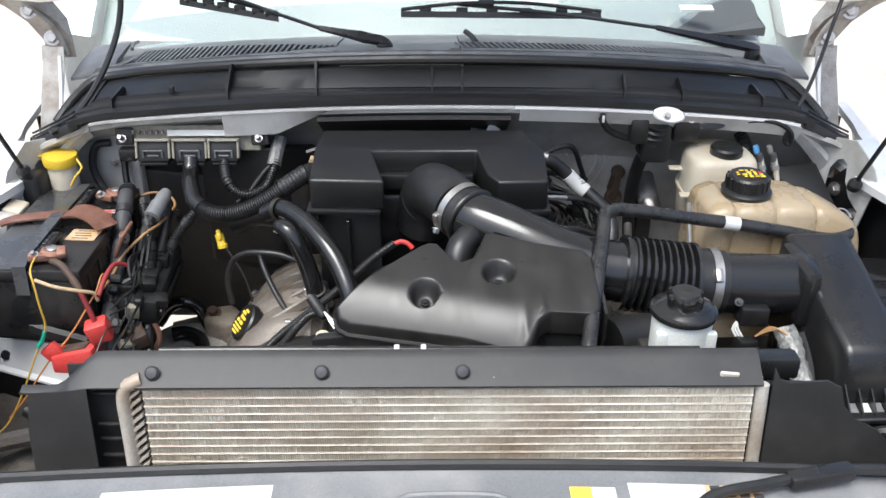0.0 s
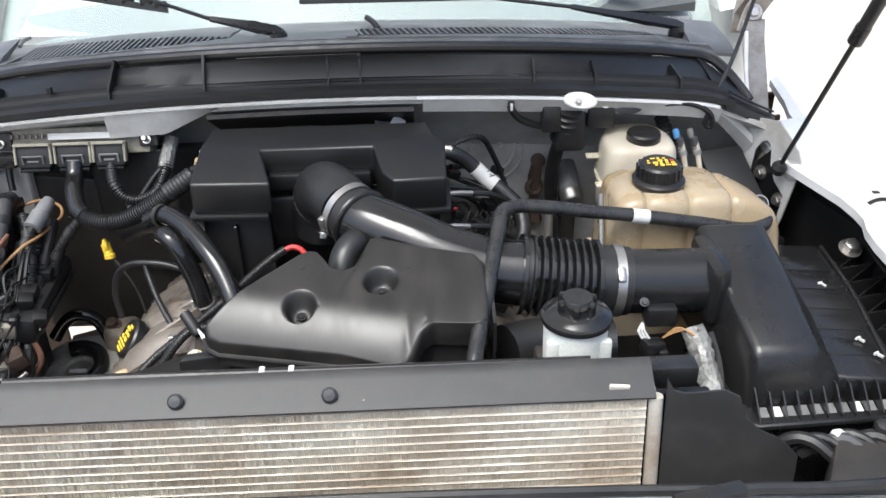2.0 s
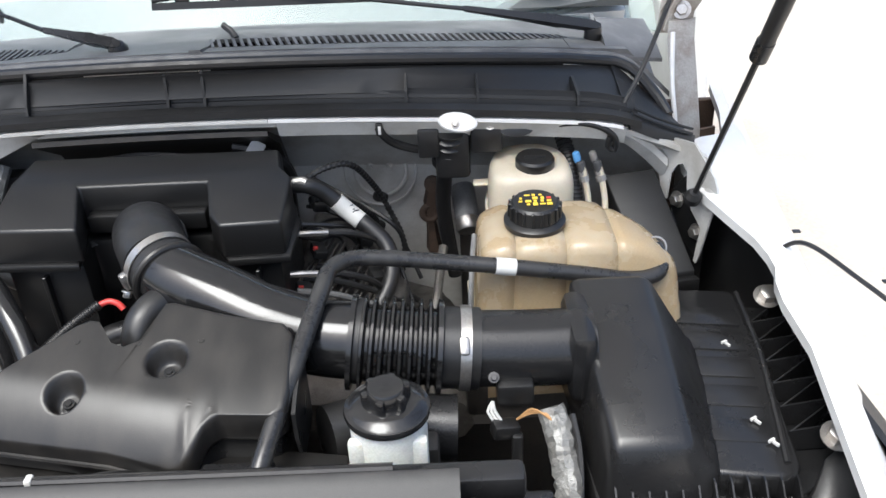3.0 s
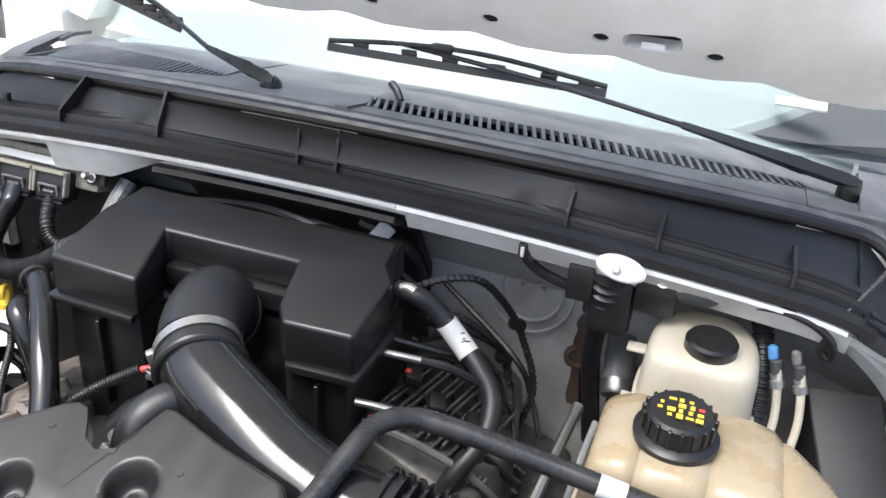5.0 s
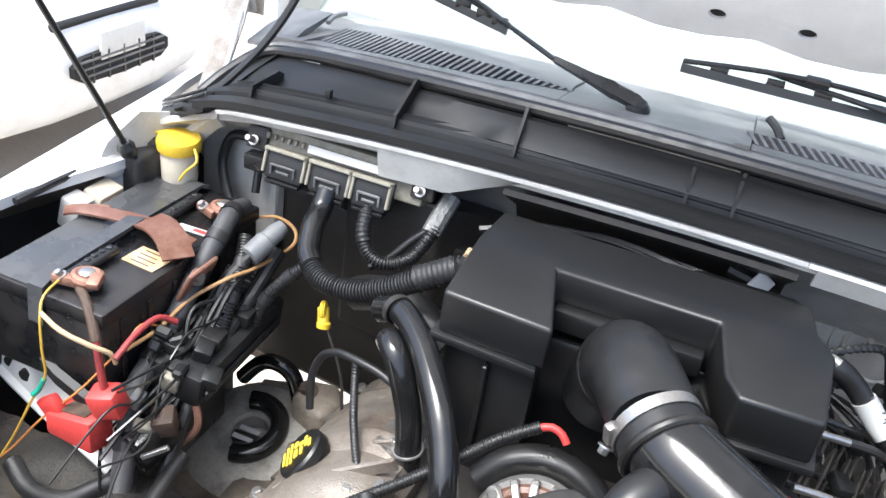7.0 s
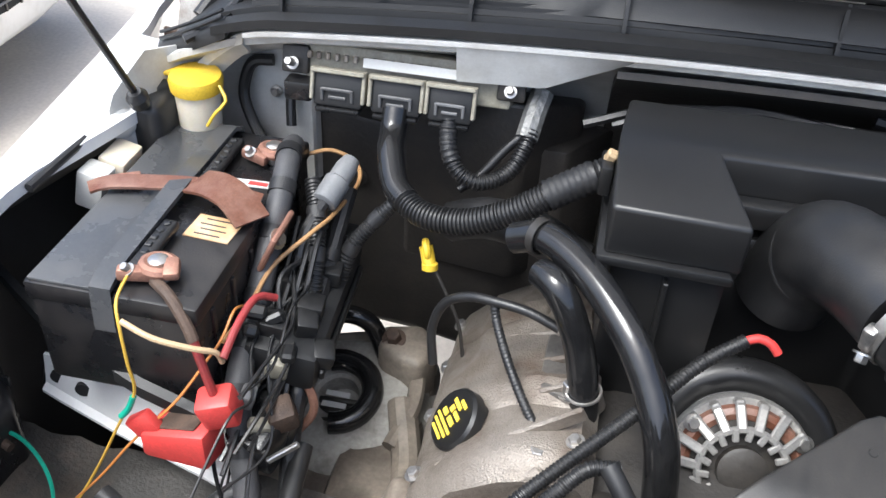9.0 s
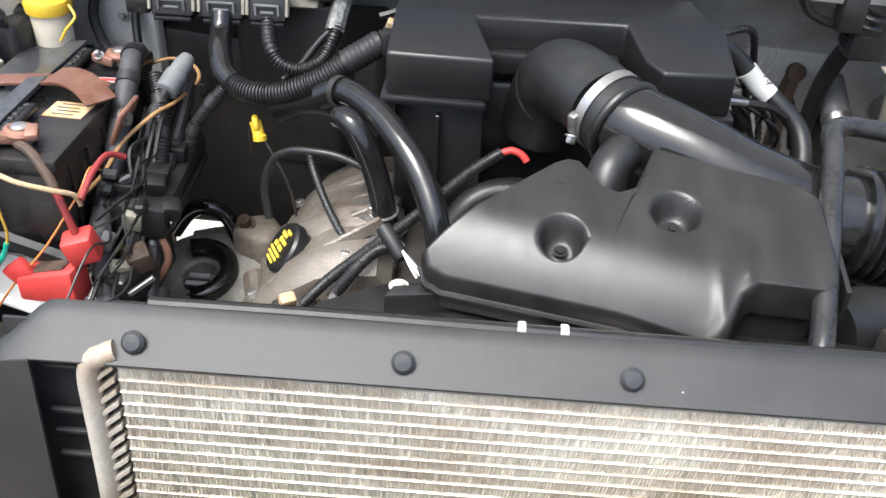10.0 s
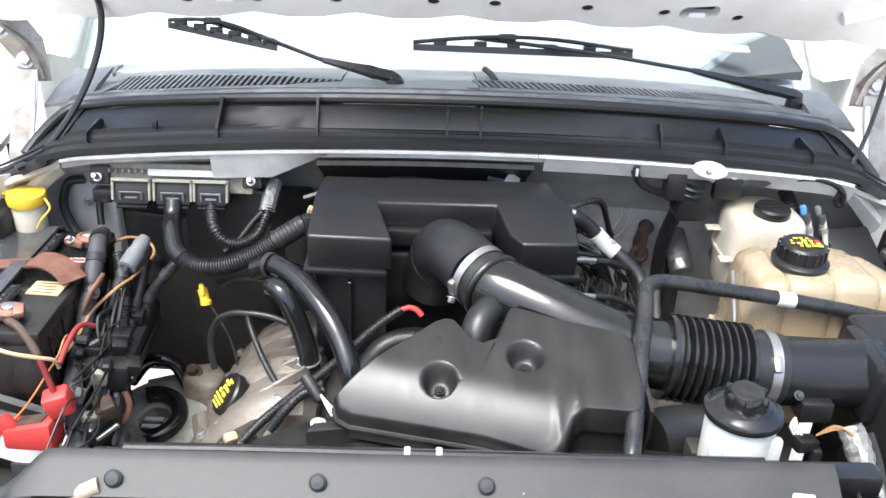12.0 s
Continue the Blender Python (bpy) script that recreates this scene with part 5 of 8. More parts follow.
# ---- right side: reservoirs and air box ----
def coolant_tank():
    c = thing("coolant_tank", (0.5, 0.42, 1.0), "amber aged translucent plastic coolant tank with a black pressure cap", "coolant tank")
    rings = []
    xs = [0.388, 0.391, 0.397, 0.408, 0.422, 0.430, 0.434, 0.438, 0.446, 0.47, 0.490, 0.497, 0.501, 0.505, 0.512, 0.535, 0.553, 0.559, 0.563, 0.567, 0.574, 0.592, 0.607, 0.618, 0.627, 0.632, 0.635]

    def shape(i):
        """Front, back, top and bottom of the tank at a station, with shallow grooves between its bays."""
        x = xs[i]
        e = min(1.0, (i + 0.4) / 4.5, (len(xs) - i - 0.6) / 4.5) ** 0.6
        g = 0.0045 if x in (0.434, 0.501, 0.563) else 0.002 if x in (0.430, 0.438, 0.497, 0.505, 0.559, 0.567) else 0.0
        far = max(0.0, x - 0.545)
        return x, e, 0.360 + 0.014 * (1 - e) + g + 0.10 * far, 0.487 - 0.016 * (1 - e) - 0.75 * far, 1.253 - 0.022 * (1 - e) - g - 4.2 * far ** 2, 1.112

    def flare(x, z):
        """The tank widens downwards, most at its low end."""
        t = (1.253 - z) / 0.141
        return x + (0.018 * t * ((x - 0.512) / 0.123) if x > 0.512 else (0.012 - 0.012 * t) * (0.512 - x) / 0.124)

    for i in range(len(xs)):
        x, e, y0, y1, zt, zb = shape(i)
        c0 = 0.016
        loop = [(y0 - 0.010, zb), (y0 - 0.009, zb + 0.012), (y0 - 0.006, zb + 0.04), (y0 - 0.002, (zb + zt) / 2), (y0, zt - c0), (y0 + c0 * 0.3, zt - c0 * 0.3), (y0 + c0, zt), (y1 - c0, zt - 0.004), (y1 - c0 * 0.3, zt - c0 * 0.4), (y1, zt - c0 - 0.004), (y1 + 0.004, zb)]
        rings.append([Vector((flare(x, z), y, z)) for y, z in loop])
    part("tank_body", loft(rings), OLDPL, c, angle=55)
    seam = []
    for i in range(len(xs)):
        x, e, y0, y1, zt, zb = shape(i)
        up = 0.010 * max(0.0, (x - 0.55) / 0.085) + 0.012 * max(0.0, (0.42 - x) / 0.03)
        seam.append([Vector((0.512 + (flare(x, 1.112) - 0.512) * 1.035, y, z + up)) for y, z in ((y0 - 0.019, 1.107), (y0 - 0.021, 1.110), (y0 - 0.019, 1.114), (y1 + 0.010, 1.114), (y1 + 0.010, 1.107))])
    part("weld_seam", loft(seam), CREAM, c, "pale translucent seam")
    part("lower_half", loft([[Vector((0.512 + (x - 0.512) * k, y, z)) for x, y in ((0.39, 0.362), (0.645, 0.372), (0.645, 0.43), (0.56, 0.482), (0.40, 0.482))] for k, z in ((0.98, 1.108), (0.94, 1.05), (0.9, 1.02))]), OLDPL, c)
    part("side_flange", tube([(0.386, 0.352, 1.112), (0.3835, 0.362, 1.135), (0.385, 0.385, 1.165), (0.389, 0.420, 1.195), (0.394, 0.455, 1.218)], 0.0036, 8), BOLSTER, c, "greyish seam flange")
    part("neck", lathe([(0.03, -0.02), (0.03, 0.012)], (0.468, 0.418, 1.25), (0, 0, 1), 24), OLDPL, c)
    cap = part("pressure_cap", lathe([(0.038, 0.0), (0.0385, 0.006), (0.036, 0.008), (0.031, 0.010), (0.030, 0.028), (0.027, 0.031), (0.001, 0.032)], (0.468, 0.418, 1.254), (0, -0.05, 1), 36), BLACK, c, "black ribbed pressure cap with yellow symbols")
    for k in range(18):
        a = k * math.tau / 18
        part("grip_rib", box(0.468 + 0.031 * math.cos(a), 0.418 + 0.031 * math.sin(a), 1.273, 0.005, 0.004, 0.018, 0.001, 1, (0, 0, math.degrees(a))), BLACK, cap, smooth=False)
    rng = random.Random(13)
    for row in range(4):
        for col in range(5):
            u, v = -0.018 + 0.0088 * col + rng.uniform(-0.001, 0.001), 0.013 - 0.0085 * row
            if math.hypot(u, v) < 0.021 and rng.random() < 0.85:
                part("mark", box(0.468 + u, 0.416 + v, 1.2868 - v * 0.05, rng.uniform(0.003, 0.0072), rng.uniform(0.002, 0.006), 0.0012), RED if (row, col) == (1, 4) else INK_Y, cap, smooth=False)
    part("outlet", tube([(0.618, 0.43, 1.195), (0.619, 0.41, 1.212), (0.619, 0.40, 1.219)], 0.008, 12), OLDPL, c)
    part("hose_spring_clip", ring((0.619, 0.404, 1.218), (0, -0.8, 0.5), 0.013, 0.0014, 20, 6), STEEL, c)
    part("bracket_foot", box(0.39, 0.40, 1.05, 0.03, 0.08, 0.12, 0.006), SOOT, c)
    part("bracket_foot", box(0.6, 0.42, 1.05, 0.05, 0.1, 0.14, 0.006), SOOT, c)
    return c


coolant_tank()


def brake_reservoir():
    b = thing("brake_reservoir", (0.48, 0.6, 1.1), "cream plastic brake fluid reservoir with a black round cap", "reservoir")
    def ringz(k, z):
        out = []
        for b_ in (q * math.tau / 48 for q in range(48)):
            c_, s_ = math.cos(b_), math.sin(b_)
            half = 0.083 if s_ > 0 else 0.050
            out.append(Vector((0.481 + 0.0605 * k * math.copysign(abs(c_) ** (0.75 if s_ > 0 else 0.55), c_), 0.590 + half * k * math.copysign(abs(s_) ** (0.85 if s_ > 0 else 0.55), s_), z)))
        return out

    part("upper_shell", loft([ringz(1.02, 1.185), ringz(1.0, 1.20), ringz(0.985, 1.228), ringz(0.955, 1.240), ringz(0.90, 1.2475), ringz(0.80, 1.2515), ringz(0.55, 1.2535), ringz(0.2, 1.254)]), CREAM, b, angle=60)
    part("seam", loft([ringz(1.07, 1.180), ringz(1.08, 1.183), ringz(1.07, 1.186)]), CREAM, b)
    part("lower_shell", loft([ringz(0.9, 1.12), ringz(0.98, 1.13), ringz(1.02, 1.181)]), CREAM, b)
    part("tab", box(0.412, 0.612, 1.214, 0.024, 0.018, 0.004, 0.0015), CREAM, b)
    part("tab", box(0.416, 0.548, 1.190, 0.020, 0.018, 0.004, 0.0015), CREAM, b)
    cap = part("cap", lathe([(0.0255, -0.002), (0.0275, 0.001), (0.0275, 0.012), (0.025, 0.0155), (0.020, 0.0145), (0.001, 0.0145)], (0.486, 0.580, 1.252), (0, -0.03, 1), 32), BLACK, b)
    part("cap_rib", box(0.486, 0.580, 1.267, 0.030, 0.005, 0.002, 0.0008), BLACK, cap)
    mcyl = part("master_cylinder", lathe([(0.022, 0.0), (0.022, 0.15), (0.018, 0.152)], (0.485, 0.75, 1.10), (0, -1, 0.02), 20), ALU, b)
    return b


brake_reservoir()


def steering_reservoir():
    p = thing("steering_reservoir", (0.296, 0.1, 1.05), "white plastic power steering bottle with a wide black cap", "reservoir")
    at = (0.294, 0.107, 1.228)
    part("bottle", lathe([(0.032, -0.16), (0.036, -0.15), (0.0375, 0.0), (0.035, 0.008)], at, (0, 0, 1), 32), MILK, p)
    cap = part("cap", lathe([(0.036, 0.0), (0.041, 0.003), (0.042, 0.007), (0.041, 0.010), (0.036, 0.012), (0.033, 0.015), (0.021, 0.018), (0.001, 0.019)], at, (0, 0, 1), 40), GLOSSRUB, p)
    part("cap_top", lathe([(0.019, 0.016), (0.0195, 0.030), (0.017, 0.034), (0.008, 0.0345), (0.001, 0.033)], at, (0, 0, 1), 24), GLOSSRUB, cap)
    for k in range(6):
        b = k * math.tau / 6 + 0.3
        part("knob_lobe", box(at[0] + 0.018 * math.cos(b), at[1] + 0.018 * math.sin(b), 1.252, 0.012, 0.009, 0.016, 0.003, 2, (0, 0, math.degrees(b))), GLOSSRUB, cap)
    for x in (0.264, 0.324):
        part("lug", box(x, 0.083, 1.193, 0.016, 0.012, 0.05, 0.004), MILK, p)
    part("bracket", box(0.296, 0.13, 1.12, 0.09, 0.03, 0.1, 0.005), SOOT, p)
    return p


steering_reservoir()


def air_box():
    a = thing("air_filter_box", (0.62, 0.2, 0.95), "black plastic air filter box with a ribbed rim and steel bolts", "air box")
    rings = []
    # raised lid: flat top falling forward, long slope to the low half, short front face
    for y, zt, zl, xl, xr, xe in ((0.325, 1.222, 1.13, 0.500, 0.585, 0.652), (0.321, 1.231, 1.13, 0.500, 0.586, 0.652), (0.312, 1.234, 1.13, 0.500, 0.587, 0.652), (0.24, 1.212, 1.13, 0.505, 0.590, 0.645),
                                  (0.16, 1.187, 1.128, 0.511, 0.592, 0.634), (0.118, 1.1745, 1.127, 0.514, 0.593, 0.628), (0.110, 1.170, 1.126, 0.515, 0.592, 0.626), (0.106, 1.164, 1.124, 0.516, 0.590, 0.622), (0.092, 1.124, 1.112, 0.518, 0.596, 0.612)):
        rings.append([Vector((x, y, z)) for x, z in ((xl - 0.010, 1.09), (xl - 0.005, 1.10 + (zt - 1.10) * 0.5), (xl - 0.001, zt - 0.007), (xl + 0.003, zt - 0.002), (xl + 0.009, zt), (xr - 0.009, zt), (xr - 0.002, zt - 0.002), (xr + 0.004, zt - 0.006), (xe - 0.006, zl + 0.005), (xe, zl), (xe + 0.002, 1.09))])
    part("raised_lid", loft(rings), SATIN, a, angle=60)
    low = [(0.60, 0.425), (0.66, 0.44), (0.728, 0.437), (0.737, 0.425), (0.733, 0.36), (0.726, 0.25), (0.712, 0.118), (0.703, 0.104), (0.69, 0.100), (0.61, 0.112)]
    part("flat_lid", prism(low, 1.09, lambda x, y: 1.131 - 0.03 * (x - 0.6) - 0.03 * max(0, 0.2 - y), 0.006, 3), SATIN, a)
    for k, y in enumerate((0.375, 0.325, 0.275, 0.225, 0.17)):
        part("lid_panel", box(0.684 - 0.006 * k, y, 1.1285 - 0.0006 * k, 0.078, 0.036, 0.005, 0.002, 2, (0, 1.7, -6)), SATIN, a)
    part("lid_edge", tube([(0.738, 0.425, 1.128), (0.728, 0.30, 1.128), (0.712, 0.20, 1.127), (0.698, 0.12, 1.125)], 0.004, 8, 0.02), SATIN, a)
    for x, y in ((0.690, 0.318), (0.690, 0.148), (0.682, 0.182)):
        part("clip_mark", join(box(x, y, 1.131, 0.008, 0.0025, 0.003, rot=(0, 0, 30)), box(x + 0.003, y - 0.005, 1.131, 0.0025, 0.008, 0.003, rot=(0, 0, 30))), LABEL, a)
    part("base", prism([(0.497, 0.30), (0.500, 0.082), (0.508, 0.070), (0.706, 0.077), (0.718, 0.095), (0.765, 0.30), (0.775, 0.40), (0.72, 0.45), (0.60, 0.43), (0.52, 0.33)], 0.98, 1.094, 0.006, 2), SATIN, a)
    part("rim", prism([(0.500, 0.10), (0.504, 0.062), (0.512, 0.058), (0.708, 0.066), (0.716, 0.076), (0.712, 0.10)], 1.090, 1.099, 0.002, 1), SATIN, a)
    for k in range(12):
        x = 0.516 + 0.0168 * k
        part("rim_rib", loft([[Vector((x + d, y, z)) for y, z in ((0.064 + 0.0006 * k, 1.099), (0.103, 1.099), (0.103, 1.127), (0.096, 1.127), (0.068, 1.104))] for d in (-0.001, 0.001)]), SATIN, a, smooth=False)
        if k < 11:
            part("rim_cell", box(x + 0.0084, 0.079 + 0.0006 * k, 1.0995, 0.013, 0.018, 0.002, 0.0005, 1, (14, 0, 0)), LABEL if k in (1, 7) else GREYPL, a, smooth=False)
    for k in range(6):
        t = k / 5
        x0, y0, w = 0.716 + 0.016 * t, 0.165 + 0.195 * t, 0.062 - 0.006 * t
        part("side_rib", loft([[Vector((x, y + d, z)) for x, y, z in ((x0, y0, 1.10), (x0, y0, 1.127), (x0 + w, y0 + 0.002, 1.135), (x0 + w, y0 + 0.002, 1.10))] for d in (-0.0012, 0.0012)]), SATIN, a, smooth=False)
        part("side_rib", loft([[Vector((x, y + d, z)) for x, y, z in ((x0, y0, 1.10), (x0, y0, 1.125), (x0 + w + 0.006, y0 + 0.042, 1.138), (x0 + w + 0.006, y0 + 0.042, 1.10))] for d in (-0.0012, 0.0012)]), SATIN, a, smooth=False)
    part("side_rim", tube([(0.772, 0.145, 1.138), (0.780, 0.23, 1.140), (0.788, 0.34, 1.143), (0.796, 0.42, 1.146)], 0.004, 8, 0.03), SATIN, a)
    part("side_wall", loft([[Vector((x, y, z)) for x, z in ((x1, 1.00), (x1 + 0.003, 1.00), (x1 + 0.003, 1.138), (x1, 1.138))] for x1, y in ((0.770, 0.13), (0.780, 0.23), (0.789, 0.34), (0.797, 0.43))]), SATIN, a)
    part("side_floor", prism([(0.70, 0.10), (0.774, 0.13), (0.80, 0.43), (0.73, 0.44)], 1.085, 1.097, 0.002, 1), SATIN, a)
    for p_ in ((0.766, 0.394, 1.142), (0.755, 0.143, 1.138)):
        part("bolt", bolt(p_, (0.0, -0.45, 1), 0.0115, 0.014), STEEL, a, "large zinc bolt")
    part("boot", loft([[Vector((0.728 + 0.030 * math.cos(b) * w + dx, 0.092 + 0.02 * math.sin(b) * w + dy, z)) for b in (q * math.tau / 12 for q in range(12))] for w, dx, dy, z in ((0.9, 0.0, -0.012, 1.05), (0.95, 0.008, -0.004, 1.08), (0.75, 0.020, 0.014, 1.100), (0.6, 0.030, 0.034, 1.116), (0.3, 0.034, 0.044, 1.120))]), RUBBER, a, "wrinkled black rubber boot", angle=40)
    part("inlet_throat", box(0.50, 0.255, 1.185, 0.03, 0.10, 0.09, 0.012), SATIN, a)
    return a


air_box()


# ---- left side: battery, control module, wiring ----
def battery():
    b = thing("battery", (-0.616, 0.45, 0.99), "black car battery with a grey painted sheen on top, brown strap and corroded clamps", "battery")
    part("case", box(-0.616, 0.45, 1.118, 0.158, 0.296, 0.104, 0.006), BATTOP, b)
    part("lid", box(-0.616, 0.45, 1.1735, 0.162, 0.30, 0.02, 0.004), BATTOP, b)
    part("faded_panel", box(-0.658, 0.45, 1.1845, 0.070, 0.294, 0.004, 0.0015), BATSHEEN, b, "half of the black lid with its sky sheen painted grey")
    h = part("carry_bar", loft([[Vector((-0.622 + dx, y, z + dz)) for dx, dz in ((-0.010, 0), (0.010, 0), (0.010, 0.005), (-0.010, 0.005))] for y, z in ((0.296, 1.145), (0.300, 1.186), (0.325, 1.194), (0.45, 1.196), (0.58, 1.194), (0.598, 1.186), (0.604, 1.165))]), BATSHEEN, b)
    rng = random.Random(7)
    for y0 in (0.36, 0.52):
        g_ = part("grip", box(-0.603, y0, 1.193, 0.016, 0.085, 0.010, 0.004, 3), RUBBER, h)
        for k in range(7):
            part("grip_bump", box(-0.603 + rng.uniform(-0.002, 0.002), y0 - 0.034 + k * 0.0112, 1.1985, 0.007, 0.006, 0.003, 0.001, 1, (0, 0, rng.uniform(-40, 40))), TAPE, g_, smooth=False)
    st = part("strap", strip([(-0.708, 0.437, 1.192), (-0.69, 0.447, 1.196), (-0.64, 0.455, 1.199), (-0.60, 0.462, 1.198), (-0.565, 0.452, 1.202), (-0.535, 0.452, 1.197)], 0.02, 0.003, (0, 1, 0.15)), COPPER, b, "worn brown leather strap")
    part("strap_loop", strip([(-0.605, 0.462, 1.202), (-0.58, 0.452, 1.208), (-0.555, 0.44, 1.205), (-0.533, 0.425, 1.192)], 0.038, 0.003, (0.3, 1, 0.1)), COPPER, b)
    part("strap_end", box(-0.682, 0.462, 1.191, 0.03, 0.022, 0.004, 0.001, 1, (0, 0, 30)), PINKCLAMP, b)
    lab = part("label", box(-0.568, 0.414, 1.1846, 0.046, 0.036, 0.0012, rot=(0, 0, -4)), LABEL_O, b, "worn orange and white warning label", smooth=False)
    for k in range(4):
        part("print_bar", box(-0.570 + 0.003 * (k % 2), 0.402 + 0.008 * k, 1.1856, 0.026, 0.0011, 0.0008, rot=(0, 0, -4)), PRINT, lab, smooth=False)
    part("label", box(-0.565, 0.498, 1.1846, 0.045, 0.012, 0.0012, rot=(0, 0, 3)), LABEL, b, "strip of white and red label", smooth=False)
    part("label_red", box(-0.556, 0.498, 1.1856, 0.02, 0.006, 0.0008), RED, b, smooth=False)
    for x, y, tilt in ((-0.583, 0.335, 20), (-0.556, 0.548, -15)):
        t = part("terminal", lathe([(0.010, 0), (0.009, 0.02), (0.006, 0.022)], (x, y, 1.184), (0, 0, 1), 16), STEEL, b)
        part("clamp", join(ring((x, y, 1.197), (0.1, 0.1, 1), 0.013, 0.0055, 20, 8), box(x - 0.016, y - 0.014, 1.196, 0.03, 0.012, 0.012, 0.003, 2, (0, 8, tilt)), box(x + 0.014, y - 0.004, 1.199, 0.014, 0.022, 0.010, 0.003, 2, (10, 0, tilt))), PINKCLAMP, t, "corroded copper coloured battery clamp")
        part("clamp_bolt", bolt((x - 0.020, y - 0.016, 1.200), (-0.3, -0.5, 1), 0.0042, 0.008), STEEL, t)
    for k in range(6):
        part("side_rib", box(-0.536, 0.33 + k * 0.045, 1.12, 0.004, 0.006, 0.085, 0.001), BATTOP, b, smooth=False)
    return b


battery()

tr = thing("battery_tray", (-0.64, 0.34, 0.9), "black battery tray with a pale grey steel front bracket", "tray")
part("pan", box(-0.62, 0.49, 1.04, 0.2, 0.22, 0.054, 0.008), SATIN, tr)
part("post", box(-0.62, 0.52, 0.80, 0.12, 0.14, 0.4, 0.01), SOOT, tr)
part("front_beam", loft([[Vector((x, y + dy, z + dz)) for dy, dz in ((0, 0), (0.008, 0.004), (0.008, -0.014), (0, -0.014))] for x, y, z in ((-0.80, 0.385, 1.115), (-0.70, 0.325, 1.10), (-0.60, 0.292, 1.085), (-0.54, 0.285, 1.07))]), COWL, tr)
brk_ = loft([[Vector((x, y + d, z)) for d, z in ((0, zt), (0.004, zt), (-0.004, zb + 0.003), (-0.016, zb - 0.002), (-0.016, zb - 0.006), (-0.008, zb))] for x, y, zt, zb in ((-0.752, 0.362, 1.026, 0.992), (-0.73, 0.356, 1.03, 0.988), (-0.66, 0.338, 1.036, 0.978), (-0.56, 0.318, 1.038, 0.962), (-0.525, 0.31, 1.038, 0.955))])
fb = part("front_bracket", brk_, PAINT, tr, "pale grey pressed steel bracket")
for x, y, z in ((-0.734, 0.3535, 1.006), (-0.70, 0.343, 1.006)):
    # black disc instead of a cut hole, its shade in the colour
    part("bracket_hole", lathe([(0.0085, -0.003), (0.0085, 0.002), (0.001, 0.002)], (x, y, z), (0.15, -1, 0), 16), CAVITY, fb)


def red_cover():
    r = thing("terminal_cover", (-0.54, 0.28, 1.02), "bright red plastic terminal cover with a folded flap", "cover")
    part("cup", prism([(-0.590, 0.262), (-0.525, 0.258), (-0.518, 0.288), (-0.582, 0.298)], 1.028, lambda x, y: 1.064 + 0.25 * (x + 0.56), 0.004, 2), RED, r)
    part("flap", box(-0.515, 0.279, 1.095, 0.034, 0.028, 0.034, 0.005, 2, (8, -14, 12)), RED, r)
    part("lip", box(-0.588, 0.272, 1.062, 0.028, 0.012, 0.022, 0.003, 2, (0, -38, 0)), RED, r)
    part("hollow", prism([(-0.578, 0.270), (-0.537, 0.267), (-0.533, 0.284), (-0.572, 0.289)], 1.06, lambda x, y: 1.0665 + 0.25 * (x + 0.56), 0.001, 1), RUST, r)
    return r


red_cover()


def cable(name, label, pts, r, mat, cat="wire", **kw):
    return solo(name, tube(pts, r, **kw), mat, label, cat)


cable("wire", "orange wire looping beside the battery", [(-0.54, 0.60, 1.165), (-0.515, 0.612, 1.168), (-0.485, 0.605, 1.162), (-0.472, 0.575, 1.155), (-0.478, 0.50, 1.16), (-0.488, 0.454, 1.165), (-0.515, 0.42, 1.145), (-0.522, 0.37, 1.13), (-0.528, 0.325, 1.128)], 0.0024, TANW, n=8)
cable("wire", "orange wire trailing over the red cover", [(-0.522, 0.37, 1.135), (-0.520, 0.34, 1.155), (-0.524, 0.318, 1.14), (-0.535, 0.305, 1.122), (-0.56, 0.283, 1.085), (-0.60, 0.268, 1.04), (-0.64, 0.262, 0.985), (-0.67, 0.255, 0.95)], 0.0014, ORANGE, n=6)
cable("wire", "yellow wire hanging from the battery clamp", [(-0.602, 0.325, 1.2), (-0.600, 0.29, 1.192), (-0.592, 0.274, 1.175), (-0.588, 0.268, 1.14), (-0.588, 0.268, 1.105), (-0.61, 0.264, 1.06), (-0.645, 0.262, 0.99), (-0.675, 0.25, 0.94), (-0.70, 0.22, 0.93)], 0.0015, YWIRE, n=6)
cable("wire", "cream wire from the battery clamp", [(-0.588, 0.272, 1.185), (-0.56, 0.268, 1.176), (-0.53, 0.275, 1.165), (-0.514, 0.285, 1.155), (-0.512, 0.29, 1.14)], 0.0027, CREAMW, n=8)
cable("wire", "green wire with a spliced end", [(-0.79, 0.29, 0.99), (-0.74, 0.285, 0.985), (-0.70, 0.262, 0.97), (-0.69, 0.24, 0.94), (-0.70, 0.2, 0.93)], 0.0022, GREEN, n=6)
cable("wire_splice", "green insulated wire splice", [(-0.590, 0.268, 1.10), (-0.596, 0.266, 1.085), (-0.604, 0.264, 1.075)], 0.003, GREEN, "splice", n=8)
cable("clamp_lead", "brown insulated lead from the battery clamp", [(-0.582, 0.322, 1.19), (-0.562, 0.308, 1.188), (-0.545, 0.297, 1.172), (-0.536, 0.290, 1.158)], 0.0055, RUST, "lead", n=10)
cable("red_cable", "dull red cable to the terminal cover", [(-0.537, 0.291, 1.16), (-0.530, 0.285, 1.145), (-0.521, 0.279, 1.12), (-0.516, 0.278, 1.10)], 0.0042, REDWIRE, "cable", n=10)
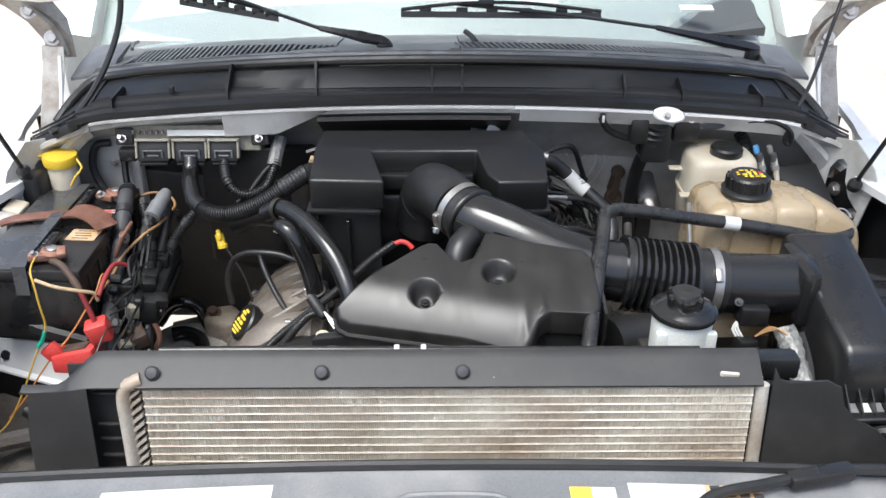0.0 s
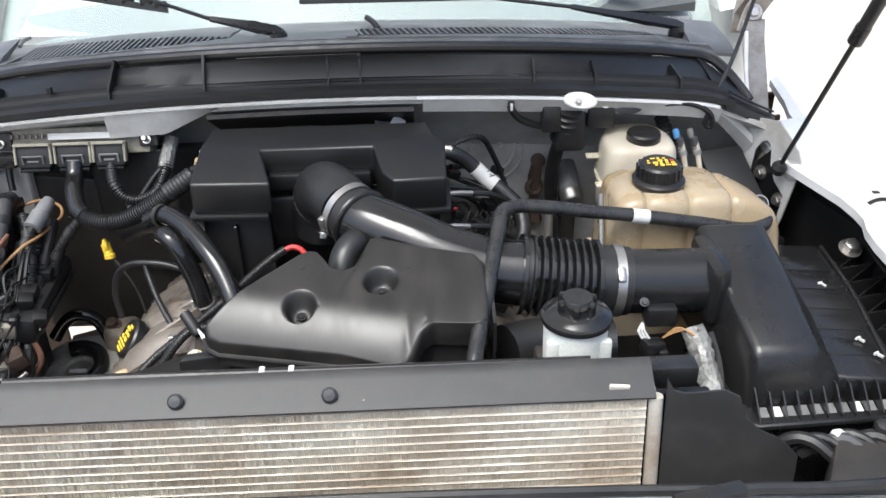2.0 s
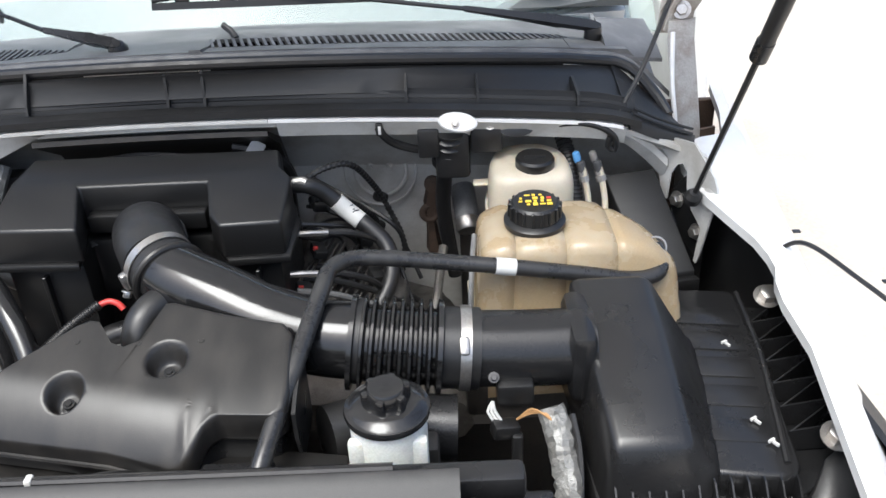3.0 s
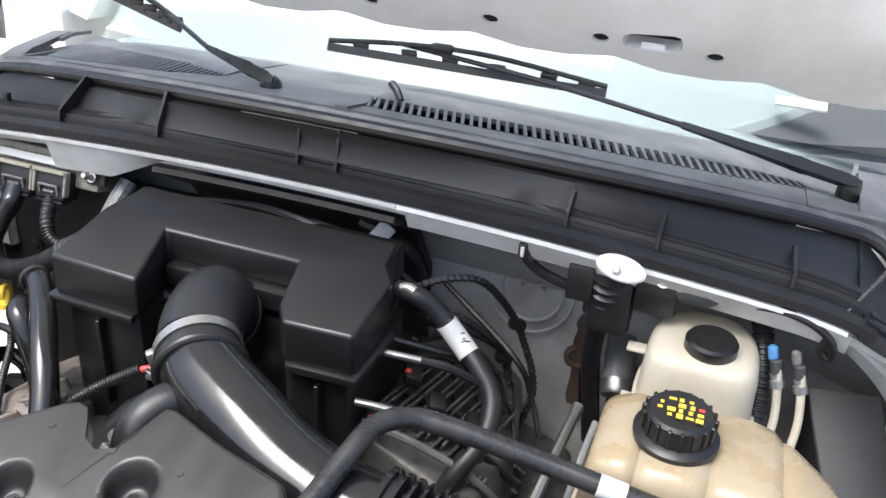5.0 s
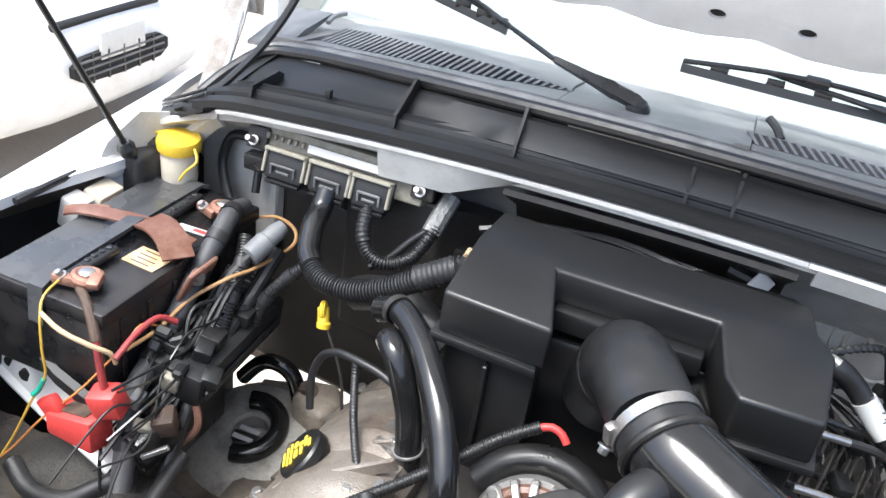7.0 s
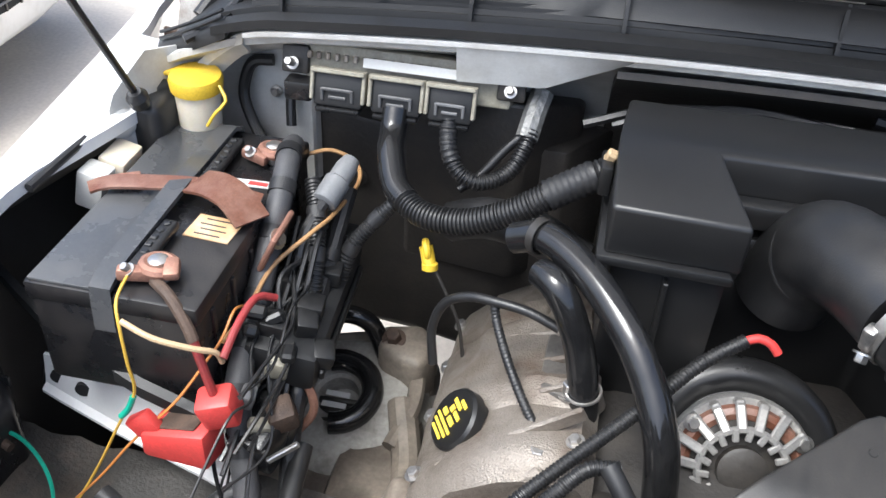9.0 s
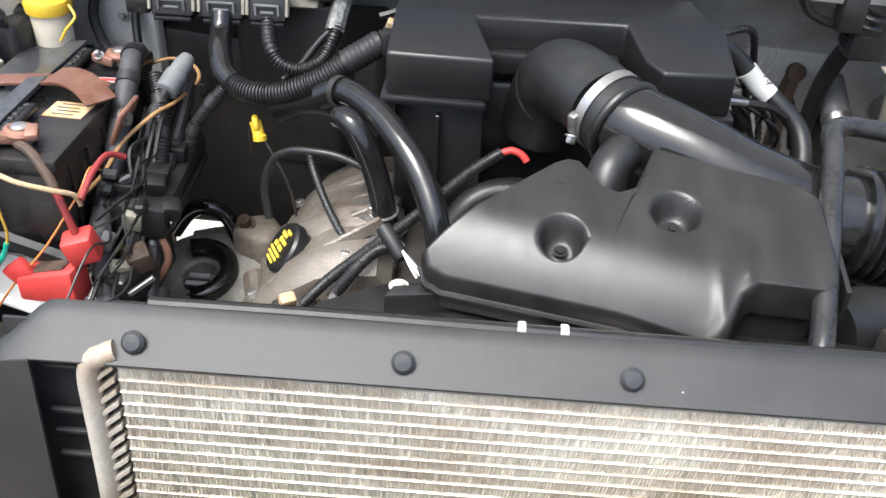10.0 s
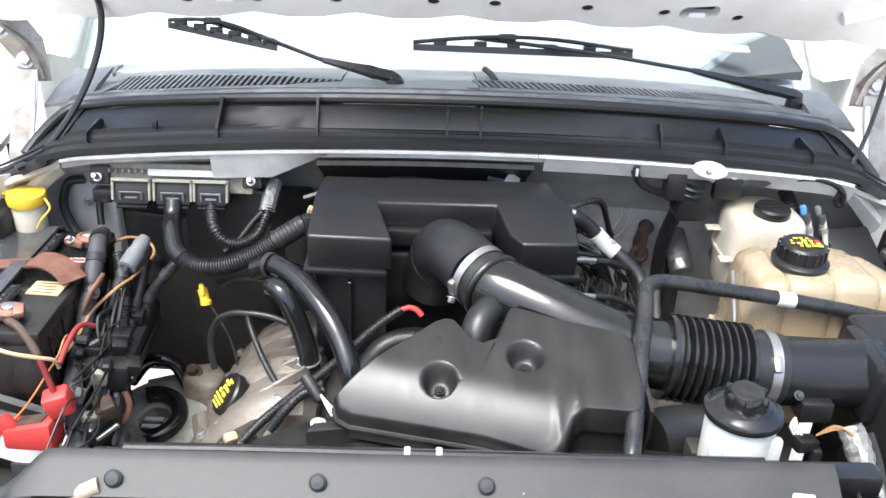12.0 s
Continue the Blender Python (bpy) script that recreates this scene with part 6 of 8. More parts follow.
cable("red_cable", "dull red cable beside the battery", [(-0.508, 0.285, 1.15), (-0.505, 0.315, 1.165), (-0.500, 0.345, 1.17), (-0.488, 0.36, 1.16)], 0.0036, REDWIRE, "cable", n=10)
cable("red_cable", "faded red cables by the fuse block", [(-0.485, 0.36, 1.07), (-0.462, 0.355, 1.06), (-0.455, 0.35, 1.03), (-0.475, 0.34, 1.0)], 0.0045, PINKCLAMP, "cable", n=8)
for k in range(4):
    cable("wire", "thin black wire in the tangled bundle", [(-0.515 + 0.010 * k, 0.50, 1.15), (-0.51 + 0.010 * k, 0.45, 1.13 + 0.008 * k), (-0.51 + 0.010 * k, 0.39, 1.10), (-0.49 + 0.004 * k, 0.33 - 0.01 * k, 1.05 - 0.01 * k)], 0.003, RUBBER, n=6)


def harness(label, pts, r, mat, **kw):
    """Wire bundle in a sleeve with tape wound round it at its bends."""
    h = thing("harness", pts[0], label, "harness")
    part("sleeve", tube(pts, r, **kw), mat, h)
    for k in range(1, len(pts) - 1):
        d = Vector(pts[k + 1]) - Vector(pts[k - 1])
        part("tape_band", band(pts[k], d, r + 0.0004, 0.014, 0.0012, 16), TAPE if mat is not TAPE else RUBBER, h)
    return h


def fuse_block():
    f = thing("fuse_block", (-0.47, 0.36, 0.95), "broken black fuse block with pale relays and loose wires", "fuse block")
    part("housing", box(-0.492, 0.445, 1.083, 0.075, 0.20, 0.045, 0.010, 2, (0, 8, 3)), COWL, f)
    for k in range(6):
        part("relay_block", box(-0.498 + 0.026 * (k % 2), 0.375 + 0.030 * k, 1.112 + 0.003 * (k % 3), 0.026, 0.026, 0.018, 0.003, 2, (0, 8, 3 + 4 * (k % 2))), BLACK, f)
    part("side_rail", box(-0.452, 0.44, 1.075, 0.006, 0.17, 0.012, 0.002, 1, (0, 8, 3)), BLACK, f)
    part("cover", box(-0.490, 0.50, 1.117, 0.045, 0.07, 0.02, 0.005, 2, (0, 10, 3)), COWL, f)
    for k in range(5):
        part("cover_rib", box(-0.492, 0.475 + 0.012 * k, 1.128, 0.038, 0.004, 0.004, 0.001, 1, (0, 10, 3)), SATIN, f, smooth=False)
    part("relay_base", box(-0.492, 0.315, 1.03, 0.045, 0.06, 0.05, 0.006, 2, (12, 0, -15)), SATIN, f)
    part("relay", box(-0.487, 0.348, 1.087, 0.022, 0.018, 0.024, 0.003, 2, (10, 12, 10)), LATCH, f, "pale relay")
    part("relay", box(-0.474, 0.318, 1.055, 0.026, 0.028, 0.026, 0.004, 2, (10, -12, 30)), RUST, f, "brown relay")
    part("connector", box(-0.488, 0.300, 1.055, 0.024, 0.014, 0.012, 0.003, 2, (15, 20, 30)), LATCH, f, "cream connector")
    part("terminal_bar", box(-0.462, 0.285, 1.042, 0.034, 0.005, 0.006, 0.001, 1, (0, -30, 25)), STEEL, f)
    part("connector", box(-0.50, 0.305, 1.085, 0.014, 0.020, 0.016, 0.003, 2, (0, 20, 10)), GREYPL, f, "grey connector")
    for x, y, z in ((-0.47, 0.385, 1.112), (-0.45, 0.37, 1.09), (-0.495, 0.375, 1.10)):
        part("loose_block", box(x, y, z, 0.022, 0.026, 0.02, 0.004, 2, (10, 15, 20)), BLACK, f)
    part("upright", box(-0.502, 0.40, 0.99, 0.025, 0.12, 0.08, 0.006), SATIN, f)
    return f


fuse_block()
harness("thick grey cloth taped harness beside the battery", [(-0.545, 0.575, 1.19), (-0.533, 0.53, 1.205), (-0.527, 0.49, 1.19), (-0.525, 0.45, 1.162), (-0.524, 0.40, 1.12), (-0.522, 0.36, 1.095), (-0.516, 0.318, 1.075), (-0.505, 0.29, 1.03), (-0.49, 0.26, 0.99)], 0.0125, GREYTAPE, n=14)
harness("black taped harness hanging by the fuse block", [(-0.475, 0.55, 1.16), (-0.476, 0.48, 1.12), (-0.474, 0.41, 1.09), (-0.472, 0.36, 1.05), (-0.470, 0.32, 1.0), (-0.462, 0.28, 0.96), (-0.44, 0.24, 0.94)], 0.009, TAPE, n=10)
harness("black corrugated harness behind the battery", [(-0.505, 0.52, 1.185), (-0.492, 0.49, 1.165), (-0.482, 0.455, 1.14), (-0.478, 0.43, 1.11)], 0.0085, RUBBER, ribs=0.004, depth=0.0016)
harness("black corrugated harness from the module loom", [(-0.405, 0.512, 1.19), (-0.43, 0.50, 1.165), (-0.455, 0.49, 1.13), (-0.465, 0.475, 1.09)], 0.0075, RUBBER, ribs=0.004, depth=0.0014)

tangle = thing("wire_tangle", (-0.48, 0.42, 1.0), "tangled thin black wires beside the battery", "wiring")
rng = random.Random(21)
for k in range(26):
    x, y = rng.uniform(-0.525, -0.475), rng.uniform(0.42, 0.54)
    pts = [(x, y, rng.uniform(1.09, 1.14))]
    for j in range(4):
        y -= rng.uniform(0.03, 0.07)
        x += rng.uniform(-0.025, 0.025)
        x = min(-0.475, max(-0.53, x))
        pts.append((x, y, max(0.98, pts[-1][2] + rng.uniform(-0.06, 0.015))))
    part("strand", tube(pts, rng.choice((0.0014, 0.002, 0.0026)), 6), rng.choice((RUBBER, RUBBER, TAPE, RUBBER, GLOSSRUB)), tangle)
for k in range(24):
    part("stray_plug", box(rng.uniform(-0.53, -0.475), rng.uniform(0.29, 0.54), rng.uniform(1.02, 1.14), 0.014, 0.02, 0.012, 0.003, 1, (rng.uniform(-40, 40), rng.uniform(-40, 40), rng.uniform(-90, 90))), rng.choice((BLACK, COWL, BLACK, COWL)), tangle)

gc = thing("grey_connector", (-0.478, 0.53, 1.15), "grey ribbed electrical connector beside the battery", "connector")
part("shell", lathe([(0.011, -0.03), (0.014, -0.028), (0.014, 0.0), (0.012, 0.002), (0.012, 0.018), (0.009, 0.03)], (-0.480, 0.525, 1.185), (0.25, 0.85, 0.4), 16), BOLSTER, gc)
part("boot", tube([(-0.487, 0.50, 1.174), (-0.497, 0.47, 1.155), (-0.50, 0.45, 1.13)], 0.007, 10), RUBBER, gc)
cb = thing("copper_bracket", (-0.51, 0.435, 1.1), "corroded copper coloured bracket beside the battery", "bracket")
part("plate", box(-0.516, 0.436, 1.165, 0.006, 0.055, 0.045, 0.004, 2, (0, 25, 0)), PINKCLAMP, cb)
part("bolt", bolt((-0.512, 0.43, 1.172), (0.9, -0.2, 0.4), 0.007), STEEL, cb)


def module():
    m = thing("engine_control_module", (-0.43, 0.62, 1.22), "dusty metal control module with three large black connectors", "control module")
    part("case", box(-0.43, 0.640, 1.262, 0.225, 0.045, 0.045, 0.004, 2, (-18, 0, 0)), LATCH, m)
    for k in range(22):
        part("case_rib", box(-0.535 + 0.010 * k, 0.614, 1.281, 0.005, 0.005, 0.008, 0.001, 1, (-18, 0, 0)), CAST, m, smooth=False)
    part("label", box(-0.425, 0.609, 1.2815, 0.10, 0.0015, 0.010, rot=(-22, 0, 0)), LABEL, m, "long white label", smooth=False)
    for x in (-0.499, -0.436, -0.378):
        w = 0.054 if x < -0.4 else 0.048
        c = part("connector", box(x, 0.607, 1.250, w, 0.03, 0.038, 0.004, 2, (-18, 0, 0)), COWL, m, "black multi-pin connector")
        part("frame", join(box(x, 0.5985, 1.2725, w + 0.004, 0.012, 0.005, 0.001, 1, (-18, 0, 0)), box(x - w / 2 - 0.001, 0.596, 1.258, 0.004, 0.01, 0.034, 0.001, 1, (-18, 0, 0)), box(x + w / 2 + 0.001, 0.596, 1.258, 0.004, 0.01, 0.034, 0.001, 1, (-18, 0, 0))), LATCH, c, "stained cream latch frame", smooth=False)
        part("lever", join(box(x, 0.589, 1.256, w * 0.6, 0.003, 0.003, 0.0005, 1), box(x - w * 0.3, 0.589, 1.250, 0.003, 0.003, 0.014, 0.0005, 1), box(x + w * 0.3, 0.589, 1.250, 0.003, 0.003, 0.014, 0.0005, 1), box(x, 0.589, 1.247, w * 0.35, 0.003, 0.003, 0.0005, 1)), GREYPL, c, smooth=False)
        part("lower_lip", box(x, 0.597, 1.232, w * 0.9, 0.022, 0.006, 0.002), SATIN, c)
    for x in (-0.552, -0.318):
        part("stud", bolt((x, 0.606, 1.272), (0, -0.8, 0.5), 0.0045, 0.018), STEEL, m)
        part("ear", box(x, 0.618, 1.272, 0.03, 0.01, 0.03, 0.003, 2, (-18, 0, 0)), SOOT, m)
    part("side_plug", box(-0.545, 0.605, 1.245, 0.03, 0.022, 0.022, 0.003), SATIN, m)
    return m


module()
h1 = hose("module_harness", "thick corrugated black harness from the control module", [(-0.436, 0.595, 1.238), (-0.435, 0.578, 1.222), (-0.431, 0.553, 1.212), (-0.418, 0.52, 1.196), (-0.385, 0.488, 1.188), (-0.34, 0.476, 1.193), (-0.295, 0.476, 1.212), (-0.255, 0.482, 1.238), (-0.222, 0.49, 1.258), (-0.205, 0.497, 1.262)], 0.0125, RUBBER, "harness", ribs=0.0042, depth=0.0022, n=14)
part("sleeve", tube([(-0.436, 0.594, 1.240), (-0.435, 0.578, 1.222), (-0.431, 0.553, 1.212), (-0.418, 0.52, 1.196), (-0.402, 0.502, 1.19)], 0.0142, 14), GLOSSRUB, h1)
part("sleeve", tube([(-0.262, 0.481, 1.234), (-0.24, 0.486, 1.247), (-0.222, 0.49, 1.258)], 0.015, 14, 0.004, 0.006, 0.001), TAPE, h1)
part("clip", box(-0.213, 0.492, 1.274, 0.01, 0.01, 0.026, 0.002, 1, (20, 20, 0)), CREAMW, h1, "pale yellow clip")
h2 = hose("module_harness", "corrugated black harness looping to a silver wrapped plug", [(-0.378, 0.592, 1.238), (-0.374, 0.575, 1.215), (-0.360, 0.562, 1.195), (-0.335, 0.56, 1.187), (-0.308, 0.575, 1.196), (-0.295, 0.595, 1.22), (-0.292, 0.615, 1.236)], 0.008, RUBBER, "harness", ribs=0.004, depth=0.0018)
part("silver_wrap", tube([(-0.296, 0.604, 1.222), (-0.292, 0.622, 1.242), (-0.287, 0.64, 1.26)], 0.0125, 10, 0.009), SILVERTAPE, h2, "crumpled silver tape")
part("silver_wrap", tube([(-0.378, 0.59, 1.232), (-0.374, 0.575, 1.214), (-0.368, 0.568, 1.203)], 0.0095, 12, 0.004, 0.006, 0.001), TAPE, h2)
hose("ground_cable", "thin black cable under the module loop", [(-0.36, 0.575, 1.165), (-0.34, 0.585, 1.18), (-0.315, 0.60, 1.21), (-0.295, 0.61, 1.228)], 0.005, RUBBER, "cable")
hb = thing("heater_box", (-0.37, 0.7, 1.1), "black plastic heater box on the bulkhead", "box")
part("box", prism([(-0.44, 0.66), (-0.30, 0.64), (-0.24, 0.70), (-0.24, 0.76), (-0.46, 0.76)], 1.0, lambda x, y: 1.235 - 0.3 * (y - 0.66), 0.008, 2), SOOT, hb)
part("edge", box(-0.345, 0.648, 1.236, 0.085, 0.005, 0.004, 0.001, 1, (0, -4, -8)), GREYPL, hb)
lp = thing("bulkhead_liner", (-0.45, 0.72, 0.9), "dark dirty liner panel on the bulkhead", "panel")
part("sheet", prism([(-0.60, 0.70), (-0.42, 0.66), (-0.25, 0.66), (-0.20, 0.74), (-0.60, 0.745)], lambda x, y: 0.888 - 0.25 * abs(x + 0.45), 1.18, 0.006, 2), SOOT, lp)
for x_ in (-0.5, -0.36):
    part("fastener", bolt((x_, 0.672 if x_ < -0.4 else 0.658, 1.10), (-0.1, -1, 0.1), 0.008, 0.005), SOOT, lp)
ip = thing("insulation_pad", (0.0, 0.72, 1.0), "dark insulation pad behind the intake", "insulation")
def pad_prof(x):
    z = rail_at(x)[1]
    return [(0.600, z - 0.021), (0.684, z - 0.066), (0.748, z - 0.155), (0.752, 0.9), (0.742, 0.9), (0.736, z - 0.16), (0.676, z - 0.075), (0.598, z - 0.028)]


part("pad", sweep_x(-0.215, 0.115, 16, pad_prof), SOOT, ip)
part("edge_curl", tube([(0.05, 0.655, 1.27), (0.09, 0.65, 1.262), (0.12, 0.655, 1.24), (0.13, 0.67, 1.20)], 0.008, 8), RUBBER, ip)
part("torn_corner", box(0.085, 0.635, 1.27, 0.022, 0.003, 0.03, 0.001, 1, (-30, 35, 0)), INNER, ip)
for k in range(5):
    cable("wire", "thin black hose behind the intake box", [(-0.24 + 0.03 * k, 0.62 + 0.006 * k, 1.24), (-0.16 + 0.03 * k, 0.635, 1.262 + 0.004 * (k % 3)), (-0.05 + 0.03 * k, 0.63 - 0.005 * k, 1.268), (0.06 + 0.02 * k, 0.62, 1.25 - 0.008 * k)], 0.005, RUBBER, "hose", n=6)

wn_ = thing("washer_filler", (-0.664, 0.6, 1.0), "cream washer filler neck with a bright yellow cap", "washer bottle")
part("neck", lathe([(0.021, -0.20), (0.021, -0.07), (0.024, -0.05), (0.025, -0.008), (0.023, 0)], (-0.664, 0.602, 1.238), (0, 0, 1), 24), CREAM, wn_)
wc = part("cap", lathe([(0.029, -0.013), (0.030, -0.002), (0.028, 0.003), (0.001, 0.005)], (-0.664, 0.602, 1.242), (0.03, -0.06, 1), 28), YELLOW, wn_, "bright yellow cap")
part("tab", box(-0.690, 0.610, 1.242, 0.024, 0.022, 0.005, 0.002), YELLOW, wc)
part("tether", tube([(-0.632, 0.592, 1.24), (-0.622, 0.582, 1.228), (-0.632, 0.574, 1.216), (-0.642, 0.572, 1.20)], 0.002, 6), YELLOW, wc)
bo = thing("washer_tube", (-0.70, 0.6, 1.1), "black boot beside the washer filler", "boot")
part("boot", prism([(-0.735, 0.56), (-0.69, 0.55), (-0.68, 0.62), (-0.70, 0.65), (-0.74, 0.64)], 1.05, lambda x, y: 1.225, 0.012, 3), RUBBER, bo)
fo = thing("foam_block", (-0.72, 0.5, 1.1), "beige foam block wedged beside the battery", "foam")
part("foam", box(-0.722, 0.515, 1.165, 0.03, 0.045, 0.05, 0.004, 2, (0, 15, 0)), CREAM, fo)
part("strip", box(-0.727, 0.475, 1.168, 0.03, 0.03, 0.045, 0.004, 2, (0, 15, 0)), INNER, fo)
wl = solo("wiring_stub", tube([(-0.60, 0.672, 1.24), (-0.625, 0.668, 1.235), (-0.635, 0.66, 1.20), (-0.62, 0.645, 1.17), (-0.60, 0.63, 1.15)], 0.007, 10), RUBBER, "black cable stub on the grey bulkhead", "cable")
solo("wiring_stub", tube([(-0.575, 0.67, 1.225), (-0.578, 0.662, 1.20), (-0.575, 0.65, 1.17)], 0.006, 10), RUBBER, "short black cable stub on the bulkhead", "cable")
gp = thing("bulkhead_bracket", (-0.6, 0.69, 1.1), "pale grey painted panel beside the control module", "panel")
part("plate", prism([(-0.69, 0.69), (-0.555, 0.675), (-0.55, 0.69), (-0.69, 0.705)], 1.08, lambda x, y: rail_at(x)[1] - 0.02, 0.003, 1), INNER, gp)
part("stud", bolt((-0.60, 0.674, 1.20), (0, -1, 0.1), 0.005, 0.008), STEEL, gp)
part("pressing", ring((-0.625, 0.678, 1.26), (0.1, -1, 0.05), 0.014, 0.002, 24, 6), INNER, gp)


def suspension():
    s = thing("suspension_tower", (-0.46, 0.5, 0.75), "dirty steel suspension mount with a black rubber ring", "suspension")
    part("cup", lathe([(0.128, -0.16), (0.116, -0.06), (0.098, -0.018), (0.078, -0.004), (0.045, 0.0), (0.030, -0.002), (0.026, -0.006), (0.024, -0.03)], (-0.480, 0.50, 0.897), (-0.1, -0.25, 0.95), 32), TOWER, s)
    part("rubber_ring", tube([(-0.480 + 0.044 * math.cos(b), 0.497 + 0.042 * math.sin(b), 0.905 + 0.011 * math.sin(b)) for b in (-1.5, -1.1, -0.6, 0, 0.6, 1.1, 1.6, 2.0)], 0.0135, 14), GLOSSRUB, s, "wet black rubber ring")
    part("bump_stop", tube([(-0.530, 0.560, 0.925), (-0.507, 0.566, 0.955), (-0.482, 0.568, 0.966), (-0.455, 0.570, 0.952), (-0.436, 0.562, 0.915)], 0.0115, 14), GLOSSRUB, s, "black rubber arch")
    part("core", lathe([(0.040, -0.05), (0.036, -0.045), (0.010, -0.044), (0.006, -0.03)], (-0.474, 0.498, 0.90), (-0.1, -0.25, 0.95), 24), SOOT, s)
    for k in (-1, 0, 1):
        part("coil", tube([(-0.503, 0.487 + 0.016 * k, 0.878), (-0.478, 0.483 + 0.016 * k, 0.884), (-0.45, 0.489 + 0.016 * k, 0.880)], 0.0045, 8), SOOT, s)
    # solid white bars stand for sunlit ground showing through between the coils
    for k in (0, 1):
        part("slot", box(-0.480, 0.485 + 0.018 * k, 0.893, 0.030, 0.007, 0.002, 0.0005, 1, (15, 0, 0)), LABEL, s, "white bar painted for the daylight between the coils")
    part("rim_fold", tube([(-0.40, 0.44, 0.89), (-0.385, 0.50, 0.905), (-0.40, 0.56, 0.915), (-0.45, 0.59, 0.91), (-0.51, 0.585, 0.90)], 0.010, 8), DIRTY, s)
    part("bracket", prism([(-0.44, 0.54), (-0.385, 0.52), (-0.37, 0.565), (-0.395, 0.60), (-0.45, 0.585)], 0.80, 0.945, 0.012, 3), DIRTY, s)
    part("bracket_bolt", bolt((-0.425, 0.560, 0.945), (-0.1, -0.3, 1), 0.010, 0.014), RUST, s)
    part("frame_rail", box(-0.415, 0.30, 0.80, 0.09, 0.62, 0.16, 0.015), DIRTY, s)
    part("shield_plate", prism([(-0.55, 0.25), (-0.38, 0.24), (-0.37, 0.44), (-0.42, 0.55), (-0.55, 0.56)], 0.76, lambda x, y: 0.84 + 0.1 * (y - 0.25), 0.01, 2), DIRTY, s)
    part("arm", tube([(-0.40, 0.50, 0.90), (-0.375, 0.42, 0.88), (-0.365, 0.33, 0.90), (-0.36, 0.25, 0.93)], 0.018, 10), DIRTY, s)
    part("cast_foot", box(-0.355, 0.285, 0.95, 0.05, 0.07, 0.11, 0.014, 3, (0, 15, 0)), DIRTY, s)
    return s


suspension()

# dirty apron in front of the battery
rng = random.Random(11)
nx, ny = 26, 18
top, rows = [], []
for j in range(ny + 1):
    row = []
    for i in range(nx + 1):
        x, y = -0.86 + 0.46 * i / nx, 0.02 + 0.32 * j / ny
        z = 0.925 + 0.05 * noise.noise(Vector((x * 6, y * 6, 0))) + 0.015 * noise.noise(Vector((x * 25, y * 25, 3)))
        row.append(Vector((x, y, z)))
    rows.append(row + [v + Vector((0, 0, -0.02)) for v in reversed(row)])
ap = thing("front_apron", (-0.63, 0.18, 0.85), "crumpled dirty brown liner in front of the battery", "liner")
part("liner", loft(rows), CLOTH, ap, angle=80)
part("torn_fold", tube([(-0.84, 0.05, 0.95), (-0.76, 0.10, 0.972), (-0.68, 0.16, 0.968), (-0.60, 0.20, 0.962), (-0.52, 0.20, 0.955)], 0.014, 8, 0.02), CLOTH, ap)
hb2 = thing("headlamp", (-0.80, 0.28, 0.93), "headlamp in a black plastic housing with plugs and wires", "headlamp")
part("shell", prism([(-0.87, 0.17), (-0.765, 0.19), (-0.75, 0.30), (-0.79, 0.345), (-0.87, 0.36)], 0.90, lambda x, y: 1.03 - 0.12 * (0.36 - y), 0.01, 3), SATIN, hb2)
for k in range(5):
    part("shell_rib", box(-0.81, 0.21 + 0.028 * k, 1.022 - 0.003 * (4 - k), 0.09, 0.004, 0.012, 0.001), SATIN, hb2)
part("plug", lathe([(0.022, 0), (0.022, 0.02), (0.016, 0.028), (0.001, 0.03)], (-0.775, 0.22, 1.0), (0.3, -0.5, 0.8), 18), BLACK, hb2)
for k in range(4):
    part("lead", tube([(-0.775 - 0.01 * k, 0.22, 1.03), (-0.76 + 0.008 * k, 0.19, 1.035), (-0.73 + 0.01 * k, 0.17 - 0.01 * k, 1.0), (-0.70, 0.15 - 0.012 * k, 0.975)], 0.003, 6), (RUBBER, GREEN, RUST, RUBBER)[k], hb2)
cable("fender_strip", "black rubber strip along the fender edge", [(-0.745, 0.40, 1.208), (-0.740, 0.45, 1.212), (-0.737, 0.50, 1.213), (-0.732, 0.55, 1.212)], 0.005, RUBBER, "seal", n=8)
lh = cable("lower_loom", "grey taped loom lying on the dirty apron", [(-0.64, 0.255, 0.965), (-0.60, 0.24, 0.955), (-0.55, 0.24, 0.965), (-0.515, 0.265, 0.985), (-0.49, 0.28, 1.0)], 0.011, TAPE, "loom", n=12)
cable("lower_loom", "black loom lying on the dirty apron", [(-0.46, 0.33, 1.0), (-0.455, 0.27, 0.985), (-0.44, 0.21, 0.97), (-0.42, 0.14, 0.96)], 0.010, RUBBER, "loom", n=12)
cable("lower_loom", "black loom beside the headlamp", [(-0.83, 0.36, 1.02), (-0.80, 0.32, 1.0), (-0.78, 0.29, 0.98), (-0.80, 0.24, 0.96)], 0.014, RUBBER, "loom", n=12)
cable("red_cable", "loose red wire end by the apron", [(-0.80, 0.30, 0.985), (-0.775, 0.285, 0.985), (-0.745, 0.275, 0.98)], 0.005, RUST, "cable", n=8)
pc = thing("wire_plug", (-0.29, 0.21, 1.05), "cream plug on black wires at the engine front", "connector")
part("plug", box(-0.278, 0.20, 1.105, 0.016, 0.013, 0.016, 0.003, 2, (20, 0, 30)), CREAMW, pc)
part("tail", tube([(-0.285, 0.20, 1.10), (-0.30, 0.19, 1.08), (-0.31, 0.2, 1.04)], 0.008, 10), RUBBER, pc)
ts = thing("sensor_plug", (-0.16, 0.19, 1.15), "black sensor plug with bare silver wires", "connector")
